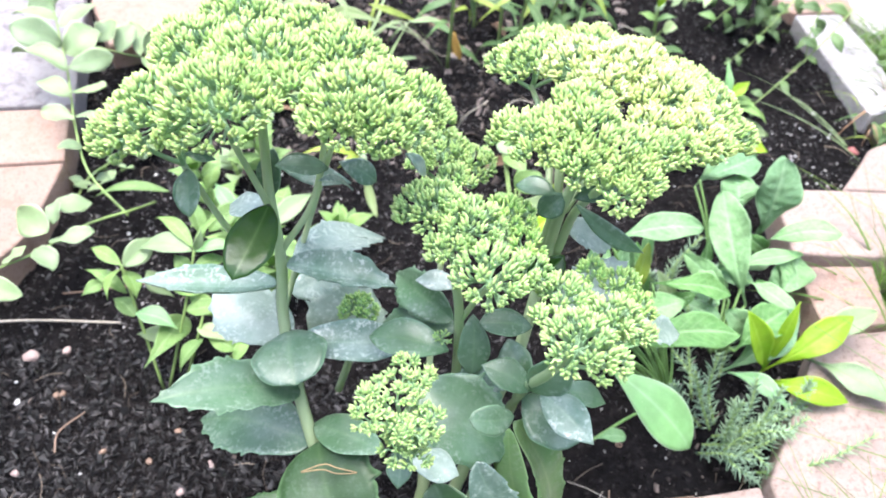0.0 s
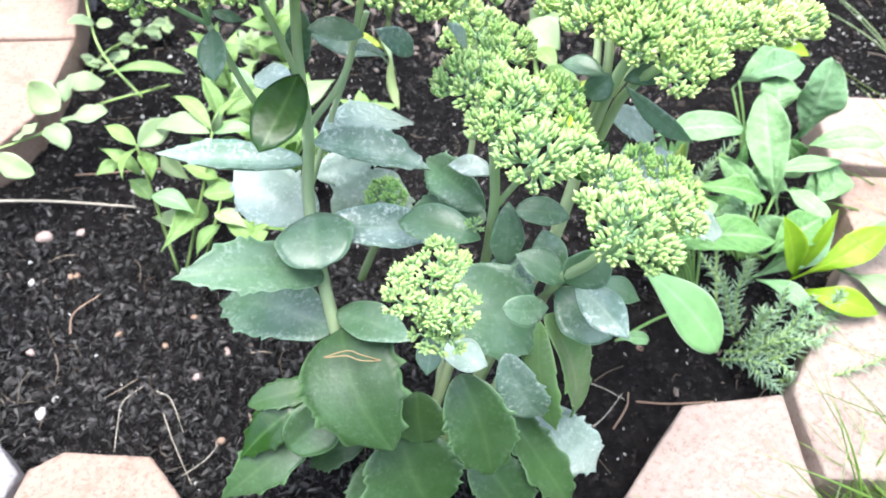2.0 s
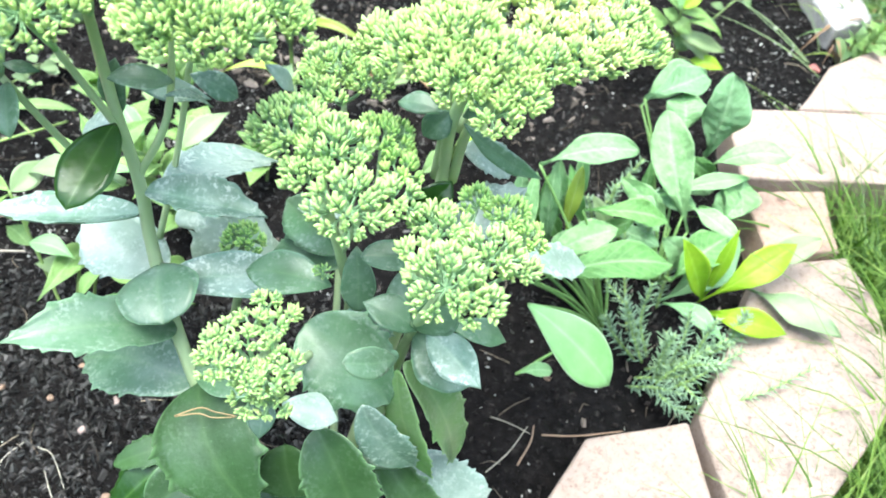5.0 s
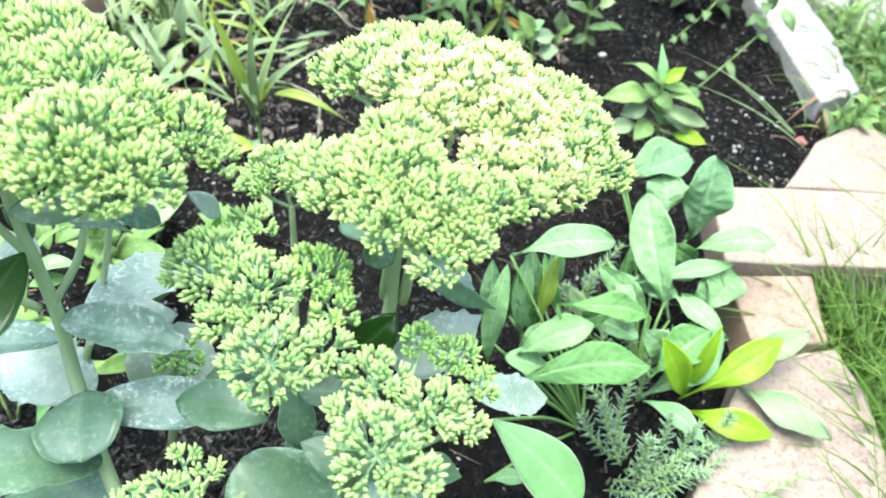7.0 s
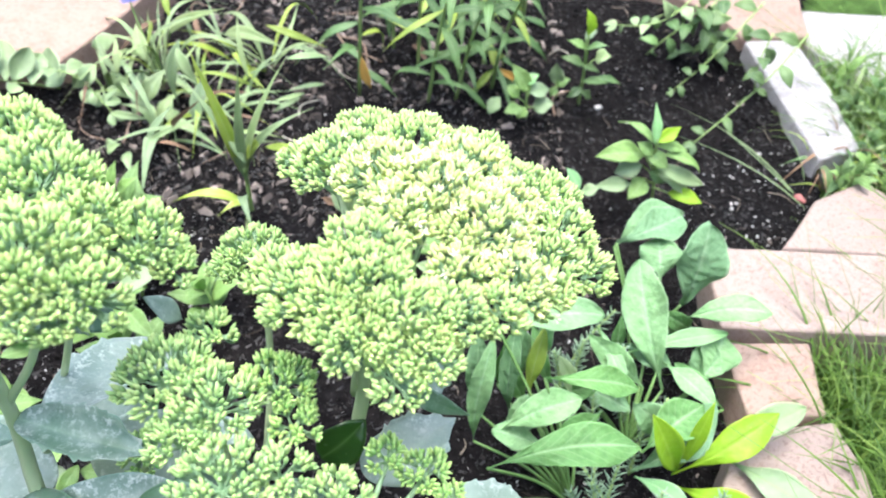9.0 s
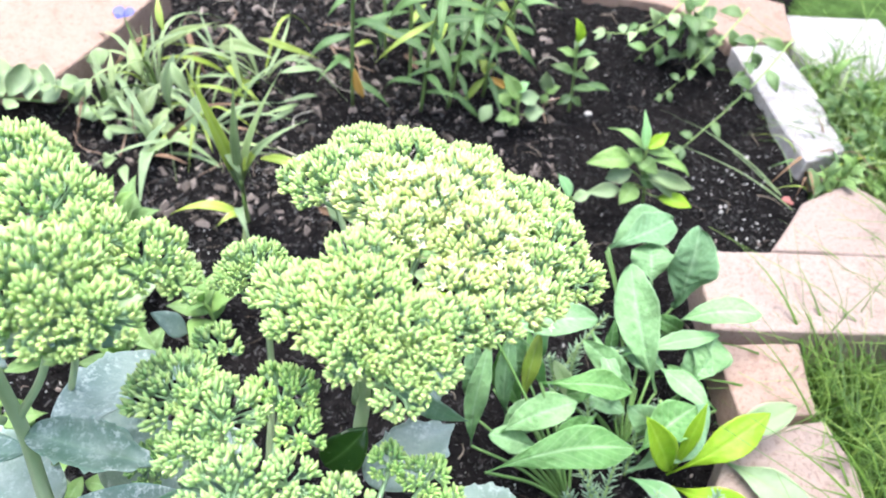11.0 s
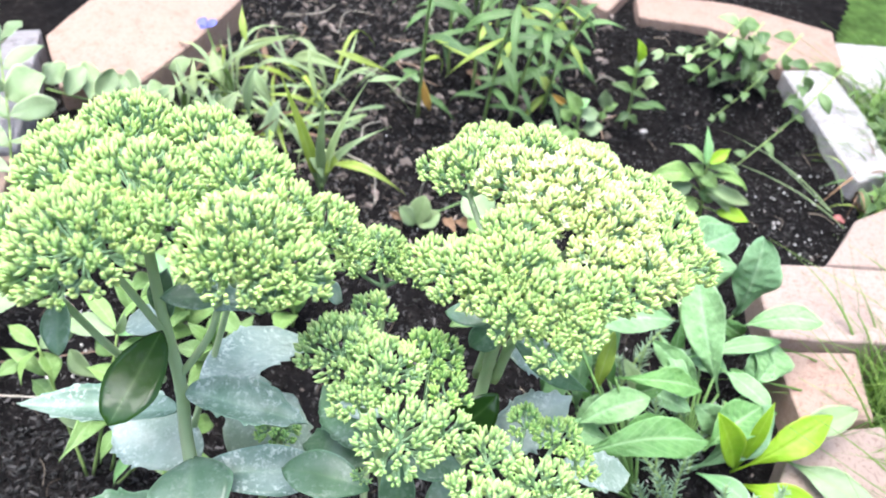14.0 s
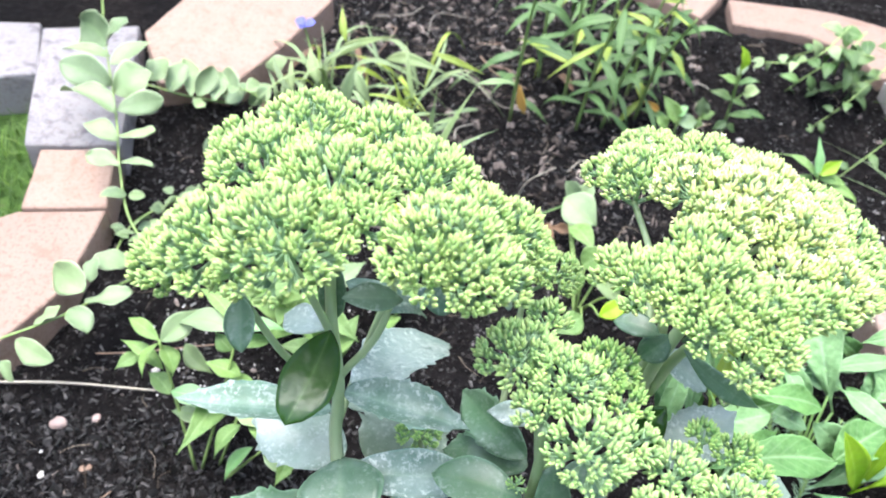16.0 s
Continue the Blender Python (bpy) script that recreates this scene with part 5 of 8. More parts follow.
leaf(dock, (0.234, 0.642, 0.040), (0.236, 0.639, 0.120), 0.018, (0.1, -0.8, 0.5), DOCK, arch=0.1, thick=0.0008, wave=0.08, peak=0.62, blunt=0.7, basew=1.8, blister=0.055)
stem(dock, [(0.310, 0.560, -0.010), (0.272, 0.601, 0.020), (0.234, 0.642, 0.040)], 0.0016, 0.0012, STALK, "leaf_stalk")
leaf(dock, (0.344, 0.691, 0.030), (0.338, 0.698, 0.090), 0.014, (0.1, -0.8, 0.5), DOCK, arch=0.1, thick=0.0008, wave=0.08, peak=0.62, blunt=0.7, basew=1.8, blister=0.055)
stem(dock, [(0.370, 0.720, -0.010), (0.357, 0.706, 0.015), (0.344, 0.691, 0.030)], 0.0016, 0.0012, STALK, "leaf_stalk")
leaf(dock, (0.416, 0.729, 0.040), (0.370, 0.701, 0.100), 0.020, (0.1, -0.8, 0.5), DOCK, arch=0.1, thick=0.0008, wave=0.08, peak=0.62, blunt=0.7, basew=1.8, blister=0.055)
stem(dock, [(0.370, 0.720, -0.010), (0.393, 0.724, 0.020), (0.416, 0.729, 0.040)], 0.0016, 0.0012, STALK, "leaf_stalk")
leaf(dock, (0.374, 0.731, 0.030), (0.398, 0.715, 0.080), 0.022, (0.1, -0.8, 0.5), BROAD, arch=0.1, thick=0.0008, wave=0.08, peak=0.62, blunt=0.7, basew=1.8, blister=0.055)
stem(dock, [(0.370, 0.720, -0.010), (0.372, 0.726, 0.015), (0.374, 0.731, 0.030)], 0.0016, 0.0012, STALK, "leaf_stalk")
yellow_weed = thing("yellow_leaved_weed", (0.35, 0.545, 0.0), "bright yellow-green young weed with long leaves beside a block", "plant")
leaf(yellow_weed, (0.393, 0.582, 0.030), (0.350, 0.577, 0.125), 0.025, (0.35, -0.8, 0.5), YELLOW, thick=0.0008, arch=0.1, wave=0.04, peak=0.70, blunt=0.55, basew=2.2, cup=0.22)
leaf(yellow_weed, (0.393, 0.581, 0.035), (0.402, 0.599, 0.120), 0.013, (-0.3, -0.8, 0.6), YELLOW, thick=0.0008, arch=0.1, wave=0.06, peak=0.66, blunt=0.5, basew=2.0)
leaf(yellow_weed, (0.388, 0.577, 0.035), (0.464, 0.612, 0.095), 0.033, (-0.1, -0.35, 0.9), YELLOW, thick=0.0008, arch=0.14, wave=0.08, peak=0.66, blunt=0.62, basew=3.0, blister=0.04, cup=0.05, droop=0.25)
leaf(yellow_weed, (0.389, 0.567, 0.035), (0.452, 0.536, 0.065), 0.026, (0.15, -0.45, 0.9), YELLOW, thick=0.0008, arch=0.26, wave=0.08, peak=0.72, blunt=0.6, basew=2.6, droop=0.5)
leaf(yellow_weed, (0.433, 0.593, 0.045), (0.504, 0.539, 0.060), 0.033, (0.1, -0.35, 0.9), PALE, thick=0.0008, arch=0.10, wave=0.09, peak=0.62, blunt=0.55, basew=2.0, blister=0.03)
leaf(yellow_weed, (0.424, 0.597, 0.065), (0.493, 0.628, 0.085), 0.026, (0.0, -0.3, 0.9), PALE, thick=0.0008, arch=0.10, wave=0.09, peak=0.6, blunt=0.7, basew=1.8)
leaf(yellow_weed, (0.353, 0.565, 0.045), (0.401, 0.523, 0.055), 0.018, (0.1, -0.4, 0.9), FRESH, thick=0.0008, arch=0.2, wave=0.05, peak=0.55, blunt=0.45, basew=1.6)
leaf(yellow_weed, (0.354, 0.577, 0.030), (0.416, 0.620, 0.085), 0.040, (0.0, -0.55, 0.8), BROAD, thick=0.0008, arch=0.12, wave=0.07, peak=0.62, blunt=0.75, basew=2.2, blister=0.05)
more_needle_paths = [((0.33, 0.50, 0.0), (0.345, 0.485, 0.03), (0.37, 0.478, 0.035)), ((0.35, 0.51, 0.0), (0.375, 0.50, 0.05), (0.40, 0.495, 0.058)), ((0.37, 0.53, 0.0), (0.405, 0.53, 0.045), (0.43, 0.545, 0.055)), ((0.30, 0.61, 0.0), (0.298, 0.615, 0.03), (0.290, 0.625, 0.055)), ((0.335, 0.53, 0.0), (0.31, 0.535, 0.03), (0.30, 0.545, 0.045)), ((0.355, 0.5, 0.0), (0.352, 0.51, 0.04), (0.35, 0.525, 0.06)), ((0.320, 0.665, 0.000), (0.304, 0.661, 0.050), (0.306, 0.674, 0.080)), ((0.334, 0.683, 0.000), (0.338, 0.673, 0.050), (0.342, 0.671, 0.080)), ((0.299, 0.631, 0.000), (0.301, 0.631, 0.040), (0.308, 0.638, 0.060)), ((0.357, 0.639, 0.010), (0.339, 0.635, 0.050), (0.339, 0.633, 0.080))]
needle_paths = [((0.348, 0.495, 0.020), (0.372, 0.508, 0.045), (0.403, 0.524, 0.060)), ((0.357, 0.491, 0.015), (0.383, 0.495, 0.045), (0.418, 0.518, 0.055)), ((0.349, 0.504, 0.020), (0.347, 0.507, 0.050), (0.354, 0.516, 0.070)), ((0.372, 0.502, 0.020), (0.380, 0.518, 0.055), (0.389, 0.531, 0.080)), ((0.337, 0.515, 0.020), (0.322, 0.525, 0.050), (0.310, 0.537, 0.080)), ((0.342, 0.522, 0.020), (0.327, 0.532, 0.060), (0.331, 0.553, 0.090)), ((0.410, 0.532, 0.030), (0.412, 0.535, 0.060), (0.419, 0.547, 0.070)), ((0.345, 0.492, 0.020), (0.355, 0.471, 0.030), (0.375, 0.466, 0.020)), ((0.363, 0.519, 0.020), (0.365, 0.522, 0.055), (0.366, 0.537, 0.080))]
mint = thing("leafy_weed", (-0.14, 0.50, 0.0), "light green leafy weed with paired pointed leaves", "plant")
stem(mint, [(-0.183, 0.503, 0.000), (-0.157, 0.532, 0.100), (-0.148, 0.558, 0.150)], 0.0015, 0.0011, WEED_STEM)
stem(mint, [(-0.188, 0.502, 0.000), (-0.207, 0.533, 0.090), (-0.215, 0.546, 0.130)], 0.0015, 0.0011, WEED_STEM)
stem(mint, [(-0.159, 0.499, 0.000), (-0.118, 0.503, 0.060), (-0.091, 0.503, 0.100)], 0.0015, 0.0011, WEED_STEM)
stem(mint, [(-0.169, 0.511, 0.000), (-0.143, 0.511, 0.080), (-0.138, 0.522, 0.100)], 0.0015, 0.0011, WEED_STEM)
leaf(mint, (-0.149, 0.558, 0.150), (-0.128, 0.598, 0.162), 0.013, (-0.64, -0.10, 0.8), MINT, peak=0.42, blunt=0.2, thick=0.0006, arch=0.1, droop=0.25)
leaf(mint, (-0.149, 0.558, 0.150), (-0.198, 0.595, 0.150), 0.014, (0.16, -0.10, 0.8), MINT, peak=0.42, blunt=0.2, thick=0.0006, arch=0.1, droop=0.25)
leaf(mint, (-0.147, 0.556, 0.148), (-0.110, 0.569, 0.145), 0.015, (-0.32, -0.10, 0.8), FRESH, peak=0.42, blunt=0.2, thick=0.0006, arch=0.1, droop=0.25)
leaf(mint, (-0.150, 0.556, 0.148), (-0.206, 0.561, 0.139), 0.022, (-0.16, -0.10, 0.8), PALE, peak=0.42, blunt=0.2, thick=0.0006, arch=0.1, droop=0.25)
leaf(mint, (-0.146, 0.547, 0.140), (-0.122, 0.569, 0.129), 0.015, (0.00, -0.10, 0.8), MINT, peak=0.42, blunt=0.2, thick=0.0006, arch=0.1, droop=0.25)
leaf(mint, (-0.153, 0.548, 0.130), (-0.168, 0.555, 0.142), 0.015, (-0.48, -0.10, 0.8), MINT, peak=0.42, blunt=0.2, thick=0.0006, arch=0.1, droop=0.25)
leaf(mint, (-0.215, 0.546, 0.130), (-0.252, 0.564, 0.130), 0.013, (-0.48, -0.10, 0.8), MINT, peak=0.42, blunt=0.2, thick=0.0006, arch=0.1, droop=0.25)
leaf(mint, (-0.213, 0.545, 0.130), (-0.193, 0.581, 0.136), 0.022, (0.48, -0.34, 0.8), PALE, peak=0.42, blunt=0.2, thick=0.0006, arch=0.1, droop=0.25)
leaf(mint, (-0.216, 0.547, 0.125), (-0.221, 0.516, 0.119), 0.017, (-0.64, -0.10, 0.8), MINT, peak=0.42, blunt=0.2, thick=0.0006, arch=0.1, droop=0.25)
leaf(mint, (-0.215, 0.548, 0.120), (-0.199, 0.528, 0.108), 0.018, (0.64, -0.10, 0.8), MINT, peak=0.42, blunt=0.2, thick=0.0006, arch=0.1, droop=0.25)
leaf(mint, (-0.214, 0.538, 0.100), (-0.257, 0.553, 0.112), 0.013, (-0.16, -0.10, 0.8), MINT, peak=0.42, blunt=0.2, thick=0.0006, arch=0.1, droop=0.25)
leaf(mint, (-0.203, 0.524, 0.090), (-0.163, 0.518, 0.084), 0.019, (0.16, -0.10, 0.8), FRESH, peak=0.42, blunt=0.2, thick=0.0006, arch=0.1, droop=0.25)
leaf(mint, (-0.205, 0.524, 0.085), (-0.230, 0.539, 0.091), 0.017, (0.16, -0.10, 0.8), MINT, peak=0.42, blunt=0.2, thick=0.0006, arch=0.1, droop=0.25)
leaf(mint, (-0.174, 0.556, 0.050), (-0.177, 0.477, 0.084), 0.026, (0.32, -0.10, 0.8), MINT, peak=0.42, blunt=0.2, thick=0.0006, arch=0.1, droop=0.25)
leaf(mint, (-0.155, 0.526, 0.100), (-0.122, 0.539, 0.100), 0.018, (0.32, -0.10, 0.8), MINT, peak=0.42, blunt=0.2, thick=0.0006, arch=0.1, droop=0.25)
leaf(mint, (-0.143, 0.516, 0.090), (-0.110, 0.506, 0.090), 0.018, (0.64, -0.10, 0.8), PALE, peak=0.42, blunt=0.2, thick=0.0006, arch=0.1, droop=0.25)
leaf(mint, (-0.138, 0.511, 0.080), (-0.159, 0.488, 0.057), 0.018, (-0.32, -0.10, 0.8), MINT, peak=0.42, blunt=0.2, thick=0.0006, arch=0.1, droop=0.25)
leaf(mint, (-0.118, 0.509, 0.070), (-0.087, 0.518, 0.093), 0.015, (0.32, -0.10, 0.8), MINT, peak=0.42, blunt=0.2, thick=0.0006, arch=0.1, droop=0.25)
leaf(mint, (-0.104, 0.503, 0.080), (-0.135, 0.512, 0.091), 0.017, (-0.32, -0.10, 0.8), MINT, peak=0.42, blunt=0.2, thick=0.0006, arch=0.1, droop=0.25)
leaf(mint, (-0.118, 0.503, 0.060), (-0.090, 0.486, 0.049), 0.017, (0.32, -0.10, 0.8), PALE, peak=0.42, blunt=0.2, thick=0.0006, arch=0.1, droop=0.25)
leaf(mint, (-0.131, 0.508, 0.050), (-0.153, 0.484, 0.027), 0.015, (-0.32, -0.10, 0.8), FRESH, peak=0.42, blunt=0.2, thick=0.0006, arch=0.1, droop=0.25)
leaf(mint, (-0.090, 0.500, 0.100), (-0.081, 0.555, 0.043), 0.017, (0.48, -0.10, 0.8), MINT, peak=0.42, blunt=0.2, thick=0.0006, arch=0.1, droop=0.25)
leaf(mint, (-0.089, 0.497, 0.100), (-0.102, 0.482, 0.088), 0.013, (-0.16, -0.10, 0.8), MINT, peak=0.42, blunt=0.2, thick=0.0006, arch=0.1, droop=0.25)
leaf(mint, (-0.147, 0.555, 0.150), (-0.141, 0.566, 0.167), 0.009, (0.64, -0.10, 0.8), PALE, peak=0.42, blunt=0.2, thick=0.0006, arch=0.1, droop=0.25)
leaf(mint, (-0.248, 0.724, 0.050), (-0.331, 0.709, 0.050), 0.014, (-0.16, -0.10, 0.8), MINT, peak=0.42, blunt=0.2, thick=0.0006, arch=0.1, droop=0.25)
leaf(mint, (-0.158, 0.599, 0.120), (-0.183, 0.633, 0.143), 0.018, (0.64, -0.10, 0.8), MINT, peak=0.42, blunt=0.2, thick=0.0006, arch=0.1, droop=0.25)
leaf(mint, (-0.155, 0.607, 0.120), (-0.126, 0.645, 0.132), 0.020, (0.48, -0.10, 0.8), MINT, peak=0.42, blunt=0.2, thick=0.0006, arch=0.1, droop=0.25)
leaf(mint, (-0.113, 0.660, 0.080), (-0.077, 0.707, 0.091), 0.022, (0.32, -0.10, 0.8), PALE, peak=0.42, blunt=0.2, thick=0.0006, arch=0.1, droop=0.25)
leaf(mint, (-0.106, 0.655, 0.070), (-0.066, 0.624, 0.070), 0.019, (-0.32, -0.10, 0.8), MINT, peak=0.42, blunt=0.2, thick=0.0006, arch=0.1, droop=0.25)
leaf(mint, (-0.143, 0.652, 0.100), (-0.174, 0.684, 0.112), 0.017, (-0.16, -0.10, 0.8), FRESH, peak=0.42, blunt=0.2, thick=0.0006, arch=0.1, droop=0.25)
leaf(mint, (-0.092, 0.672, 0.080), (-0.130, 0.694, 0.091), 0.020, (-0.16, -0.10, 0.8), MINT, peak=0.42, blunt=0.2, thick=0.0006, arch=0.1, droop=0.25)
leaf(mint, (-0.172, 0.522, 0.060), (-0.210, 0.524, 0.060), 0.018, (0.32, -0.10, 0.8), PALE, peak=0.42, blunt=0.2, thick=0.0006, arch=0.1, droop=0.25)
leaf(mint, (-0.131, 0.531, 0.090), (-0.162, 0.548, 0.102), 0.017, (-0.16, -0.10, 0.8), MINT, peak=0.42, blunt=0.2, thick=0.0006, arch=0.1, droop=0.25)
leaf(mint, (-0.093, 0.507, 0.050), (-0.063, 0.507, 0.050), 0.015, (0.48, -0.10, 0.8), MINT, peak=0.42, blunt=0.2, thick=0.0006, arch=0.1, droop=0.25)
leaf(mint, (-0.092, 0.507, 0.060), (-0.101, 0.477, 0.049), 0.014, (0.32, -0.10, 0.8), MINT, peak=0.42, blunt=0.2, thick=0.0006, arch=0.1, droop=0.25)
leaf(mint, (-0.206, 0.567, 0.100), (-0.177, 0.549, 0.088), 0.017, (-0.64, -0.10, 0.8), PALE, peak=0.42, blunt=0.2, thick=0.0006, arch=0.1, droop=0.25)
leaf(mint, (-0.239, 0.548, 0.100), (-0.254, 0.530, 0.100), 0.013, (0.32, -0.10, 0.8), MINT, peak=0.42, blunt=0.2, thick=0.0006, arch=0.1, droop=0.25)
leaf(mint, (-0.144, 0.539, 0.110), (-0.175, 0.540, 0.121), 0.017, (0.32, -0.10, 0.8), MINT, peak=0.42, blunt=0.2, thick=0.0006, arch=0.1, droop=0.25)
gap_weed = thing("leafy_weed", (0.140, 0.760, 0.0), "light green leafy weed growing between the flower heads", "plant", "leafy weeds in the bed")
leaf(gap_weed, (0.137, 0.776, 0.060), (0.160, 0.787, 0.080), 0.030, (0.1, -0.5, 0.8), MINT, peak=0.45, blunt=0.5, thick=0.0006, arch=0.1, droop=0.2)
stem(gap_weed, [(0.140, 0.760, -0.005), (0.139, 0.768, 0.042), (0.137, 0.776, 0.060)], 0.0014, 0.001, WEED_STEM, "leaf_stalk")
leaf(gap_weed, (0.134, 0.736, 0.060), (0.118, 0.747, 0.080), 0.026, (0.1, -0.5, 0.8), MINT, peak=0.45, blunt=0.5, thick=0.0006, arch=0.1, droop=0.2)
stem(gap_weed, [(0.140, 0.760, -0.005), (0.137, 0.748, 0.042), (0.134, 0.736, 0.060)], 0.0014, 0.001, WEED_STEM, "leaf_stalk")
leaf(gap_weed, (0.155, 0.694, 0.080), (0.181, 0.709, 0.090), 0.018, (0.1, -0.5, 0.8), YELLOW, peak=0.45, blunt=0.5, thick=0.0006, arch=0.1, droop=0.2)
stem(gap_weed, [(0.140, 0.760, -0.005), (0.148, 0.727, 0.056), (0.155, 0.694, 0.080)], 0.0014, 0.001, WEED_STEM, "leaf_stalk")
leaf(gap_weed, (0.144, 0.804, 0.050), (0.174, 0.778, 0.060), 0.028, (0.1, -0.5, 0.8), MINT, peak=0.45, blunt=0.5, thick=0.0006, arch=0.1, droop=0.2)
stem(gap_weed, [(0.140, 0.760, -0.005), (0.142, 0.782, 0.035), (0.144, 0.804, 0.050)], 0.0014, 0.001, WEED_STEM, "leaf_stalk")
leaf(gap_weed, (0.179, 0.750, 0.050), (0.147, 0.738, 0.080), 0.026, (0.1, -0.5, 0.8), PALE, peak=0.45, blunt=0.5, thick=0.0006, arch=0.1, droop=0.2)
stem(gap_weed, [(0.140, 0.760, -0.005), (0.160, 0.755, 0.035), (0.179, 0.750, 0.050)], 0.0014, 0.001, WEED_STEM, "leaf_stalk")
leaf(gap_weed, (0.123, 0.844, 0.050), (0.148, 0.804, 0.060), 0.024, (0.1, -0.5, 0.8), MINT, peak=0.45, blunt=0.5, thick=0.0006, arch=0.1, droop=0.2)
stem(gap_weed, [(0.140, 0.760, -0.005), (0.132, 0.802, 0.035), (0.123, 0.844, 0.050)], 0.0014, 0.001, WEED_STEM, "leaf_stalk")
leaf(gap_weed, (0.141, 0.707, 0.060), (0.118, 0.681, 0.060), 0.024, (0.1, -0.5, 0.8), MINT, peak=0.45, blunt=0.5, thick=0.0006, arch=0.1, droop=0.2)
stem(gap_weed, [(0.140, 0.760, -0.005), (0.141, 0.734, 0.042), (0.141, 0.707, 0.060)], 0.0014, 0.001, WEED_STEM, "leaf_stalk")
leaf(gap_weed, (0.170, 0.802, 0.040), (0.189, 0.755, 0.070), 0.022, (0.1, -0.5, 0.8), STRAPY, peak=0.45, blunt=0.5, thick=0.0006, arch=0.1, droop=0.2)
stem(gap_weed, [(0.140, 0.760, -0.005), (0.155, 0.781, 0.028), (0.170, 0.802, 0.040)], 0.0014, 0.001, WEED_STEM, "leaf_stalk")
leaf(gap_weed, (0.112, 0.878, 0.060), (0.151, 0.852, 0.050), 0.044, (0.1, -0.5, 0.8), PALE, peak=0.45, blunt=0.5, thick=0.0006, arch=0.1, droop=0.2)
stem(gap_weed, [(0.140, 0.760, -0.005), (0.126, 0.819, 0.042), (0.112, 0.878, 0.060)], 0.0014, 0.001, WEED_STEM, "leaf_stalk")
back_weed = thing("leafy_weed", (-0.200, 0.722, 0.000), "light green leafy weed behind the stonecrop", "plant", "leafy weeds in the bed")
leafy_stem(back_weed, [(-0.200, 0.722, -0.005), (-0.196, 0.718, 0.050), (-0.204, 0.712, 0.100)], 4, 0.055, 0.026, MINT, 200, peak=0.38, blunt=0.3)
back_weed = thing("leafy_weed", (-0.150, 0.671, 0.000), "light green leafy weed behind the stonecrop", "plant", "leafy weeds in the bed")
leafy_stem(back_weed, [(-0.150, 0.671, -0.005), (-0.146, 0.667, 0.035), (-0.154, 0.661, 0.070)], 4, 0.055, 0.026, MINT, 201, peak=0.38, blunt=0.3)
back_weed = thing("leafy_weed", (-0.164, 0.800, -0.000), "light green leafy weed behind the stonecrop", "plant", "leafy weeds in the bed")
leafy_stem(back_weed, [(-0.164, 0.800, -0.005), (-0.160, 0.796, 0.040), (-0.168, 0.790, 0.080)], 4, 0.055, 0.026, MINT, 202, peak=0.38, blunt=0.3)
leaf(mint, (-0.021, 0.767, 0.000), (-0.037, 0.799, 0.052), 0.011, (0.2, -0.8, 0.5), STRAP, peak=0.4, blunt=0.4, thick=0.0006, arch=-0.12)
creeper = thing("creeping_round_leaf_plant", (-0.36, 0.66, 0.04), "pale green creeping plant with round fleshy leaves over the blocks", "plant")
stem(creeper, [(-0.283, 0.750, 0.004), (-0.285, 0.705, 0.035), (-0.315, 0.656, 0.055), (-0.343, 0.601, 0.065), (-0.385, 0.557, 0.070)], 0.0014, 0.0011, WEED_STEM)
stem(creeper, [(-0.291, 0.700, 0.030), (-0.347, 0.741, 0.050), (-0.382, 0.799, 0.070), (-0.415, 0.870, 0.090), (-0.483, 0.993, 0.110), (-0.549, 1.122, 0.110)], 0.0014, 0.0011, WEED_STEM)
stem(creeper, [(-0.321, 0.993, 0.030), (-0.381, 0.976, 0.045), (-0.435, 0.981, 0.050)], 0.0016, 0.0012, WEED_STEM)
leaf(creeper, (-0.311, 0.675, 0.070), (-0.340, 0.650, 0.083), 0.026, (0.64, 0.19, 0.8), CREEPER, peak=0.55, blunt=0.8, wave=0.04, twist=-0.48, thick=0.0012, arch=0.06, cup=0.02)
leaf(creeper, (-0.331, 0.619, 0.080), (-0.366, 0.635, 0.093), 0.035, (0.32, -0.86, 0.8), CREEPER, peak=0.55, blunt=0.8, wave=0.02, twist=0.64, thick=0.0012, arch=-0.04, cup=0.05)
leaf(creeper, (-0.331, 0.630, 0.080), (-0.330, 0.653, 0.093), 0.018, (0.02, -0.49, 0.8), CREEPER, peak=0.55, blunt=0.8, wave=0.05, twist=0.95, thick=0.0012, arch=0.14, cup=0.1)
leaf(creeper, (-0.331, 0.614, 0.070), (-0.289, 0.631, 0.076), 0.026, (-0.58, 0.13, 0.8), CREEPER, peak=0.55, blunt=0.8, wave=0.06, twist=-0.91, thick=0.0012, arch=-0.04, cup=0.17)
leaf(creeper, (-0.340, 0.604, 0.070), (-0.315, 0.583, 0.064), 0.024, (0.68, -0.63, 0.8), CREEPER, peak=0.55, blunt=0.8, wave=0.04, twist=0.91, thick=0.0012, arch=0.12, cup=0.2)
leaf(creeper, (-0.360, 0.575, 0.075), (-0.342, 0.596, 0.082), 0.023, (-0.32, 0.28, 0.8), CREEPER, peak=0.55, blunt=0.8, wave=0.05, twist=-0.31, thick=0.0012, arch=-0.04, cup=0.08)
leaf(creeper, (-0.370, 0.560, 0.070), (-0.326, 0.544, 0.070), 0.022, (0.27, -0.66, 0.8), CREEPER, peak=0.55, blunt=0.8, wave=0.04, twist=-0.13, thick=0.0012, arch=0.09, cup=0.1)
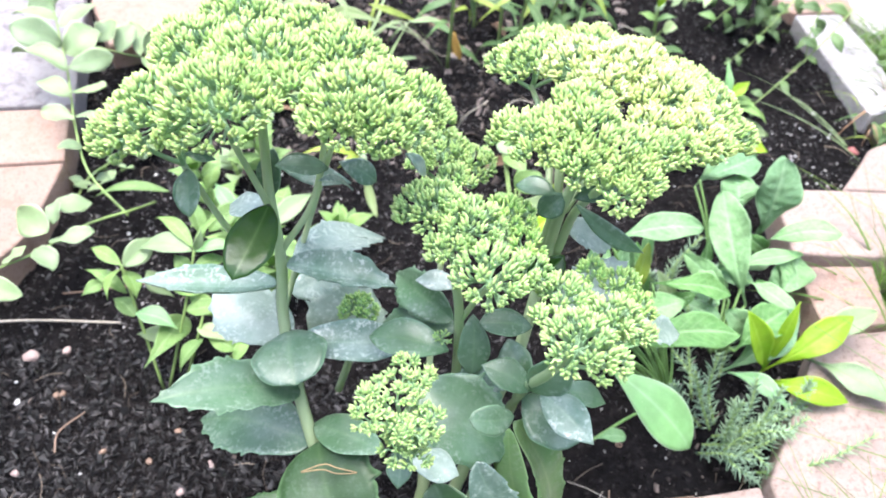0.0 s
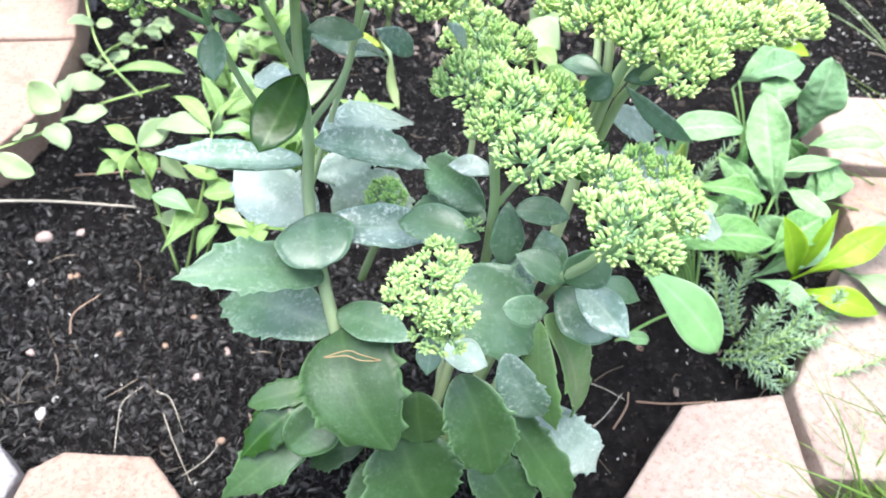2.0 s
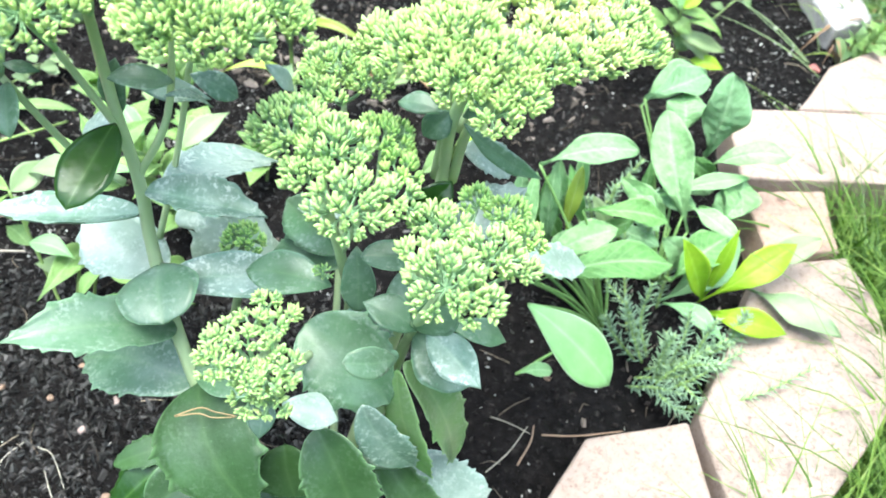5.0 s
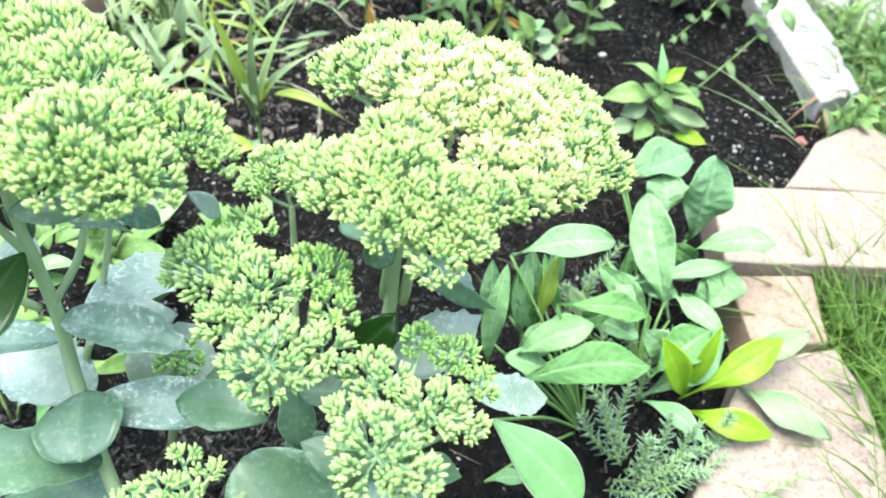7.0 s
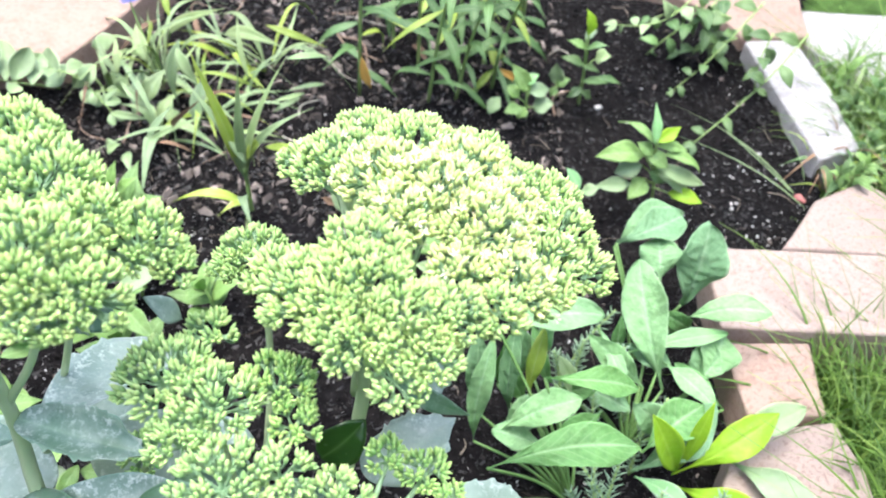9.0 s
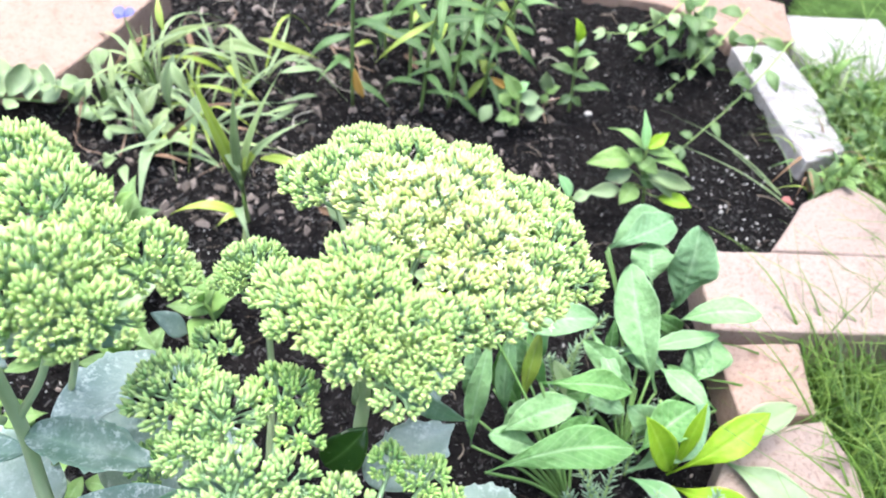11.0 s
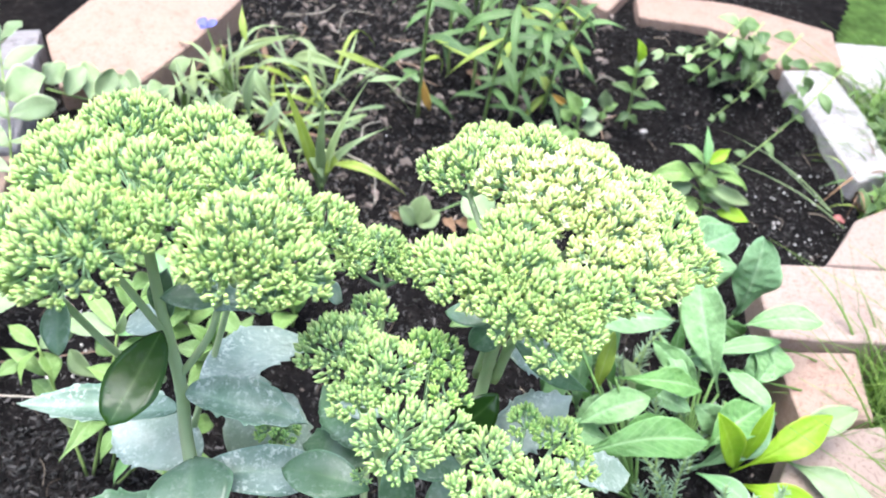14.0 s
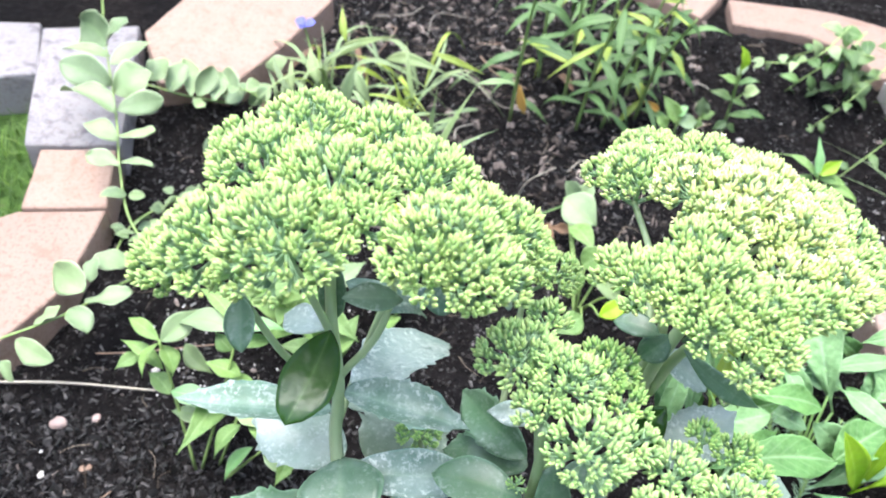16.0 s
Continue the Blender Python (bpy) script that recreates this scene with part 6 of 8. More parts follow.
leaf(creeper, (-0.378, 0.540, 0.060), (-0.356, 0.524, 0.060), 0.018, (-0.22, -0.79, 0.8), CREEPER, peak=0.55, blunt=0.8, wave=0.01, twist=-0.92, thick=0.0012, arch=-0.06, cup=0.06)
leaf(creeper, (-0.377, 0.793, 0.080), (-0.416, 0.796, 0.087), 0.023, (0.53, -0.03, 0.8), CREEPER, peak=0.55, blunt=0.8, wave=0.06, twist=0.88, thick=0.0012, arch=0.06, cup=0.14)
leaf(creeper, (-0.379, 0.800, 0.080), (-0.337, 0.795, 0.087), 0.012, (0.61, -0.12, 0.8), CREEPER, peak=0.55, blunt=0.8, wave=0.05, twist=0.4, thick=0.0012, arch=0.04, cup=0.19)
leaf(creeper, (-0.395, 0.832, 0.090), (-0.349, 0.833, 0.103), 0.033, (-0.14, 0.28, 0.8), CREEPER, peak=0.55, blunt=0.8, wave=0.02, twist=-0.32, thick=0.0012, arch=-0.04, cup=0.08)
leaf(creeper, (-0.391, 0.823, 0.090), (-0.434, 0.837, 0.097), 0.027, (0.38, -0.32, 0.8), CREEPER, peak=0.55, blunt=0.8, wave=0.02, twist=-0.74, thick=0.0012, arch=0.14, cup=0.08)
leaf(creeper, (-0.407, 0.858, 0.100), (-0.475, 0.867, 0.113), 0.040, (0.78, 0.09, 0.8), CREEPER, peak=0.55, blunt=0.8, wave=0.04, twist=-0.6, thick=0.0012, arch=0.12, cup=0.19)
leaf(creeper, (-0.409, 0.863, 0.100), (-0.356, 0.880, 0.113), 0.028, (-0.13, -0.74, 0.8), CREEPER, peak=0.55, blunt=0.8, wave=0.06, twist=-0.62, thick=0.0012, arch=-0.07, cup=0.04)
leaf(creeper, (-0.426, 0.893, 0.100), (-0.387, 0.922, 0.113), 0.045, (0.61, -0.24, 0.8), CREEPER, peak=0.55, blunt=0.8, wave=0.06, twist=0.96, thick=0.0012, arch=0.11, cup=0.16)
leaf(creeper, (-0.434, 0.908, 0.100), (-0.490, 0.901, 0.126), 0.040, (0.27, -0.66, 0.8), CREEPER, peak=0.55, blunt=0.8, wave=0.04, twist=-0.13, thick=0.0012, arch=0.09, cup=0.1)
leaf(creeper, (-0.446, 0.932, 0.110), (-0.410, 0.970, 0.123), 0.035, (-0.70, -0.83, 0.8), CREEPER, peak=0.55, blunt=0.8, wave=0.0, twist=0.58, thick=0.0012, arch=0.03, cup=0.06)
leaf(creeper, (-0.454, 0.948, 0.110), (-0.503, 0.931, 0.123), 0.024, (0.17, -0.05, 0.8), CREEPER, peak=0.55, blunt=0.8, wave=0.01, twist=-0.93, thick=0.0012, arch=0.14, cup=0.12)
leaf(creeper, (-0.468, 0.970, 0.110), (-0.512, 0.997, 0.123), 0.056, (-0.75, -0.67, 0.8), CREEPER, peak=0.55, blunt=0.8, wave=0.06, twist=0.29, thick=0.0012, arch=-0.07, cup=0.16)
leaf(creeper, (-0.474, 0.982, 0.110), (-0.462, 1.016, 0.123), 0.030, (-0.67, -0.53, 0.8), CREEPER, peak=0.55, blunt=0.8, wave=0.04, twist=-0.59, thick=0.0012, arch=-0.0, cup=0.09)
leaf(creeper, (-0.364, 0.772, 0.060), (-0.381, 0.750, 0.073), 0.017, (0.21, -0.29, 0.8), CREEPER, peak=0.55, blunt=0.8, wave=0.0, twist=-0.92, thick=0.0012, arch=0.09, cup=0.15)
leaf(creeper, (-0.362, 0.772, 0.060), (-0.339, 0.767, 0.067), 0.012, (0.09, -0.52, 0.8), CREEPER, peak=0.55, blunt=0.8, wave=0.04, twist=0.23, thick=0.0012, arch=-0.02, cup=0.18)
leaf(creeper, (-0.417, 0.954, 0.080), (-0.396, 0.980, 0.093), 0.033, (0.04, -0.68, 0.8), CREEPER, peak=0.55, blunt=0.8, wave=0.05, twist=0.79, thick=0.0012, arch=-0.05, cup=0.11)
leaf(creeper, (-0.393, 0.958, 0.060), (-0.384, 0.997, 0.080), 0.028, (0.18, -0.49, 0.8), CREEPER, peak=0.55, blunt=0.8, wave=0.03, twist=-0.48, thick=0.0012, arch=0.07, cup=0.04)
leaf(creeper, (-0.370, 0.969, 0.050), (-0.401, 1.029, 0.063), 0.026, (0.34, -0.48, 0.8), CREEPER, peak=0.55, blunt=0.8, wave=0.03, twist=-0.86, thick=0.0012, arch=0.08, cup=0.13)
leaf(creeper, (-0.363, 0.971, 0.050), (-0.350, 1.005, 0.076), 0.028, (0.55, -0.44, 0.8), CREEPER, peak=0.55, blunt=0.8, wave=0.05, twist=-0.53, thick=0.0012, arch=0.04, cup=0.21)
leaf(creeper, (-0.342, 0.973, 0.045), (-0.347, 1.017, 0.060), 0.025, (0.21, -0.18, 0.8), CREEPER, peak=0.55, blunt=0.8, wave=0.02, twist=-0.91, thick=0.0012, arch=0.04, cup=0.19)
leaf(creeper, (-0.331, 0.981, 0.040), (-0.304, 0.999, 0.060), 0.027, (-0.03, -0.37, 0.8), CREEPER, peak=0.55, blunt=0.8, wave=0.01, twist=0.55, thick=0.0012, arch=-0.07, cup=0.07)
leaf(creeper, (-0.315, 0.981, 0.040), (-0.345, 1.028, 0.060), 0.035, (-0.21, -0.80, 0.8), CREEPER, peak=0.55, blunt=0.8, wave=0.03, twist=0.6, thick=0.0012, arch=0.01, cup=0.1)
leaf(creeper, (-0.307, 0.997, 0.030), (-0.282, 1.019, 0.050), 0.023, (0.74, 0.17, 0.8), CREEPER, peak=0.55, blunt=0.8, wave=0.06, twist=0.33, thick=0.0012, arch=0.13, cup=0.19)
leaf(creeper, (-0.356, 0.970, 0.045), (-0.358, 0.950, 0.050), 0.018, (0.37, 0.08, 0.8), CREEPER, peak=0.55, blunt=0.8, wave=0.05, twist=0.0, thick=0.0012, arch=-0.02, cup=0.22)
leaf(creeper, (-0.301, 1.054, 0.050), (-0.271, 1.059, 0.063), 0.022, (0.77, -0.55, 0.8), CREEPER, peak=0.55, blunt=0.8, wave=0.05, twist=0.82, thick=0.0012, arch=-0.02, cup=0.02)
leaf(creeper, (-0.308, 0.903, 0.020), (-0.322, 0.895, 0.050), 0.028, (-0.06, -0.82, 0.8), CREEPER, peak=0.55, blunt=0.8, wave=0.0, twist=-0.36, thick=0.0012, arch=0.13, cup=0.03)
stem(creeper, [(-0.366, 0.718, 0.015), (-0.364, 0.765, 0.020), (-0.339, 0.806, 0.020), (-0.310, 0.839, 0.020)], 0.0011, 0.0008, WEED_STEM)
leaf(creeper, (-0.308, 0.826, 0.020), (-0.319, 0.844, 0.019), 0.014, (-0.59, -0.45, 0.8), CREEPER, peak=0.5, blunt=0.7, thick=0.0008)
leaf(creeper, (-0.342, 0.788, 0.020), (-0.336, 0.809, 0.018), 0.012, (-0.59, -0.31, 0.8), CREEPER, peak=0.5, blunt=0.7, thick=0.0008)
leaf(creeper, (-0.357, 0.739, 0.020), (-0.335, 0.736, 0.032), 0.009, (-0.51, -0.10, 0.8), CREEPER, peak=0.5, blunt=0.7, thick=0.0008)
leaf(creeper, (-0.355, 0.753, 0.020), (-0.371, 0.746, 0.025), 0.008, (-0.41, -0.15, 0.8), CREEPER, peak=0.5, blunt=0.7, thick=0.0008)
leaf(creeper, (-0.338, 0.792, 0.020), (-0.346, 0.795, 0.027), 0.013, (-0.39, -0.32, 0.8), CREEPER, peak=0.5, blunt=0.7, thick=0.0008)
leaf(creeper, (-0.340, 0.794, 0.020), (-0.348, 0.782, 0.033), 0.010, (0.17, -0.51, 0.8), CREEPER, peak=0.5, blunt=0.7, thick=0.0008)
leaf(creeper, (-0.341, 0.771, 0.020), (-0.353, 0.757, 0.023), 0.014, (-0.11, -0.37, 0.8), CREEPER, peak=0.5, blunt=0.7, thick=0.0008)
leaf(creeper, (-0.326, 0.785, 0.020), (-0.334, 0.781, 0.027), 0.009, (0.28, 0.19, 0.8), CREEPER, peak=0.5, blunt=0.7, thick=0.0008)
leaf(creeper, (-0.342, 0.800, 0.020), (-0.351, 0.794, 0.027), 0.010, (0.32, -0.65, 0.8), CREEPER, peak=0.5, blunt=0.7, thick=0.0008)
leaf(creeper, (-0.358, 0.744, 0.020), (-0.373, 0.743, 0.025), 0.013, (0.01, 0.23, 0.8), CREEPER, peak=0.5, blunt=0.7, thick=0.0008)
leaf(creeper, (-0.339, 0.807, 0.020), (-0.334, 0.822, 0.019), 0.011, (-0.13, -0.08, 0.8), CREEPER, peak=0.5, blunt=0.7, thick=0.0008)
leaf(creeper, (-0.348, 0.780, 0.020), (-0.351, 0.751, 0.035), 0.012, (-0.50, 0.03, 0.8), CREEPER, peak=0.5, blunt=0.7, thick=0.0008)
leaf(creeper, (-0.326, 0.812, 0.020), (-0.311, 0.812, 0.017), 0.013, (0.35, -0.29, 0.8), CREEPER, peak=0.5, blunt=0.7, thick=0.0008)
leaf(creeper, (-0.316, 0.822, 0.020), (-0.326, 0.803, 0.030), 0.014, (0.57, -0.66, 0.8), CREEPER, peak=0.5, blunt=0.7, thick=0.0008)
leaf(creeper, (-0.370, 0.747, 0.020), (-0.378, 0.749, 0.028), 0.011, (-0.27, 0.25, 0.8), CREEPER, peak=0.5, blunt=0.7, thick=0.0008)
leaf(creeper, (-0.341, 0.822, 0.020), (-0.352, 0.828, 0.023), 0.013, (-0.18, 0.23, 0.8), CREEPER, peak=0.5, blunt=0.7, thick=0.0008)
leaf(creeper, (-0.331, 0.820, 0.020), (-0.332, 0.790, 0.035), 0.008, (-0.44, 0.04, 0.8), CREEPER, peak=0.5, blunt=0.7, thick=0.0008)
leaf(creeper, (-0.325, 0.812, 0.020), (-0.326, 0.829, 0.022), 0.011, (-0.16, 0.14, 0.8), CREEPER, peak=0.5, blunt=0.7, thick=0.0008)
leaf(creeper, (-0.347, 0.753, 0.020), (-0.327, 0.755, 0.031), 0.008, (-0.49, -0.14, 0.8), CREEPER, peak=0.5, blunt=0.7, thick=0.0008)
leaf(creeper, (-0.312, 0.824, 0.020), (-0.302, 0.831, 0.019), 0.010, (-0.29, -0.39, 0.8), CREEPER, peak=0.5, blunt=0.7, thick=0.0008)
leaf(creeper, (-0.368, 0.757, 0.020), (-0.385, 0.753, 0.024), 0.012, (0.13, 0.23, 0.8), CREEPER, peak=0.5, blunt=0.7, thick=0.0008)
leaf(creeper, (-0.323, 0.819, 0.020), (-0.313, 0.826, 0.023), 0.013, (-0.20, 0.19, 0.8), CREEPER, peak=0.5, blunt=0.7, thick=0.0008)
leaf(creeper, (-0.329, 0.834, 0.020), (-0.307, 0.829, 0.022), 0.011, (-0.28, -0.58, 0.8), CREEPER, peak=0.5, blunt=0.7, thick=0.0008)
leaf(creeper, (-0.346, 0.778, 0.020), (-0.327, 0.749, 0.034), 0.010, (0.55, -0.64, 0.8), CREEPER, peak=0.5, blunt=0.7, thick=0.0008)
leaf(creeper, (-0.331, 0.778, 0.020), (-0.313, 0.777, 0.030), 0.014, (0.28, 0.25, 0.8), CREEPER, peak=0.5, blunt=0.7, thick=0.0008)
leaf(creeper, (-0.314, 0.832, 0.020), (-0.295, 0.805, 0.032), 0.012, (-0.26, -0.58, 0.8), CREEPER, peak=0.5, blunt=0.7, thick=0.0008)

# ---- plants at the back of the bed ----
shoot = thing("tall_grass_shoot", (-0.052, 0.854, 0.0), "single upright grass plant with long bright green blades", "plant")
stem(shoot, [(-0.052, 0.854, -0.004), (-0.050, 0.850, 0.040), (-0.044, 0.834, 0.085)], 0.0028, 0.0018, WEED_STEM)
leaf(shoot, (-0.046, 0.839, 0.065), (-0.085, 0.844, 0.225), 0.013, (0.3, -0.5, 0.8), STRAPY, arch=0.05, name="leaf_blade", cup=0.2, peak=0.35, blunt=0.15, thick=0.0006, nv=4)
leaf(shoot, (-0.046, 0.838, 0.060), (0.005, 0.857, 0.215), 0.012, (-0.4, -0.5, 0.8), PALE, arch=0.08, name="leaf_blade", cup=0.2, peak=0.35, blunt=0.15, thick=0.0006, nv=4)
leaf(shoot, (-0.045, 0.836, 0.075), (-0.034, 0.832, 0.220), 0.010, (0.1, -0.6, 0.8), PALE, arch=0.03, name="leaf_blade", cup=0.2, peak=0.35, blunt=0.15, thick=0.0006, nv=4)
leaf(shoot, (0.003, 0.858, 0.210), (0.040, 0.895, 0.190), 0.007, (-0.2, -0.6, 0.7), PALE, arch=0.08, name="leaf_blade", cup=0.2, peak=0.35, blunt=0.15, thick=0.0006, nv=4)
leaf(shoot, (-0.040, 0.826, 0.100), (-0.081, 0.860, 0.150), 0.011, (0.3, -0.5, 0.8), PALE, arch=0.04, name="leaf_blade", cup=0.2, peak=0.35, blunt=0.15, thick=0.0006, nv=4)
leaf(shoot, (-0.040, 0.831, 0.100), (-0.015, 0.850, 0.130), 0.010, (-0.3, -0.5, 0.8), STRAPY, arch=0.15, name="leaf_blade", cup=0.2, peak=0.35, blunt=0.15, thick=0.0006, nv=4)
leaf(shoot, (-0.053, 0.853, 0.010), (-0.133, 0.836, 0.020), 0.012, (0, -0.25, 1), STRAPY, arch=0.28, name="leaf_blade", cup=0.2, peak=0.35, blunt=0.15, thick=0.0006, nv=4)
leaf(shoot, (-0.054, 0.854, 0.012), (-0.029, 0.796, 0.020), 0.011, (0, -0.25, 1), PALE, arch=0.5, name="leaf_blade", cup=0.2, peak=0.35, blunt=0.15, thick=0.0006, nv=4)
leaf(shoot, (-0.053, 0.852, 0.010), (-0.079, 0.822, 0.020), 0.009, (0, -0.25, 1), STRAPY, arch=0.3, name="leaf_blade", cup=0.2, peak=0.35, blunt=0.15, thick=0.0006, nv=4)
leaf(shoot, (-0.057, 0.941, 0.020), (0.039, 0.914, 0.010), 0.011, (-0.2, -0.5, 0.8), STRAPY, arch=0.3, name="leaf_blade", cup=0.2, peak=0.35, blunt=0.15, thick=0.0006, nv=4)
leaf(shoot, (-0.045, 0.836, 0.070), (0.018, 0.848, 0.165), 0.011, (-0.3, -0.5, 0.8), PALE, arch=0.12, name="leaf_blade", cup=0.2, peak=0.35, blunt=0.15, thick=0.0006, nv=4, droop=0.4)
leaf(shoot, (-0.045, 0.838, 0.060), (-0.098, 0.850, 0.185), 0.010, (0.3, -0.5, 0.8), PALE, arch=0.1, name="leaf_blade", cup=0.2, peak=0.35, blunt=0.15, thick=0.0006, nv=4, droop=0.3)
round_weed = thing("round_leaved_weed", (0.058, 0.873, 0.000), "low weed with pale round leaves between the flower heads", "plant")
leaf(round_weed, (0.057, 0.866, 0.010), (0.067, 0.874, 0.050), 0.028, (0.1, -0.5, 0.8), PALE, peak=0.55, blunt=0.8, thick=0.0006)
leaf(round_weed, (0.058, 0.866, 0.010), (0.039, 0.860, 0.040), 0.020, (0.1, -0.5, 0.8), PALE, peak=0.55, blunt=0.8, thick=0.0006)
leaf(round_weed, (0.060, 0.865, 0.010), (0.087, 0.868, 0.030), 0.023, (0.1, -0.5, 0.8), PALE, peak=0.55, blunt=0.8, thick=0.0006)
leaf(round_weed, (0.129, 0.920, 0.020), (0.112, 0.917, 0.050), 0.022, (0.1, -0.5, 0.8), PALE, peak=0.55, blunt=0.8, thick=0.0006)
leaf(round_weed, (0.131, 0.918, 0.020), (0.146, 0.929, 0.040), 0.021, (0.1, -0.5, 0.8), PALE, peak=0.55, blunt=0.8, thick=0.0006)
stem(round_weed, [(0.058, 0.873, -0.004), (0.058, 0.873, 0.008), (0.129, 0.920, 0.020)], 0.0016, 0.001, STALK)
dead_leaf = thing("withered_leaf", (0.104, 0.877, 0.012), "curled brown withered leaf lying on the soil", "leaf")
leaf(dead_leaf, (0.104, 0.877, 0.012), (0.133, 0.861, 0.020), 0.013, (0.2, -0.5, 0.8), BROWN, name="blade", wave=0.15, cup=0.3, thick=0.0005)
dead_leaf = thing("withered_leaf", (0.090, 0.880, 0.012), "curled brown withered leaf lying on the soil", "leaf")
leaf(dead_leaf, (0.090, 0.880, 0.012), (0.108, 0.849, 0.020), 0.012, (0.2, -0.5, 0.8), BROWN, name="blade", wave=0.15, cup=0.3, thick=0.0005)
dead_leaf = thing("withered_leaf", (0.042, 0.872, 0.008), "curled brown withered leaf lying on the soil", "leaf")
leaf(dead_leaf, (0.042, 0.872, 0.008), (0.025, 0.870, 0.020), 0.009, (0.2, -0.5, 0.8), BROWN, name="blade", wave=0.15, cup=0.3, thick=0.0005)
dead_leaf = thing("withered_leaf", (0.087, 1.192, 0.012), "curled brown withered leaf lying on the soil", "leaf")
leaf(dead_leaf, (0.087, 1.192, 0.012), (0.111, 1.143, 0.020), 0.013, (0.2, -0.5, 0.8), BROWN, name="blade", wave=0.15, cup=0.3, thick=0.0005)
dead_leaf = thing("withered_leaf", (0.175, 1.107, 0.004), "curled tan withered strap leaf arching over the soil", "leaf")
leaf(dead_leaf, (0.175, 1.107, 0.004), (0.202, 1.133, 0.030), 0.010, (0.2, -0.6, 0.7), STRAPY, name="blade", arch=0.2, cup=0.3, thick=0.0005)
leaf(dead_leaf, (0.202, 1.133, 0.030), (0.233, 1.140, 0.008), 0.010, (0.2, -0.6, 0.7), ORANGE, name="blade", arch=0.2, cup=0.3, thick=0.0005)
tuft = thing("folded_leaf_tuft", (-0.16, 0.99, 0.0), "tuft of long pale folded strap leaves", "plant")
leaf(tuft, (-0.158, 0.994, 0.120), (-0.169, 0.979, 0.040), 0.015, (0, -0.6, 0.7), PALE, arch=0.1, name="leaf_blade", cup=0.2, peak=0.35, blunt=0.15, thick=0.0006, nv=4)
leaf(tuft, (-0.156, 0.977, 0.120), (-0.134, 0.967, 0.080), 0.014, (0, -0.6, 0.7), PALE, arch=0.1, name="leaf_blade", cup=0.2, peak=0.35, blunt=0.15, thick=0.0006, nv=4)
leaf(tuft, (-0.131, 0.979, 0.080), (-0.137, 0.946, 0.020), 0.018, (0, -0.6, 0.7), PALE, arch=0.1, name="leaf_blade", cup=0.2, peak=0.35, blunt=0.15, thick=0.0006, nv=4)
leaf(tuft, (-0.080, 1.069, 0.100), (-0.008, 1.080, 0.070), 0.009, (0, -0.6, 0.7), STRAPY, arch=0.1, name="leaf_blade", cup=0.2, peak=0.35, blunt=0.15, thick=0.0006, nv=4)
leaf(tuft, (-0.149, 1.114, 0.050), (-0.052, 1.053, 0.080), 0.018, (0, -0.6, 0.7), STRAP, arch=0.1, name="leaf_blade", cup=0.2, peak=0.35, blunt=0.15, thick=0.0006, nv=4)
leaf(tuft, (-0.218, 1.100, 0.050), (-0.125, 1.065, 0.120), 0.015, (0, -0.6, 0.7), STRAP, arch=0.1, name="leaf_blade", cup=0.2, peak=0.35, blunt=0.15, thick=0.0006, nv=4)
leaf(tuft, (-0.199, 0.938, 0.010), (-0.172, 0.975, 0.040), 0.009, (0, -0.6, 0.7), PALE, arch=0.1, name="leaf_blade", cup=0.2, peak=0.35, blunt=0.15, thick=0.0006, nv=4)
leaf(tuft, (-0.198, 0.933, 0.010), (-0.122, 0.951, 0.050), 0.008, (0, -0.6, 0.7), PALE, arch=0.1, name="leaf_blade", cup=0.2, peak=0.35, blunt=0.15, thick=0.0006, nv=4)
leaf(tuft, (-0.253, 0.969, 0.020), (-0.197, 0.967, 0.020), 0.010, (0, -0.6, 0.7), PALE, arch=0.1, name="leaf_blade", cup=0.2, peak=0.35, blunt=0.15, thick=0.0006, nv=4)
leaf(tuft, (-0.273, 0.976, 0.020), (-0.246, 0.994, 0.040), 0.009, (0, -0.6, 0.7), PALE, arch=0.1, name="leaf_blade", cup=0.2, peak=0.35, blunt=0.15, thick=0.0006, nv=4)
leaf(tuft, (-0.205, 0.976, 0.030), (-0.246, 0.998, 0.050), 0.012, (0, -0.6, 0.7), PALE, arch=0.1, name="leaf_blade", cup=0.2, peak=0.35, blunt=0.15, thick=0.0006, nv=4)
leaf(tuft, (-0.218, 0.987, 0.020), (-0.223, 1.017, 0.060), 0.027, (0, -0.6, 0.7), PALE, arch=0.1, name="leaf_blade", cup=0.2, peak=0.35, blunt=0.15, thick=0.0006, nv=4)
leaf(tuft, (-0.212, 0.986, 0.030), (-0.192, 1.017, 0.060), 0.022, (0, -0.6, 0.7), STRAP, arch=0.1, name="leaf_blade", cup=0.2, peak=0.35, blunt=0.15, thick=0.0006, nv=4)
leaf(tuft, (-0.219, 1.024, 0.060), (-0.239, 1.059, 0.090), 0.018, (0, -0.6, 0.7), STRAP, arch=0.1, name="leaf_blade", cup=0.2, peak=0.35, blunt=0.15, thick=0.0006, nv=4)
leaf(tuft, (-0.250, 1.008, 0.050), (-0.260, 1.045, 0.080), 0.009, (0, -0.6, 0.7), STRAP, arch=0.1, name="leaf_blade", cup=0.2, peak=0.35, blunt=0.15, thick=0.0006, nv=4)
leaf(tuft, (-0.253, 1.008, 0.050), (-0.285, 1.047, 0.080), 0.008, (0, -0.6, 0.7), STRAP, arch=0.1, name="leaf_blade", cup=0.2, peak=0.35, blunt=0.15, thick=0.0006, nv=4)
leaf(tuft, (-0.183, 1.035, 0.120), (-0.195, 1.069, 0.150), 0.009, (0, -0.6, 0.7), STRAPY, arch=0.1, name="leaf_blade", cup=0.2, peak=0.35, blunt=0.15, thick=0.0006, nv=4)
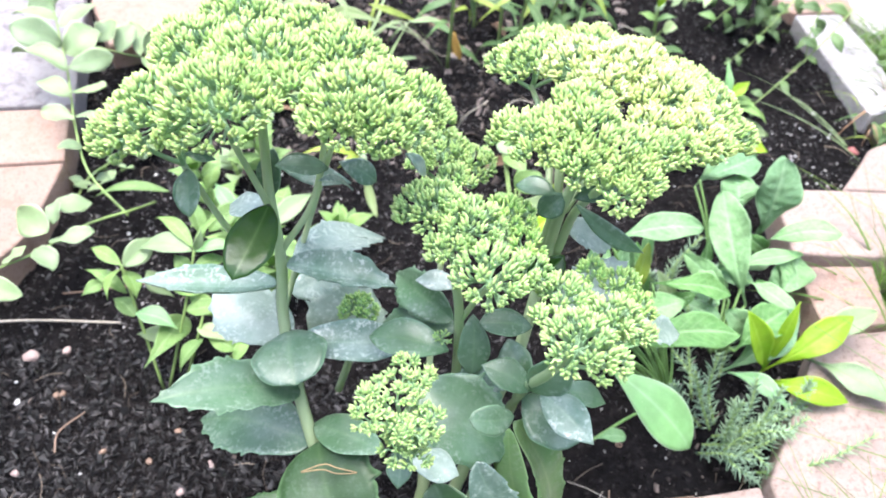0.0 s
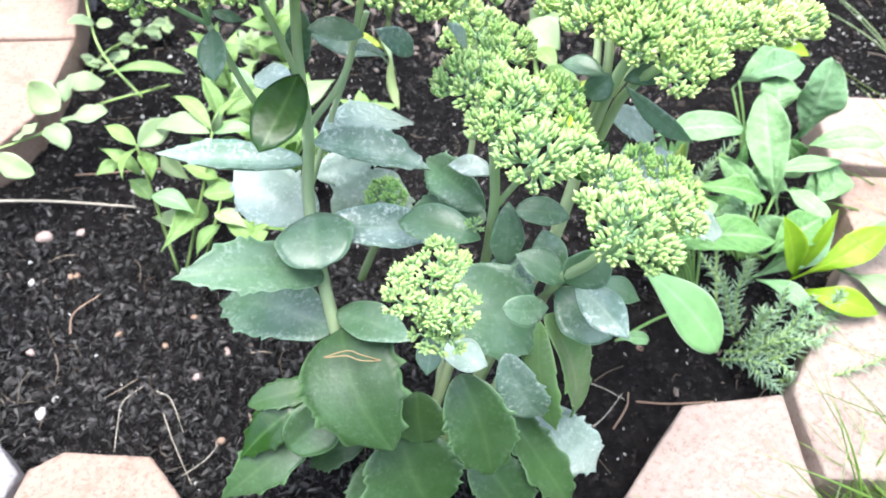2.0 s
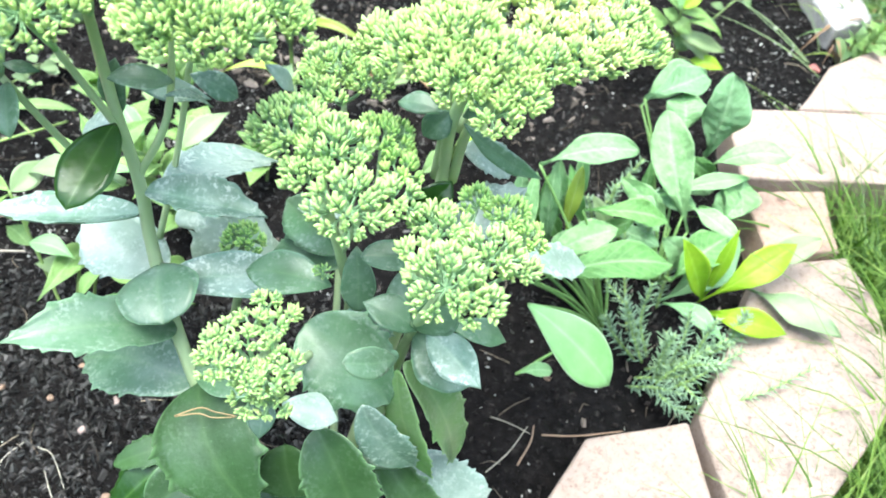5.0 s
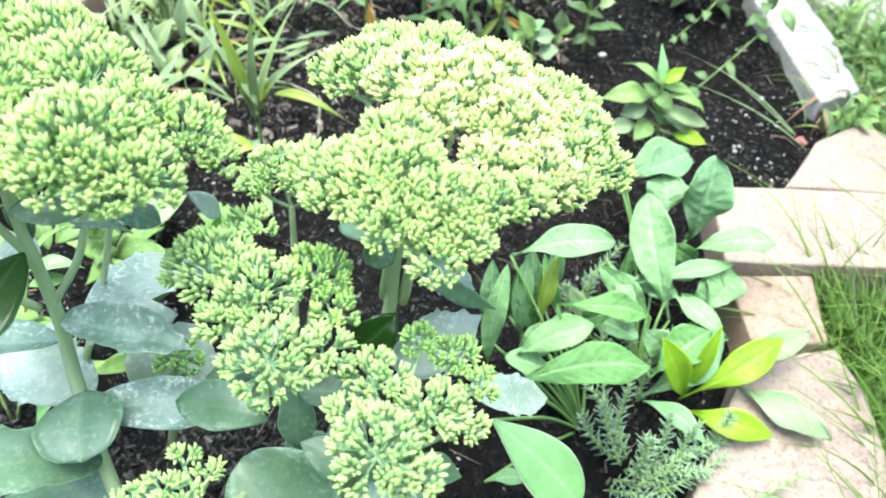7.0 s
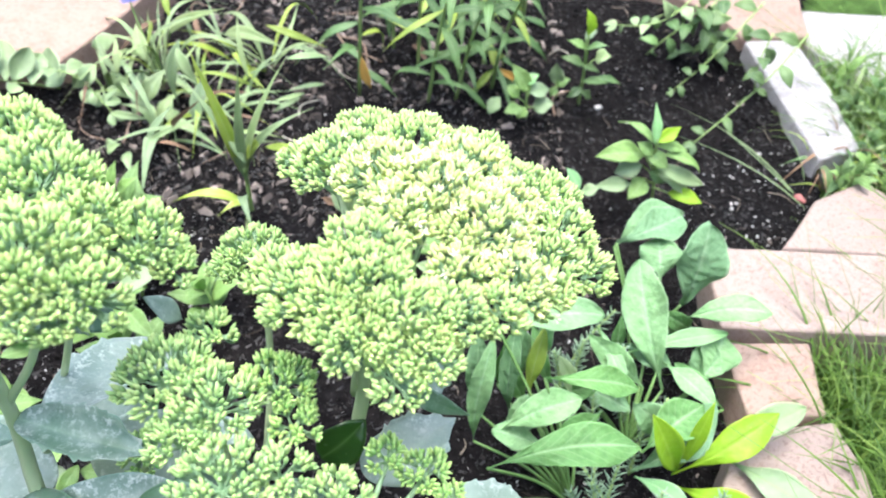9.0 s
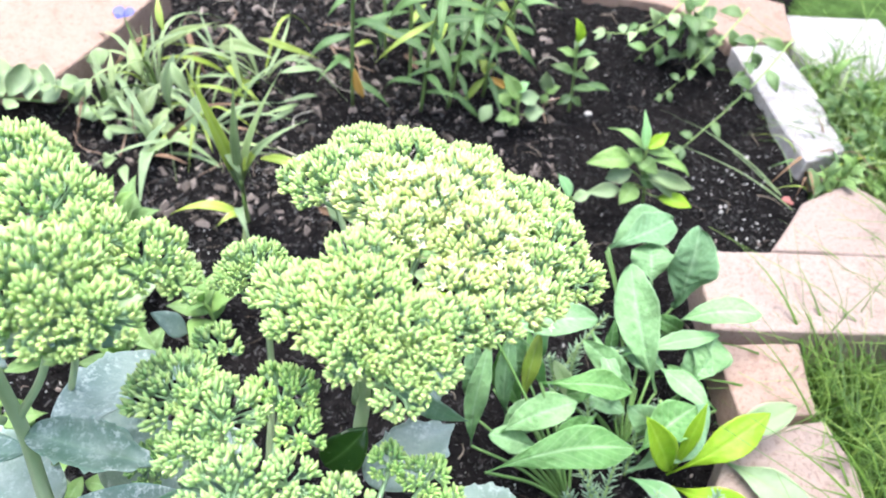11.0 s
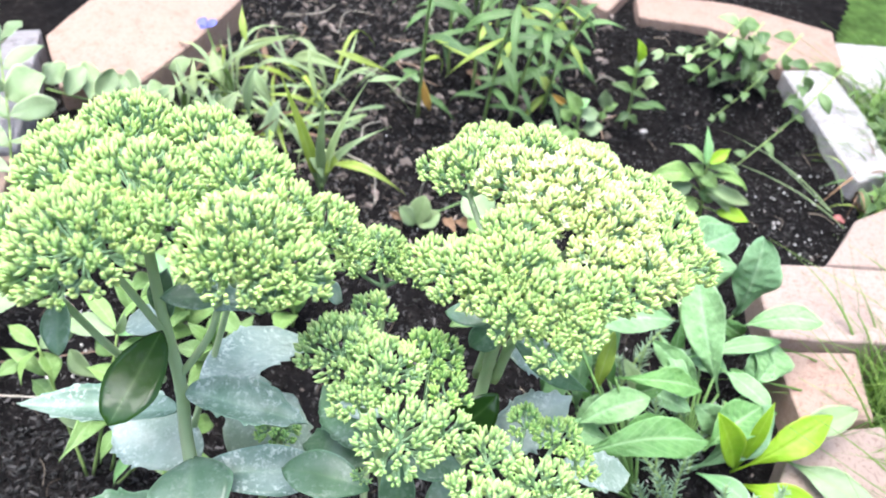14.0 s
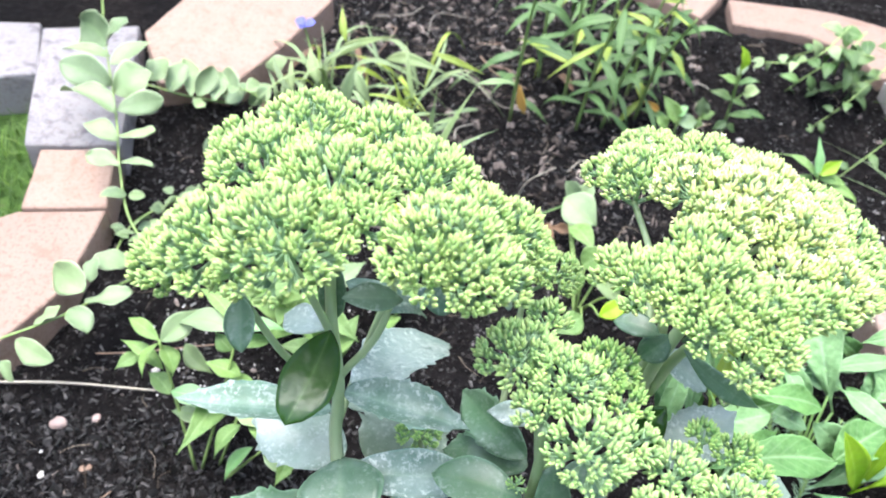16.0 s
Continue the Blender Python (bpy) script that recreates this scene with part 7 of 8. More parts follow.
leaf(tuft, (-0.091, 1.014, 0.060), (-0.111, 1.062, 0.120), 0.007, (0, -0.6, 0.7), STRAP, arch=0.1, name="leaf_blade", cup=0.2, peak=0.35, blunt=0.15, thick=0.0006, nv=4)
leaf(tuft, (-0.033, 1.049, 0.020), (-0.072, 1.006, 0.030), 0.006, (0, -0.6, 0.7), PALE, arch=0.1, name="leaf_blade", cup=0.2, peak=0.35, blunt=0.15, thick=0.0006, nv=4)
leaf(tuft, (-0.012, 1.071, 0.020), (-0.057, 1.032, 0.030), 0.006, (0, -0.6, 0.7), PALE, arch=0.1, name="leaf_blade", cup=0.2, peak=0.35, blunt=0.15, thick=0.0006, nv=4)
leaf(tuft, (-0.215, 0.915, 0.010), (-0.197, 0.879, 0.010), 0.013, (0, -0.6, 0.7), PALE, arch=0.1, name="leaf_blade", cup=0.2, peak=0.35, blunt=0.15, thick=0.0006, nv=4)
leaf(tuft, (-0.234, 0.910, 0.020), (-0.214, 0.907, 0.030), 0.018, (0, -0.6, 0.7), PALE, arch=0.1, name="leaf_blade", cup=0.2, peak=0.35, blunt=0.15, thick=0.0006, nv=4)


# strap-leaved clump with a blue flower
clump = strap_clump((-0.215, 1.05, 0.0), "pale green strap-leaved clump with a blue flower", 17, 0.16, 0.0065, [STRAP, STRAP, PALE, PALE, PALE, STRAPY], 0.18, 5)
for k in range(3):
    w = 0.4 + k * 2.1
    c = np.array((-0.251, 1.081, 0.104))
    leaf(clump, c, c + 0.016 * unit((math.cos(w), math.sin(w), 0.4)), 0.014, (0, -0.3, 1), BLUE, "petal", "blue petal", blunt=0.9, nu=6, nv=4)
stem(clump, [(-0.215, 1.05, 0.0), (-0.235, 1.065, 0.06), (-0.251, 1.081, 0.104)], 0.0018, 0.0012, WEED_STEM)
strap_clump((-0.145, 1.01, 0.0), "pale strap-leaved tuft with folded leaves", 10, 0.11, 0.008, [PALE, PALE, STRAPY], 0.12, 6)
strap_clump((-0.28, 1.03, 0.0), "small tuft of narrow green leaves", 7, 0.09, 0.010, [PALE, PALE, STRAP], 0.09, 7)
strap_clump((-0.19, 0.96, 0.0), "low tuft of pale folded leaves", 6, 0.07, 0.012, [PALE, PALE, STRAP], 0.11, 8)
strap_clump((-0.10, 1.12, 0.0), "pale strap-leaved tuft with arching leaves", 8, 0.13, 0.009, [STRAP, PALE, STRAPY], 0.14, 9)

strap_clump((0.660, 1.041, 0.000), "untidy tuft of half-dry grass at the end of the grey block", 16, 0.10, 0.005, [BROWN, STRAP, WILLOWY, STRAPY], 0.09, 12, "grass_tuft")
strap_clump((0.714, 1.126, 0.000), "untidy tuft of green grass beside the grey block", 18, 0.11, 0.0045, [STRAP, WILLOWY, PALE], 0.11, 13, "grass_tuft")
strap_clump((0.620, 0.995, 0.000), "small half-dry grass tuft between the blocks", 9, 0.06, 0.004, [BROWN, WILLOWY, STRAPY], 0.07, 14, "grass_tuft")

strap_clump((0.631, 1.055, 0.0), "untidy tuft of half-dry grass at the end of the grey block", 14, 0.10, 0.0050, [BROWN, STRAP, WILLOWY], 0.10, 1855, "grass_tuft")
strap_clump((0.679, 1.161, 0.0), "dense dark green grass tuft beside the grey block", 16, 0.11, 0.0060, [WILLOWY, STRAP], 0.10, 1805, "grass_tuft")
strap_clump((0.604, 1.017, 0.0), "brown withered grass stalks between the blocks", 10, 0.08, 0.0030, [BROWN, BROWN, STRAPY], 0.10, 1860, "grass_tuft")
strap_clump((0.650, 1.025, 0.0), "dense dark green grass tuft beside the grey block", 14, 0.10, 0.0060, [WILLOWY, STRAP], 0.10, 1920, "grass_tuft")
strap_clump((0.691, 1.244, 0.0), "dense dark green grass tuft beside the grey block", 14, 0.10, 0.0060, [WILLOWY, PALE], 0.10, 1735, "grass_tuft")

# limp pale blades tangled over the soil
rnd = random.Random(77)
tangle = thing("limp_leaf_tangle", (-0.17, 1.0, 0.0), "tangle of limp pale strap leaves over the soil", "plant")
for n in range(46):
    x, y, w, ln = rnd.uniform(-0.30, -0.06), rnd.uniform(0.92, 1.16), rnd.random() * 6.28, rnd.uniform(0.05, 0.13)
    z = rnd.uniform(0.0, 0.05)
    leaf(tangle, (x, y, soil_height(x, y) + 0.002 + z * 0.6), (x + ln * math.cos(w), y + ln * math.sin(w), z + rnd.uniform(-0.01, 0.04) + 0.012), rnd.uniform(0.003, 0.008), (rnd.uniform(-0.6, 0.6), -0.4, 0.8), (PALE, STRAP, PALE, STRAPY, BROWN)[n % 5], "leaf_blade", arch=rnd.uniform(-0.1, 0.4), twist=rnd.uniform(-2.2, 2.2), droop=rnd.uniform(0, 1.0), cup=0.25, peak=0.4, blunt=0.2, thick=0.0005, nu=12, nv=4)

# narrow-leaved stems
for n, (x, y, h, lx, ly) in enumerate(((0.03, 1.085, 0.34, 0.03, -0.09), (0.12, 1.085, 0.30, 0.05, -0.06), (0.155, 1.10, 0.24, 0.06, -0.04), (0.10, 1.14, 0.34, 0.0, -0.05), (0.185, 1.17, 0.28, 0.04, -0.03), (0.06, 1.19, 0.30, -0.01, -0.02), (0.145, 1.22, 0.30, 0.02, -0.06), (0.20, 1.13, 0.20, 0.03, -0.07), (0.235, 1.26, 0.26, -0.01, -0.06), (0.12, 1.30, 0.26, 0.02, -0.04))):
    t = thing("narrow_leaved_weed", (x, y, 0.0), "upright dull green weed with narrow drooping willow-like leaves", "plant", "narrow-leaved weeds at the back")
    way = random.Random(220 + n)
    line = [(x, y, -0.005), (x + lx * 0.3, y + ly * 0.3, h * 0.5), (x + lx, y + ly, h)]
    stem(t, line, 0.0024, 0.0013, WEED_STEM)
    path = spline(line, 24)
    for i in range(15):
        p = path[int((0.12 + 0.86 * (i + way.random() * 0.8) / 15.5) * (len(path) - 1))]
        w = i * 2.39996 + way.uniform(-0.5, 0.5)
        ln = 0.085 * way.uniform(0.55, 1.2) * (1 - 0.3 * i / 15)
        o = np.array((math.cos(w), math.sin(w), 0.0))
        tip = p + ln * unit(o + (0, 0, way.uniform(-0.75, 0.45)))
        leaf(t, p, tip, way.uniform(0.007, 0.013), np.array((0, -0.4, 1)) - o * 0.3, STRAPY if way.random() < 0.13 else WILLOWY, peak=0.38, blunt=0.2, droop=way.uniform(0.2, 0.9), arch=way.uniform(0.03, 0.14), twist=way.uniform(-0.7, 0.7), thick=0.0006, nu=9, nv=4)
leaf(thing("withered_leaf", (0.042, 1.06, 0.05), "orange withered leaf hanging on a weed stem", "leaf"), (0.038, 1.062, 0.075), (0.050, 1.055, 0.035), 0.012, (0, -0.9, 0.4), ORANGE, "blade", nu=8, nv=4)

# seedlings and trailing vines
for n, (x, y, h, ln, wd, mat) in enumerate(((-0.13, 0.72, 0.04, 0.045, 0.022, MINT), (-0.05, 0.70, 0.045, 0.05, 0.024, MINT), (-0.20, 0.80, 0.03, 0.04, 0.02, PALE), (-0.10, 0.62, 0.06, 0.055, 0.026, MINT))):
    t = thing("seedling", (x, y, 0.0), "small green seedling with oval leaves in the soil", "plant", "seedlings in the bed")
    leafy_stem(t, [(x, y, -0.005), (x + 0.004, y, h * 0.6), (x - 0.003, y + 0.004, h)], 3 if h < 0.07 else 5, ln, wd, mat, 40 + n, start=0.25)
leaf(thing("withered_leaf", (0.205, 1.06, 0.012), "curled pale withered leaf on the soil", "leaf"), (0.200, 1.06, 0.012), (0.212, 1.075, 0.03), 0.018, (0, -0.5, 0.8), PALE, "blade", nu=8, nv=4)
bushy = thing("leafy_weed", (0.403, 0.938, 0.000), "bushy light green weed with pointed leaves and a bright tip", "plant", "leafy weeds in the bed")
stem(bushy, [(0.403, 0.938, -0.005), (0.391, 0.927, 0.060), (0.377, 0.914, 0.120)], 0.0022, 0.0013, WEED_STEM)
leaf(bushy, (0.377, 0.912, 0.115), (0.371, 0.937, 0.150), 0.012, (0.20, -0.40, 0.8), FRESH, peak=0.46, blunt=0.35, thick=0.0006, arch=0.05, droop=0.09, wave=0.05, twist=-0.47)
stem(bushy, [(0.381, 0.917, 0.092), (0.377, 0.912, 0.115)], 0.0010, 0.0008, WEED_STEM, "leaf_stalk")
leaf(bushy, (0.377, 0.912, 0.115), (0.338, 0.940, 0.120), 0.012, (0.27, -0.31, 0.8), MINT, peak=0.39, blunt=0.35, thick=0.0006, arch=0.13, droop=0.13, wave=0.05, twist=-0.50)
stem(bushy, [(0.381, 0.917, 0.092), (0.377, 0.912, 0.115)], 0.0010, 0.0008, WEED_STEM, "leaf_stalk")
leaf(bushy, (0.380, 0.916, 0.115), (0.401, 0.928, 0.130), 0.015, (0.03, -0.47, 0.8), YELLOW, peak=0.46, blunt=0.35, thick=0.0006, arch=0.03, droop=0.10, wave=0.05, twist=-0.41)
stem(bushy, [(0.381, 0.917, 0.092), (0.380, 0.916, 0.115)], 0.0010, 0.0008, WEED_STEM, "leaf_stalk")
leaf(bushy, (0.381, 0.917, 0.110), (0.418, 0.927, 0.100), 0.012, (-0.24, -0.56, 0.8), MINT, peak=0.44, blunt=0.35, thick=0.0006, arch=0.05, droop=0.17, wave=0.05, twist=0.18)
stem(bushy, [(0.382, 0.918, 0.088), (0.381, 0.917, 0.110)], 0.0010, 0.0008, WEED_STEM, "leaf_stalk")
leaf(bushy, (0.372, 0.923, 0.090), (0.318, 0.911, 0.090), 0.025, (0.07, -0.34, 0.8), MINT, peak=0.41, blunt=0.55, thick=0.0006, arch=0.14, droop=0.02, wave=0.05, twist=0.35)
stem(bushy, [(0.385, 0.922, 0.072), (0.372, 0.923, 0.090)], 0.0010, 0.0008, WEED_STEM, "leaf_stalk")
leaf(bushy, (0.371, 0.918, 0.080), (0.343, 0.911, 0.070), 0.022, (0.27, -0.53, 0.8), PALE, peak=0.46, blunt=0.55, thick=0.0006, arch=0.09, droop=0.20, wave=0.05, twist=-0.10)
stem(bushy, [(0.387, 0.924, 0.064), (0.371, 0.918, 0.080)], 0.0010, 0.0008, WEED_STEM, "leaf_stalk")
leaf(bushy, (0.382, 0.916, 0.085), (0.447, 0.921, 0.060), 0.018, (0.12, -0.48, 0.8), PALE, peak=0.46, blunt=0.55, thick=0.0006, arch=0.07, droop=0.16, wave=0.05, twist=-0.34)
stem(bushy, [(0.386, 0.923, 0.068), (0.382, 0.916, 0.085)], 0.0010, 0.0008, WEED_STEM, "leaf_stalk")
leaf(bushy, (0.378, 0.919, 0.060), (0.362, 0.894, 0.050), 0.022, (0.22, -0.24, 0.8), MINT, peak=0.38, blunt=0.55, thick=0.0006, arch=0.08, droop=0.12, wave=0.05, twist=-0.33)
stem(bushy, [(0.391, 0.927, 0.048), (0.378, 0.919, 0.060)], 0.0010, 0.0008, WEED_STEM, "leaf_stalk")
leaf(bushy, (0.392, 0.918, 0.070), (0.430, 0.914, 0.050), 0.018, (-0.12, -0.31, 0.8), PALE, peak=0.47, blunt=0.55, thick=0.0006, arch=0.11, droop=0.13, wave=0.05, twist=-0.48)
stem(bushy, [(0.389, 0.925, 0.056), (0.392, 0.918, 0.070)], 0.0010, 0.0008, WEED_STEM, "leaf_stalk")
leaf(bushy, (0.407, 0.911, 0.050), (0.444, 0.901, 0.050), 0.017, (-0.27, -0.46, 0.8), YELLOW, peak=0.49, blunt=0.55, thick=0.0006, arch=0.07, droop=0.17, wave=0.05, twist=0.05)
stem(bushy, [(0.393, 0.929, 0.040), (0.407, 0.911, 0.050)], 0.0010, 0.0008, WEED_STEM, "leaf_stalk")
leaf(bushy, (0.370, 0.919, 0.100), (0.397, 0.907, 0.090), 0.018, (0.01, -0.54, 0.8), MINT, peak=0.49, blunt=0.55, thick=0.0006, arch=0.08, droop=0.28, wave=0.05, twist=-0.34)
stem(bushy, [(0.384, 0.920, 0.080), (0.370, 0.919, 0.100)], 0.0010, 0.0008, WEED_STEM, "leaf_stalk")
leaf(bushy, (0.362, 0.908, 0.060), (0.325, 0.898, 0.060), 0.018, (0.30, -0.57, 0.8), PALE, peak=0.47, blunt=0.55, thick=0.0006, arch=0.09, droop=0.17, wave=0.05, twist=0.23)
stem(bushy, [(0.391, 0.927, 0.048), (0.362, 0.908, 0.060)], 0.0010, 0.0008, WEED_STEM, "leaf_stalk")
leaf(bushy, (0.389, 0.916, 0.100), (0.437, 0.919, 0.080), 0.014, (0.11, -0.28, 0.8), MINT, peak=0.46, blunt=0.35, thick=0.0006, arch=0.13, droop=0.18, wave=0.05, twist=0.18)
stem(bushy, [(0.384, 0.920, 0.080), (0.389, 0.916, 0.100)], 0.0010, 0.0008, WEED_STEM, "leaf_stalk")
leaf(bushy, (0.377, 0.912, 0.100), (0.359, 0.919, 0.110), 0.014, (-0.28, -0.36, 0.8), MINT, peak=0.48, blunt=0.35, thick=0.0006, arch=0.12, droop=0.01, wave=0.05, twist=0.01)
stem(bushy, [(0.384, 0.920, 0.080), (0.377, 0.912, 0.100)], 0.0010, 0.0008, WEED_STEM, "leaf_stalk")
leaf(bushy, (0.382, 0.921, 0.070), (0.404, 0.919, 0.060), 0.017, (-0.24, -0.49, 0.8), WILLOWY, peak=0.44, blunt=0.55, thick=0.0006, arch=0.08, droop=0.26, wave=0.05, twist=-0.25)
stem(bushy, [(0.389, 0.925, 0.056), (0.382, 0.921, 0.070)], 0.0010, 0.0008, WEED_STEM, "leaf_stalk")
bushy = thing("leafy_weed", (0.317, 0.927, 0.000), "small bright green weed with pointed leaves", "plant", "leafy weeds in the bed")
stem(bushy, [(0.317, 0.927, -0.005), (0.313, 0.914, 0.025), (0.308, 0.898, 0.050)], 0.0022, 0.0013, WEED_STEM)
leaf(bushy, (0.308, 0.898, 0.050), (0.290, 0.912, 0.070), 0.015, (0.04, -0.23, 0.8), FRESH, peak=0.49, blunt=0.35, thick=0.0006, arch=0.03, droop=0.16, wave=0.05, twist=-0.49)
stem(bushy, [(0.309, 0.901, 0.040), (0.308, 0.898, 0.050)], 0.0010, 0.0008, WEED_STEM, "leaf_stalk")
leaf(bushy, (0.310, 0.895, 0.050), (0.329, 0.897, 0.060), 0.014, (-0.14, -0.52, 0.8), PALE, peak=0.48, blunt=0.35, thick=0.0006, arch=0.06, droop=0.28, wave=0.05, twist=0.10)
stem(bushy, [(0.309, 0.901, 0.040), (0.310, 0.895, 0.050)], 0.0010, 0.0008, WEED_STEM, "leaf_stalk")
leaf(bushy, (0.310, 0.903, 0.040), (0.299, 0.894, 0.040), 0.012, (-0.09, -0.54, 0.8), MINT, peak=0.39, blunt=0.35, thick=0.0006, arch=0.06, droop=0.09, wave=0.05, twist=-0.06)
stem(bushy, [(0.311, 0.906, 0.032), (0.310, 0.903, 0.040)], 0.0010, 0.0008, WEED_STEM, "leaf_stalk")
bushy = thing("leafy_weed", (0.318, 1.119, -0.000), "upright thin green weed with narrow leaves", "plant", "leafy weeds in the bed")
stem(bushy, [(0.318, 1.119, -0.005), (0.314, 1.109, 0.060), (0.308, 1.097, 0.120)], 0.0022, 0.0013, WEED_STEM)
leaf(bushy, (0.308, 1.095, 0.120), (0.302, 1.102, 0.150), 0.017, (0.28, -0.35, 0.8), YELLOW, peak=0.38, blunt=0.55, thick=0.0006, arch=0.08, droop=0.30, wave=0.05, twist=-0.15)
stem(bushy, [(0.309, 1.099, 0.096), (0.308, 1.095, 0.120)], 0.0010, 0.0008, WEED_STEM, "leaf_stalk")
leaf(bushy, (0.309, 1.097, 0.100), (0.285, 1.096, 0.110), 0.011, (-0.13, -0.48, 0.8), MINT, peak=0.46, blunt=0.35, thick=0.0006, arch=0.06, droop=0.23, wave=0.05, twist=-0.18)
stem(bushy, [(0.310, 1.103, 0.080), (0.309, 1.097, 0.100)], 0.0010, 0.0008, WEED_STEM, "leaf_stalk")
leaf(bushy, (0.309, 1.095, 0.100), (0.334, 1.093, 0.110), 0.010, (-0.02, -0.25, 0.8), WILLOWY, peak=0.42, blunt=0.35, thick=0.0006, arch=0.10, droop=0.14, wave=0.05, twist=0.09)
stem(bushy, [(0.310, 1.103, 0.080), (0.309, 1.095, 0.100)], 0.0010, 0.0008, WEED_STEM, "leaf_stalk")
leaf(bushy, (0.313, 1.102, 0.070), (0.281, 1.104, 0.080), 0.014, (0.13, -0.22, 0.8), VINE, peak=0.46, blunt=0.35, thick=0.0006, arch=0.08, droop=0.12, wave=0.05, twist=0.35)
stem(bushy, [(0.313, 1.107, 0.056), (0.313, 1.102, 0.070)], 0.0010, 0.0008, WEED_STEM, "leaf_stalk")
leaf(bushy, (0.324, 1.107, 0.080), (0.341, 1.100, 0.090), 0.020, (-0.29, -0.53, 0.8), PALE, peak=0.39, blunt=0.55, thick=0.0006, arch=0.11, droop=0.05, wave=0.05, twist=0.29)
stem(bushy, [(0.312, 1.106, 0.064), (0.324, 1.107, 0.080)], 0.0010, 0.0008, WEED_STEM, "leaf_stalk")
leaf(bushy, (0.313, 1.098, 0.050), (0.346, 1.102, 0.050), 0.011, (-0.20, -0.36, 0.8), MINT, peak=0.41, blunt=0.35, thick=0.0006, arch=0.10, droop=0.28, wave=0.05, twist=-0.08)
stem(bushy, [(0.314, 1.111, 0.040), (0.313, 1.098, 0.050)], 0.0010, 0.0008, WEED_STEM, "leaf_stalk")
leaf(bushy, (0.314, 1.099, 0.040), (0.296, 1.089, 0.030), 0.012, (0.18, -0.53, 0.8), VINE, peak=0.41, blunt=0.35, thick=0.0006, arch=0.12, droop=0.18, wave=0.05, twist=0.11)
stem(bushy, [(0.315, 1.112, 0.032), (0.314, 1.099, 0.040)], 0.0010, 0.0008, WEED_STEM, "leaf_stalk")
leaf(bushy, (0.311, 1.100, 0.070), (0.334, 1.108, 0.060), 0.011, (0.18, -0.25, 0.8), VINE, peak=0.43, blunt=0.35, thick=0.0006, arch=0.07, droop=0.11, wave=0.05, twist=0.12)
stem(bushy, [(0.313, 1.107, 0.056), (0.311, 1.100, 0.070)], 0.0010, 0.0008, WEED_STEM, "leaf_stalk")
leaf(bushy, (0.327, 1.108, 0.050), (0.365, 1.115, 0.040), 0.009, (-0.06, -0.49, 0.8), WILLOWY, peak=0.43, blunt=0.35, thick=0.0006, arch=0.12, droop=0.01, wave=0.05, twist=-0.39)
stem(bushy, [(0.314, 1.111, 0.040), (0.327, 1.108, 0.050)], 0.0010, 0.0008, WEED_STEM, "leaf_stalk")
leaf(bushy, (0.306, 1.100, 0.110), (0.319, 1.110, 0.120), 0.011, (-0.17, -0.32, 0.8), PALE, peak=0.38, blunt=0.35, thick=0.0006, arch=0.06, droop=0.29, wave=0.05, twist=-0.16)
stem(bushy, [(0.310, 1.101, 0.088), (0.306, 1.100, 0.110)], 0.0010, 0.0008, WEED_STEM, "leaf_stalk")
leaf(bushy, (0.314, 1.104, 0.030), (0.330, 1.104, 0.020), 0.012, (-0.25, -0.26, 0.8), VINE, peak=0.48, blunt=0.35, thick=0.0006, arch=0.12, droop=0.07, wave=0.05, twist=-0.35)
stem(bushy, [(0.316, 1.114, 0.024), (0.314, 1.104, 0.030)], 0.0010, 0.0008, WEED_STEM, "leaf_stalk")
bushy = thing("leafy_weed", (0.288, 1.129, 0.000), "small round-leaved pale green weed", "plant", "leafy weeds in the bed")
stem(bushy, [(0.288, 1.129, -0.005), (0.286, 1.125, 0.015), (0.284, 1.119, 0.030)], 0.0022, 0.0013, WEED_STEM)
leaf(bushy, (0.286, 1.114, 0.030), (0.279, 1.116, 0.060), 0.020, (-0.28, -0.57, 0.8), PALE, peak=0.48, blunt=0.55, thick=0.0006, arch=0.03, droop=0.10, wave=0.05, twist=0.09)
stem(bushy, [(0.284, 1.120, 0.024), (0.286, 1.114, 0.030)], 0.0010, 0.0008, WEED_STEM, "leaf_stalk")
leaf(bushy, (0.283, 1.111, 0.030), (0.300, 1.115, 0.040), 0.014, (-0.01, -0.52, 0.8), MINT, peak=0.45, blunt=0.35, thick=0.0006, arch=0.13, droop=0.08, wave=0.05, twist=0.33)
stem(bushy, [(0.284, 1.120, 0.024), (0.283, 1.111, 0.030)], 0.0010, 0.0008, WEED_STEM, "leaf_stalk")
leaf(bushy, (0.282, 1.108, 0.030), (0.277, 1.101, 0.020), 0.012, (0.29, -0.48, 0.8), MINT, peak=0.41, blunt=0.35, thick=0.0006, arch=0.06, droop=0.17, wave=0.05, twist=-0.09)
stem(bushy, [(0.284, 1.120, 0.024), (0.282, 1.108, 0.030)], 0.0010, 0.0008, WEED_STEM, "leaf_stalk")
bushy = thing("leafy_weed", (0.249, 1.076, -0.000), "low pale green weed with broad leaves", "plant", "leafy weeds in the bed")
stem(bushy, [(0.249, 1.076, -0.005), (0.246, 1.067, 0.030), (0.243, 1.056, 0.060)], 0.0022, 0.0013, WEED_STEM)
leaf(bushy, (0.246, 1.063, 0.050), (0.222, 1.077, 0.080), 0.020, (-0.20, -0.34, 0.8), MINT, peak=0.39, blunt=0.55, thick=0.0006, arch=0.14, droop=0.17, wave=0.05, twist=0.49)
stem(bushy, [(0.244, 1.061, 0.040), (0.246, 1.063, 0.050)], 0.0010, 0.0008, WEED_STEM, "leaf_stalk")
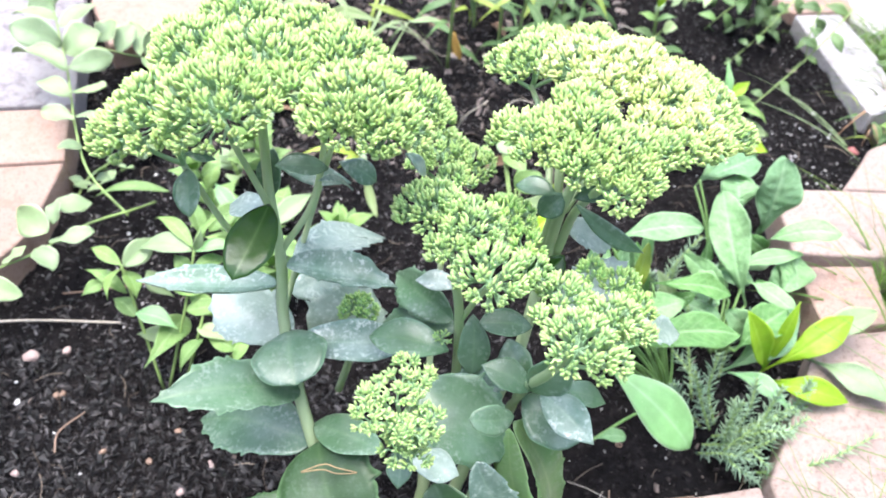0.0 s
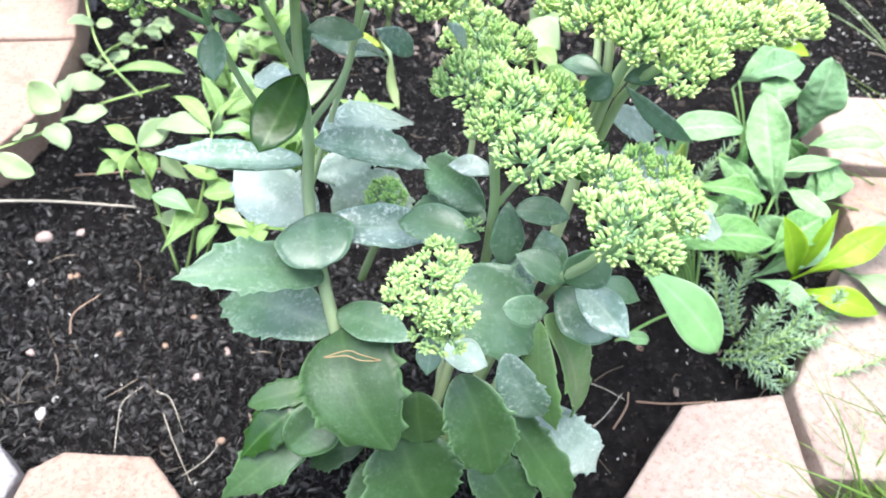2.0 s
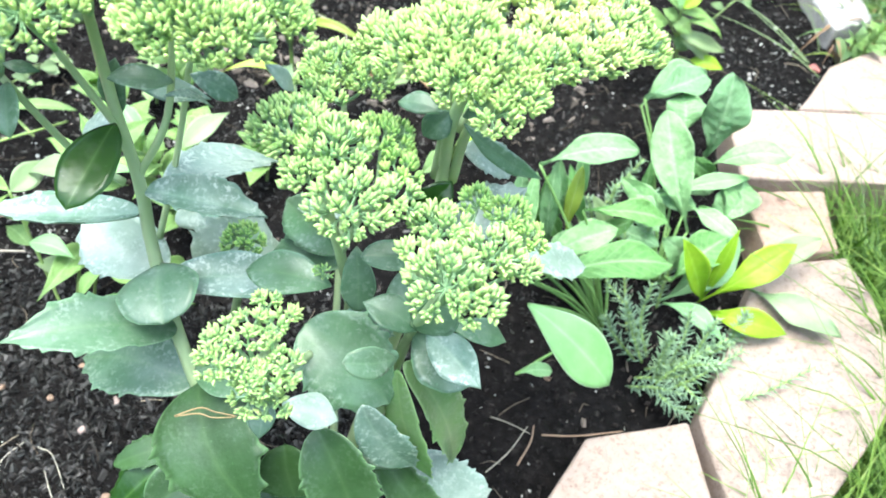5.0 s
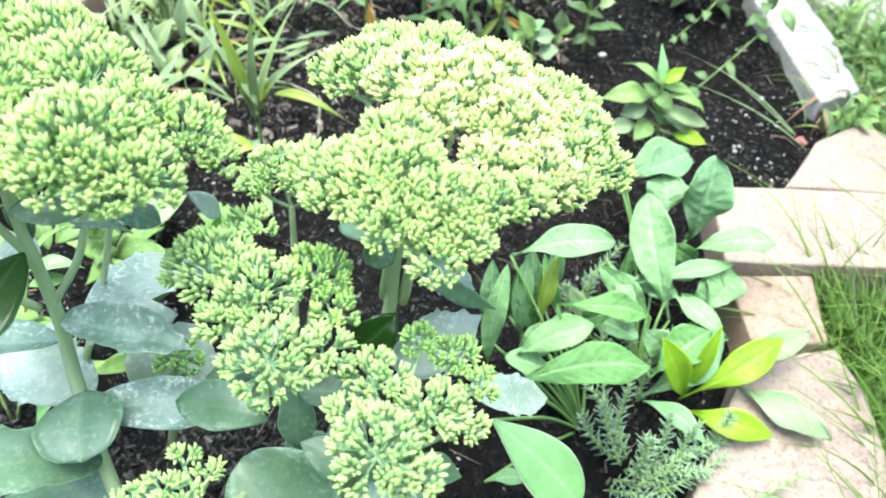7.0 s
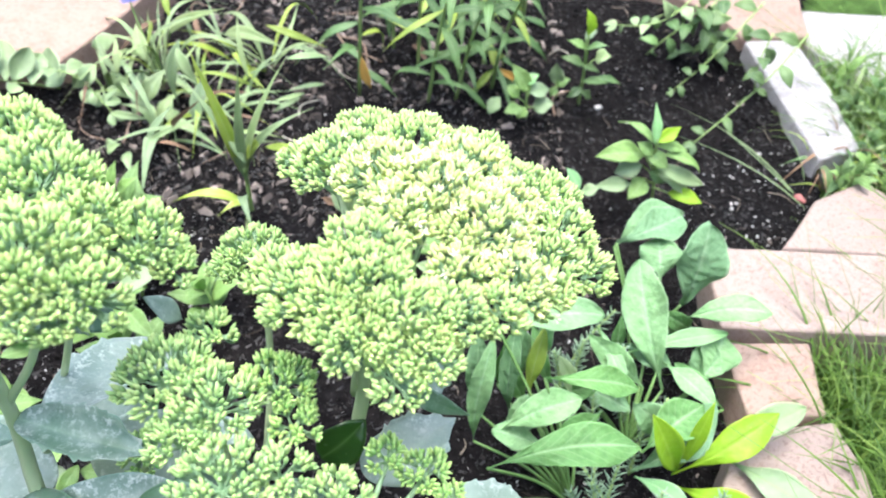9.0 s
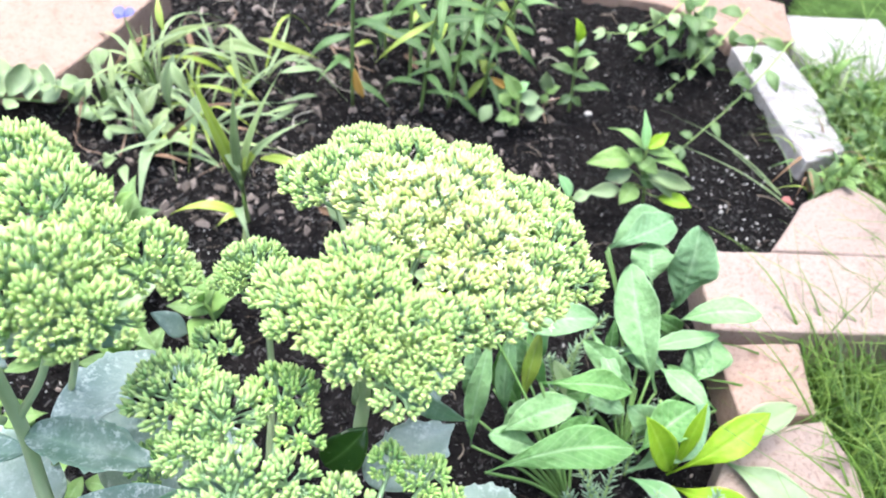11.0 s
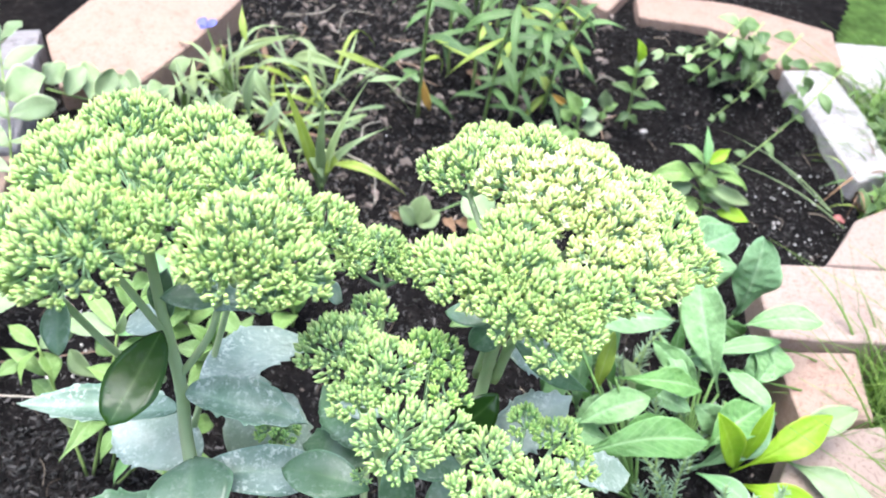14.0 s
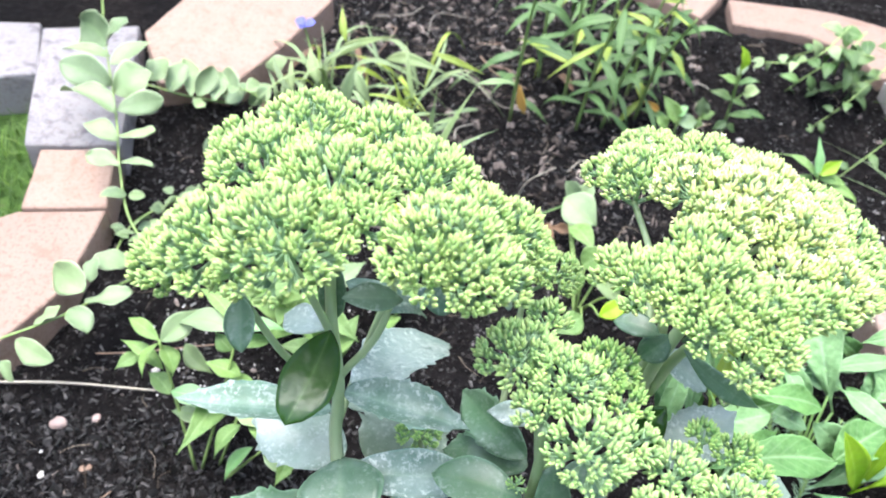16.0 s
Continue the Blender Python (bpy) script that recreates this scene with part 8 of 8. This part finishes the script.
leaf(bushy, (0.247, 1.063, 0.050), (0.272, 1.076, 0.050), 0.021, (0.24, -0.46, 0.8), PALE, peak=0.40, blunt=0.55, thick=0.0006, arch=0.07, droop=0.14, wave=0.05, twist=0.02)
stem(bushy, [(0.244, 1.061, 0.040), (0.247, 1.063, 0.050)], 0.0010, 0.0008, WEED_STEM, "leaf_stalk")
leaf(bushy, (0.255, 1.061, 0.030), (0.279, 1.061, 0.040), 0.025, (0.01, -0.47, 0.8), PALE, peak=0.40, blunt=0.55, thick=0.0006, arch=0.11, droop=0.15, wave=0.05, twist=-0.06)
stem(bushy, [(0.246, 1.067, 0.024), (0.255, 1.061, 0.030)], 0.0010, 0.0008, WEED_STEM, "leaf_stalk")
leaf(bushy, (0.244, 1.059, 0.030), (0.237, 1.048, 0.020), 0.021, (-0.00, -0.22, 0.8), MINT, peak=0.43, blunt=0.55, thick=0.0006, arch=0.05, droop=0.25, wave=0.05, twist=-0.21)
stem(bushy, [(0.246, 1.067, 0.024), (0.244, 1.059, 0.030)], 0.0010, 0.0008, WEED_STEM, "leaf_stalk")
leaf(bushy, (0.235, 1.064, 0.040), (0.219, 1.072, 0.050), 0.018, (-0.07, -0.31, 0.8), MINT, peak=0.49, blunt=0.55, thick=0.0006, arch=0.10, droop=0.09, wave=0.05, twist=-0.27)
stem(bushy, [(0.245, 1.064, 0.032), (0.235, 1.064, 0.040)], 0.0010, 0.0008, WEED_STEM, "leaf_stalk")
leaf(bushy, (0.241, 1.065, 0.060), (0.256, 1.077, 0.070), 0.015, (-0.27, -0.57, 0.8), FRESH, peak=0.41, blunt=0.35, thick=0.0006, arch=0.04, droop=0.29, wave=0.05, twist=0.25)
stem(bushy, [(0.244, 1.058, 0.048), (0.241, 1.065, 0.060)], 0.0010, 0.0008, WEED_STEM, "leaf_stalk")
leaf(bushy, (0.240, 1.056, 0.030), (0.219, 1.045, 0.030), 0.018, (-0.05, -0.37, 0.8), MINT, peak=0.39, blunt=0.55, thick=0.0006, arch=0.05, droop=0.14, wave=0.05, twist=0.21)
stem(bushy, [(0.246, 1.067, 0.024), (0.240, 1.056, 0.030)], 0.0010, 0.0008, WEED_STEM, "leaf_stalk")
for n, pts in enumerate((((0.590, 1.170, 0.110), (0.541, 1.104, 0.090), (0.504, 1.079, 0.050), (0.461, 1.052, 0.010)), ((0.536, 1.215, 0.120), (0.504, 1.181, 0.090), (0.470, 1.159, 0.050), (0.444, 1.158, 0.010)), ((0.499, 1.271, 0.100), (0.468, 1.221, 0.090), (0.434, 1.215, 0.060), (0.408, 1.218, 0.020)), ((0.511, 1.189, 0.080), (0.484, 1.196, 0.060), (0.452, 1.217, 0.030)), ((0.464, 1.241, 0.120), (0.413, 1.159, 0.120), (0.382, 1.147, 0.110), (0.348, 1.156, 0.100)), ((0.451, 1.208, 0.110), (0.476, 1.208, 0.070), (0.506, 1.229, 0.020)), ((0.549, 1.177, 0.100), (0.538, 1.154, 0.070), (0.549, 1.157, 0.020)), ((0.498, 1.205, 0.100), (0.453, 1.235, 0.090), (0.410, 1.261, 0.050)))):
    t = thing("trailing_vine", pts[0], "trailing vine with small oval dull green leaves by the block edge", "plant", "vines at the back of the bed")
    leafy_stem(t, pts, (6, 7, 9)[n % 3], (0.034, 0.030, 0.042)[n % 3], (0.018, 0.016, 0.021)[n % 3], (VINE, VINE, WILLOWY, VINE, PALE)[n % 5], 60 + n, r=0.0012, tilt=0.5, start=0.02, opposite=False, blunt=0.6, droop=0.5)
for n, pts in enumerate((((-0.30, 0.995, 0.02), (-0.25, 1.0, 0.03), (-0.19, 0.985, 0.015)), ((-0.33, 0.99, 0.06), (-0.29, 0.985, 0.055), (-0.25, 0.97, 0.02)))):
    t = thing("trailing_vine", pts[0], "pale trailing vine with round leaves beside the block", "plant", "vines at the back of the bed")
    leafy_stem(t, pts, 5, 0.03, 0.022, PALE, 70 + n, r=0.0013, tilt=0.4, start=0.05, opposite=False, blunt=0.9)


# spiky blue-green creeping stonecrop
def needle_shoot(t, points, seed, length=0.0105, n=56):
    rnd = random.Random(seed)
    stem(t, points, 0.0013, 0.0009, WEED_STEM)
    line = spline(points, 20)
    verts, faces, u, v = [], [], [], []
    for i in range(n):
        x = (i + rnd.random()) / n * (len(line) - 2)
        k = int(x)
        p = line[k] + (line[k + 1] - line[k]) * (x - k)
        d = unit(line[k + 1] - line[k])
        a = unit(np.cross(d, (0.3, 0.2, 0.9)))
        b = np.cross(d, a)
        w = i * 2.39996
        o = a * math.cos(w) + b * math.sin(w)
        s = length * rnd.uniform(0.7, 1.15) * (1.0 if x < 0.85 * len(line) else 0.7)
        vv, ff = tube_data([p, p + s * unit(o + d * 0.75)], 0.0009, 0.0003, 5, 2, len(verts))
        verts += vv
        faces += ff
    m = len(verts)
    ob = mesh_object("needle_foliage", verts, faces, NEEDLE, t, attrs={"leaf_u": [0.5] * m, "leaf_v": [0.6] * m})
    tagged(ob, kind="stuff")


spiky = thing("spiky_creeping_stonecrop", (0.36, 0.51, 0.0), "blue-green creeping stonecrop with needle leaves spilling onto a block", "plant")
for n, pts in enumerate((((0.345, 0.52, 0.0), (0.38, 0.515, 0.035), (0.421, 0.533, 0.05)), ((0.335, 0.51, 0.0), (0.37, 0.50, 0.03), (0.406, 0.513, 0.045)), ((0.36, 0.53, 0.0), (0.375, 0.48, 0.035), (0.395, 0.470, 0.02)), ((0.375, 0.475, 0.02), (0.42, 0.475, 0.05), (0.474, 0.504, 0.062)), ((0.34, 0.545, 0.0), (0.325, 0.55, 0.04), (0.297, 0.573, 0.06)), ((0.33, 0.56, 0.0), (0.32, 0.60, 0.04), (0.315, 0.63, 0.07)), ((0.30, 0.64, 0.0), (0.29, 0.66, 0.04), (0.282, 0.672, 0.06)), ((0.29, 0.66, 0.01), (0.31, 0.69, 0.05), (0.335, 0.712, 0.08)), ((0.36, 0.59, 0.0), (0.365, 0.61, 0.03), (0.385, 0.64, 0.055)))):
    needle_shoot(spiky, pts, 80 + n)
for n, pts in enumerate(needle_paths + more_needle_paths):
    needle_shoot(spiky, pts, 130 + n)


# lawn blades
def grass_field(name, label, spots, seed, height, width):
    rnd = random.Random(seed)
    verts, faces, u, v = [], [], [], []
    for x, y, lean in spots:
        w = rnd.random() * 6.28
        d = np.array((math.cos(w), math.sin(w), 0.0))
        s = np.array((-d[1], d[0], 0.0))
        h = height * rnd.uniform(0.5, 1.2)
        b = np.array((x, y, -0.018))
        bend = rnd.uniform(0.2, 1.3) * h
        wd = width * rnd.uniform(0.6, 1.2)
        q = len(verts)
        for k, t in enumerate((0.0, 0.33, 0.66, 1.0)):
            c = b + d * (bend * t * t) + np.array((lean * t * t, 0, h * t * (1 - 0.25 * t)))
            e = wd / 2 * (1 - 0.85 * t)
            fold = np.array((0, 0, wd * 0.15))
            verts += [c - s * e + fold, c, c + s * e + fold]
            u += [t] * 3
            v += [1, 0.3, 1]
        for k in range(3):
            o = q + 3 * k
            faces += [(o, o + 1, o + 4, o + 3), (o + 1, o + 2, o + 5, o + 4)]
    return tagged(mesh_object(name, verts, faces, GRASS, attrs={"leaf_u": u, "leaf_v": v}), label, "grass", kind="stuff")


rnd = random.Random(3)
spots = []
RIGHT_EDGE = [(0.40, 0.25), (0.40, 0.37), (0.475, 0.385), (0.565, 0.50), (0.557, 0.60), (0.537, 0.65), (0.537, 0.733), (0.66, 0.748), (0.70, 0.86), (0.70, 0.93), (0.655, 1.03), (0.645, 1.15), (0.64, 1.26), (0.66, 1.28), (0.735, 1.21), (1.5, 1.2), (1.5, 0.25)]
LEFT_EDGE = [(-0.48, 0.745), (-0.51, 0.84), (-0.53, 0.84), (-0.59, 0.97), (-0.71, 0.93), (-1.3, 1.0), (-1.3, 0.3), (-0.45, 0.3), (-0.54, 0.53), (-0.57, 0.66)]
while len(spots) < 11000:
    x, y = rnd.uniform(0.38, 1.15), rnd.uniform(0.25, 1.5)
    if inside(x, y, RIGHT_EDGE) and rnd.random() < 0.25 + 0.75 * (noise.noise(Vector((x * 14, y * 14, 1))) > -0.15):
        spots.append((x, y, rnd.uniform(-0.02, 0.01)))
grass_field("lawn_grass", "green unmown grass beyond the blocks", spots, 4, 0.088, 0.0031)
long_spots = [p for p in spots[::4] if p[0] < 0.85][:1300]
grass_field("long_grass", "long thin pale grass blades leaning over the lawn", long_spots, 9, 0.16, 0.0027)
spots = []
while len(spots) < 2500:
    x, y = rnd.uniform(-0.95, -0.44), rnd.uniform(0.4, 1.1)
    if inside(x, y, LEFT_EDGE):
        spots.append((x, y, 0.0))
grass_field("moss_grass", "short mossy grass beyond the blocks", spots, 5, 0.03, 0.003)
rnd = random.Random(8)
for n in range(70):
    k = rnd.choice((1, 2, 3, 4, 5, 6, 7, 8, 8, 9, 9))
    (x0, y0), (x1, y1) = RIGHT_EDGE[k - 1], RIGHT_EDGE[k]
    q = rnd.random()
    bx, by = x0 + (x1 - x0) * q + rnd.uniform(0.01, 0.05), y0 + (y1 - y0) * q
    reach = rnd.uniform(0.06, 0.19)
    if not inside(bx, by, RIGHT_EDGE):
        continue
    w = rnd.uniform(1.9, 3.5)
    t = thing("wild_grass", (bx, by, -0.015), "long thin grass blade arching over a block", "grass", "long blades along the edge")
    leaf(t, (bx, by, -0.015), (bx + reach * math.cos(w), by + reach * math.sin(w), rnd.uniform(0.05, 0.11)), rnd.uniform(0.0016, 0.0032), (0, -0.4, 1), GRASS, "blade", arch=rnd.uniform(0.08, 0.22), cup=0.1, peak=0.3, blunt=0.1, thick=0.0004, nu=12, nv=2)
for n, (bx, by, tx, ty, tz) in enumerate(((0.762, 1.182, 0.508, 1.024, 0.060), (0.597, 0.997, 0.541, 1.039, 0.070), (0.735, 1.213, 0.550, 1.041, 0.060), (0.674, 0.975, 0.612, 0.975, 0.090), (0.715, 1.069, 0.594, 1.026, 0.080), (0.767, 1.299, 0.662, 1.246, 0.070), (0.756, 1.206, 0.614, 1.124, 0.080), (0.60, 0.97, 0.42, 1.06, 0.06), (0.61, 0.96, 0.40, 1.02, 0.05), (0.60, 0.98, 0.47, 1.05, 0.05), (0.405, 0.34, 0.395, 0.41, 0.10), (0.40, 0.33, 0.33, 0.36, 0.06), (0.42, 0.37, 0.41, 0.46, 0.09))):
    t = thing("wild_grass", (bx, by, -0.015), "long thin grass blade arching over a block", "grass", "long blades along the edge")
    leaf(t, (bx, by, -0.015), (tx, ty, tz), 0.0016, (0, -0.4, 1), PALE, "blade", arch=0.12, cup=0.1, peak=0.3, blunt=0.1, thick=0.0004, nu=12, nv=2)
for n, (x, y) in enumerate(((0.70, 1.10), (0.69, 1.00), (0.73, 1.06), (0.62, 0.99), (0.655, 1.012), (0.672, 1.06), (0.668, 1.13), (0.675, 1.20), (0.71, 1.17), (0.74, 1.12), (0.638, 0.992), (0.70, 1.05))):
    t = thing("lawn_weed", (x, y, -0.015), "round-leaved green weed in the lawn beside the block", "plant", "weeds in the lawn")
    leafy_stem(t, [(x, y, -0.016), (x - 0.005, y - 0.008, 0.03), (x - 0.012, y - 0.02, 0.055)], 3, 0.03 + 0.004 * (n % 4), 0.013 + 0.002 * (n % 3), (VINE, MINT, WILLOWY)[n % 3], 100 + n, blunt=0.6, opposite=n % 2 == 0)


# ---- mulch, perlite, pebbles and straws ----
CRUMB = island_material("soil_crumb", (0.005, 0.0045, 0.005), (0.045, 0.039, 0.038), 0.9)
DEBRIS = island_material("plant_debris", (0.06, 0.05, 0.045), (0.46, 0.38, 0.34), 0.9)


def shards(name, label, count, seed, lo, hi, mat, slim, box):
    rnd = random.Random(seed)
    verts, faces = [], []
    while count:
        x, y = rnd.uniform(box[0], box[1]), rnd.uniform(box[2], box[3])
        if not inside(x, y, BED):
            continue
        count -= 1
        s = lo + (hi - lo) * rnd.random() ** 2.5
        z = soil_height(x, y) + s * 0.1
        r = Euler((rnd.uniform(-0.5, 0.5), rnd.uniform(-0.5, 0.5), rnd.random() * 6.28)).to_matrix()
        q = len(verts)
        w, h = s * rnd.uniform(*slim), s * rnd.uniform(0.12, 0.3) if slim[1] < 0.8 else s * rnd.uniform(0.5, 0.9)
        p0, p1, bow = rnd.uniform(0.1, 1), rnd.uniform(0.1, 1), rnd.uniform(-0.3, 0.3) * s
        for a, b, c in ((-1, -1, -1), (1, -0.7, -1), (1.1, 0.8, -1), (-0.9, 1, -1), (-0.8, -0.7, 1), (0.8, -0.6, 0.8), (0.7, 0.7, 1), (-0.8, 0.6, 0.8)):
            slim_end = p0 if a < 0 else p1
            p = r @ Vector((a * s / 2 * rnd.uniform(0.55, 1), b * w / 2 * rnd.uniform(0.4, 1) * slim_end + bow * (a > 0), c * h / 2 * rnd.uniform(0.5, 1)))
            verts.append((x + p.x, y + p.y, z + p.z))
        for f in ((3, 2, 1, 0), (4, 5, 6, 7), (0, 1, 5, 4), (1, 2, 6, 5), (2, 3, 7, 6), (3, 0, 4, 7)):
            faces.append(tuple(q + k for k in f))
    return tagged(mesh_object(name, verts, faces, mat, smooth=False), label, name.replace("_", " "), kind="stuff")


# front chips take the dark tone in place of shade, back chips the paler
shards("bark_mulch", "loose black bark chips, darkened for shade near the plant", 15500, 11, 0.002, 0.0128, CHIP, (0.16, 0.8), (-0.5, 0.13, 0.25, 0.54))
shards("bark_mulch", "loose paler brown bark chips on the back soil", 15500, 18, 0.002, 0.0115, CHIP_LIGHT, (0.14, 0.7), (-0.5, 0.2, 0.54, 1.5))
shards("bark_mulch", "loose black bark chips beside the blocks", 9500, 19, 0.002, 0.0095, CHIP, (0.14, 0.7), (0.2, 0.62, 0.54, 1.5))
shards("soil_crumbs", "dark crumbs of damp soil", 30000, 13, 0.002, 0.008, CRUMB, (0.7, 1.0), (-0.5, 0.62, 0.25, 1.35))
shards("plant_debris", "brown and pinkish bits of dead plant on the soil", 2600, 14, 0.003, 0.02, DEBRIS, (0.2, 0.8), (-0.3, 0.30, 0.82, 1.5))
shards("dry_debris", "scattered brown bits of dry plant on the soil", 420, 15, 0.002, 0.012, DEBRIS, (0.2, 0.8), (-0.45, 0.55, 0.3, 1.3))
shards("perlite", "tiny white perlite grains in the soil", 1500, 12, 0.001, 0.0042, PERLITE, (0.7, 1.0), (-0.5, 0.62, 0.3, 1.5))

shards("perlite", "cluster of white perlite grains in the soil", 330, 16, 0.0015, 0.0055, PERLITE, (0.7, 1.0), (-0.30, -0.06, 0.58, 0.84))
shards("perlite", "cluster of white perlite grains in the soil", 160, 17, 0.0015, 0.006, PERLITE, (0.7, 1.0), (0.42, 0.6, 0.86, 1.06))


def litter(count, seed):
    """Fine twigs and fibres strewn over the soil."""
    rnd = random.Random(seed)
    verts, faces = [], []
    while count:
        x, y = rnd.uniform(-0.48, 0.6), rnd.uniform(0.28, 1.45)
        if not inside(x, y, BED):
            continue
        count -= 1
        w, s = rnd.random() * 6.28, rnd.uniform(0.008, 0.035)
        d = np.array((math.cos(w), math.sin(w), 0.0))
        e = np.array((-d[1], d[0], 0.0)) * rnd.uniform(-0.25, 0.25) * s
        p = np.array((x, y, soil_height(x, y) + 0.003))
        v, f = tube_data([p - d * s / 2, p + e + (0, 0, rnd.uniform(0.001, 0.006)), p + d * s / 2], rnd.uniform(0.0003, 0.0007), 0.0003, 4, 3, len(verts))
        verts += v
        faces += f
    tagged(mesh_object("twig_litter", verts, faces, island_material("litter", (0.06, 0.045, 0.035), (0.40, 0.33, 0.26))), "fine brown twigs and fibres strewn over the soil", "twig litter", kind="stuff")


litter(420, 21)


def pebble(x, y, size, mat, label, seed):
    bm = bmesh.new()
    bmesh.ops.create_icosphere(bm, subdivisions=3, radius=0.5)
    for v in bm.verts:
        v.co = Vector((v.co.x * size, v.co.y * size * 0.72, v.co.z * size * 0.55))
        v.co += noise.noise_vector(v.co * (2.2 / size) + Vector((seed, 0, 0))) * size * 0.13
    me = bpy.data.meshes.new("pebble")
    bm.to_mesh(me)
    bm.free()
    me.materials.append(mat)
    me.polygons.foreach_set("use_smooth", [True] * len(me.polygons))
    ob = new("pebble", me)
    ob.matrix_basis = pose(x, y, soil_height(x, y) + size * 0.16, 0, 0, seed * 47)
    tagged(ob, label, "pebble", "pebbles on the soil")


for n, (x, y, s, m) in enumerate(((-0.329, 0.520, 0.017, 0), (-0.285, 0.483, 0.012, 3), (-0.30, 0.535, 0.011, 0), (0.58, 0.972, 0.016, 2), (0.344, 1.114, 0.011, 1), (-0.136, 0.399, 0.009, 0), (-0.255, 0.345, 0.012, 1), (-0.175, 0.425, 0.007, 3), (0.16, 0.325, 0.014, 0), (-0.10, 0.345, 0.009, 3), (-0.32, 0.47, 0.008, 1), (-0.29, 0.40, 0.009, 0), (-0.16, 0.46, 0.008, 3), (-0.22, 0.43, 0.009, 3), (-0.12, 0.43, 0.008, 0), (0.255, 0.50, 0.007, 3), (-0.27, 0.60, 0.009, 1), (-0.25, 0.36, 0.007, 1), (0.0, 0.92, 0.011, 0), (-0.10, 0.88, 0.012, 0), (0.54, 1.04, 0.007, 1), (0.50, 0.96, 0.006, 1))):
    pebble(x, y, s, (PEBBLE_PINK, PEBBLE_WHITE, PEBBLE_RED, PEBBLE_ORANGE)[m], ("small pinkish pebble", "small white pebble", "dull red pebble", "small orange-brown pebble")[m] + " lying on the soil", n)


def straw(points, r, mat, label, name="straw"):
    v, f = tube_data(points, r, r * 0.7, 6, 6)
    tagged(mesh_object(name, v, f, mat), label, name, "straws and twigs on the soil")


LAB = "dry pale straw lying on the soil"
straw([(-0.42, 0.545, 0.008), (-0.34, 0.560, 0.009), (-0.256, 0.571, 0.006)], 0.0015, STRAW, "long dry pale straw lying on the soil")
straw([(-0.177, 0.384, 0.006), (-0.19, 0.365, 0.006), (-0.185, 0.342, 0.01), (-0.175, 0.316, 0.02)], 0.00045, STRAW, LAB)
straw([(-0.166, 0.379, 0.006), (-0.150, 0.372, 0.009), (-0.131, 0.346, 0.006)], 0.00045, STRAW, LAB)
straw([(-0.153, 0.360, 0.006), (-0.135, 0.335, 0.01), (-0.109, 0.303, 0.008)], 0.00045, STRAW, LAB)
straw([(0.204, 0.401, 0.006), (0.222, 0.42, 0.008), (0.237, 0.445, 0.008)], 0.00045, STRAW, LAB)
straw([(0.205, 0.452, 0.006), (0.222, 0.446, 0.009), (0.240, 0.440, 0.006)], 0.00045, STRAW, LAB)
straw([(0.25, 0.44, 0.006), (0.28, 0.442, 0.008), (0.32, 0.452, 0.006)], 0.0008, TWIG, "thin brown twig lying on the soil", "twig")
straw([(0.23, 0.41, 0.006), (0.24, 0.43, 0.012), (0.243, 0.448, 0.006)], 0.0008, TWIG, "thin brown twig lying on the soil", "twig")
straw([(-0.33, 0.60, 0.006), (-0.29, 0.606, 0.012), (-0.22, 0.635, 0.006)], 0.0009, TWIG, "thin brown twig lying on the soil", "twig")
straw([(-0.26, 0.42, 0.006), (-0.264, 0.44, 0.009), (-0.25, 0.465, 0.006)], 0.0009, TWIG, "thin brown twig lying on the soil", "twig")
straw([(-0.12, 0.31, 0.006), (-0.105, 0.325, 0.009), (-0.10, 0.34, 0.006)], 0.00045, STRAW, LAB)
straw([(-0.02, 1.20, 0.006), (0.02, 1.17, 0.02), (0.035, 1.12, 0.008)], 0.0012, TWIG, "thin brown twig lying on the soil", "twig")
straw([(-0.03, 1.22, 0.006), (0.0, 1.16, 0.02), (0.05, 1.15, 0.008)], 0.0012, TWIG, "thin brown twig lying on the soil", "twig")
straw(straw_on_leaf, 0.00045, STRAW_TAN, "bit of dry straw lying on a stonecrop leaf")
straw([(x, y + 0.0035 * (n in (1, 2)), z + 0.0006) for n, (x, y, z) in enumerate(straw_on_leaf)], 0.0005, STRAW_TAN, "split strand of dry straw lying on a stonecrop leaf")
straw([(0.055, 0.90, 0.0), (0.065, 0.89, 0.06), (0.095, 0.88, 0.10)], 0.0012, STRAW, "dry pale straw standing between the plants")
rnd = random.Random(31)
for n in range(22):
    x, y = rnd.uniform(-0.25, 0.32), rnd.uniform(0.88, 1.38)
    w, s, h = rnd.random() * 6.28, rnd.uniform(0.04, 0.10), rnd.uniform(0.004, 0.03)
    dx, dy = math.cos(w) * s, math.sin(w) * s
    straw([(x, y, 0.004), (x + dx * 0.4 - dy * 0.2, y + dy * 0.4 + dx * 0.2, h), (x + dx, y + dy, 0.004)], rnd.uniform(0.0006, 0.0012), STRAW if n % 3 else TWIG, "thin dry stalk curving over the soil", "dry_stalk")
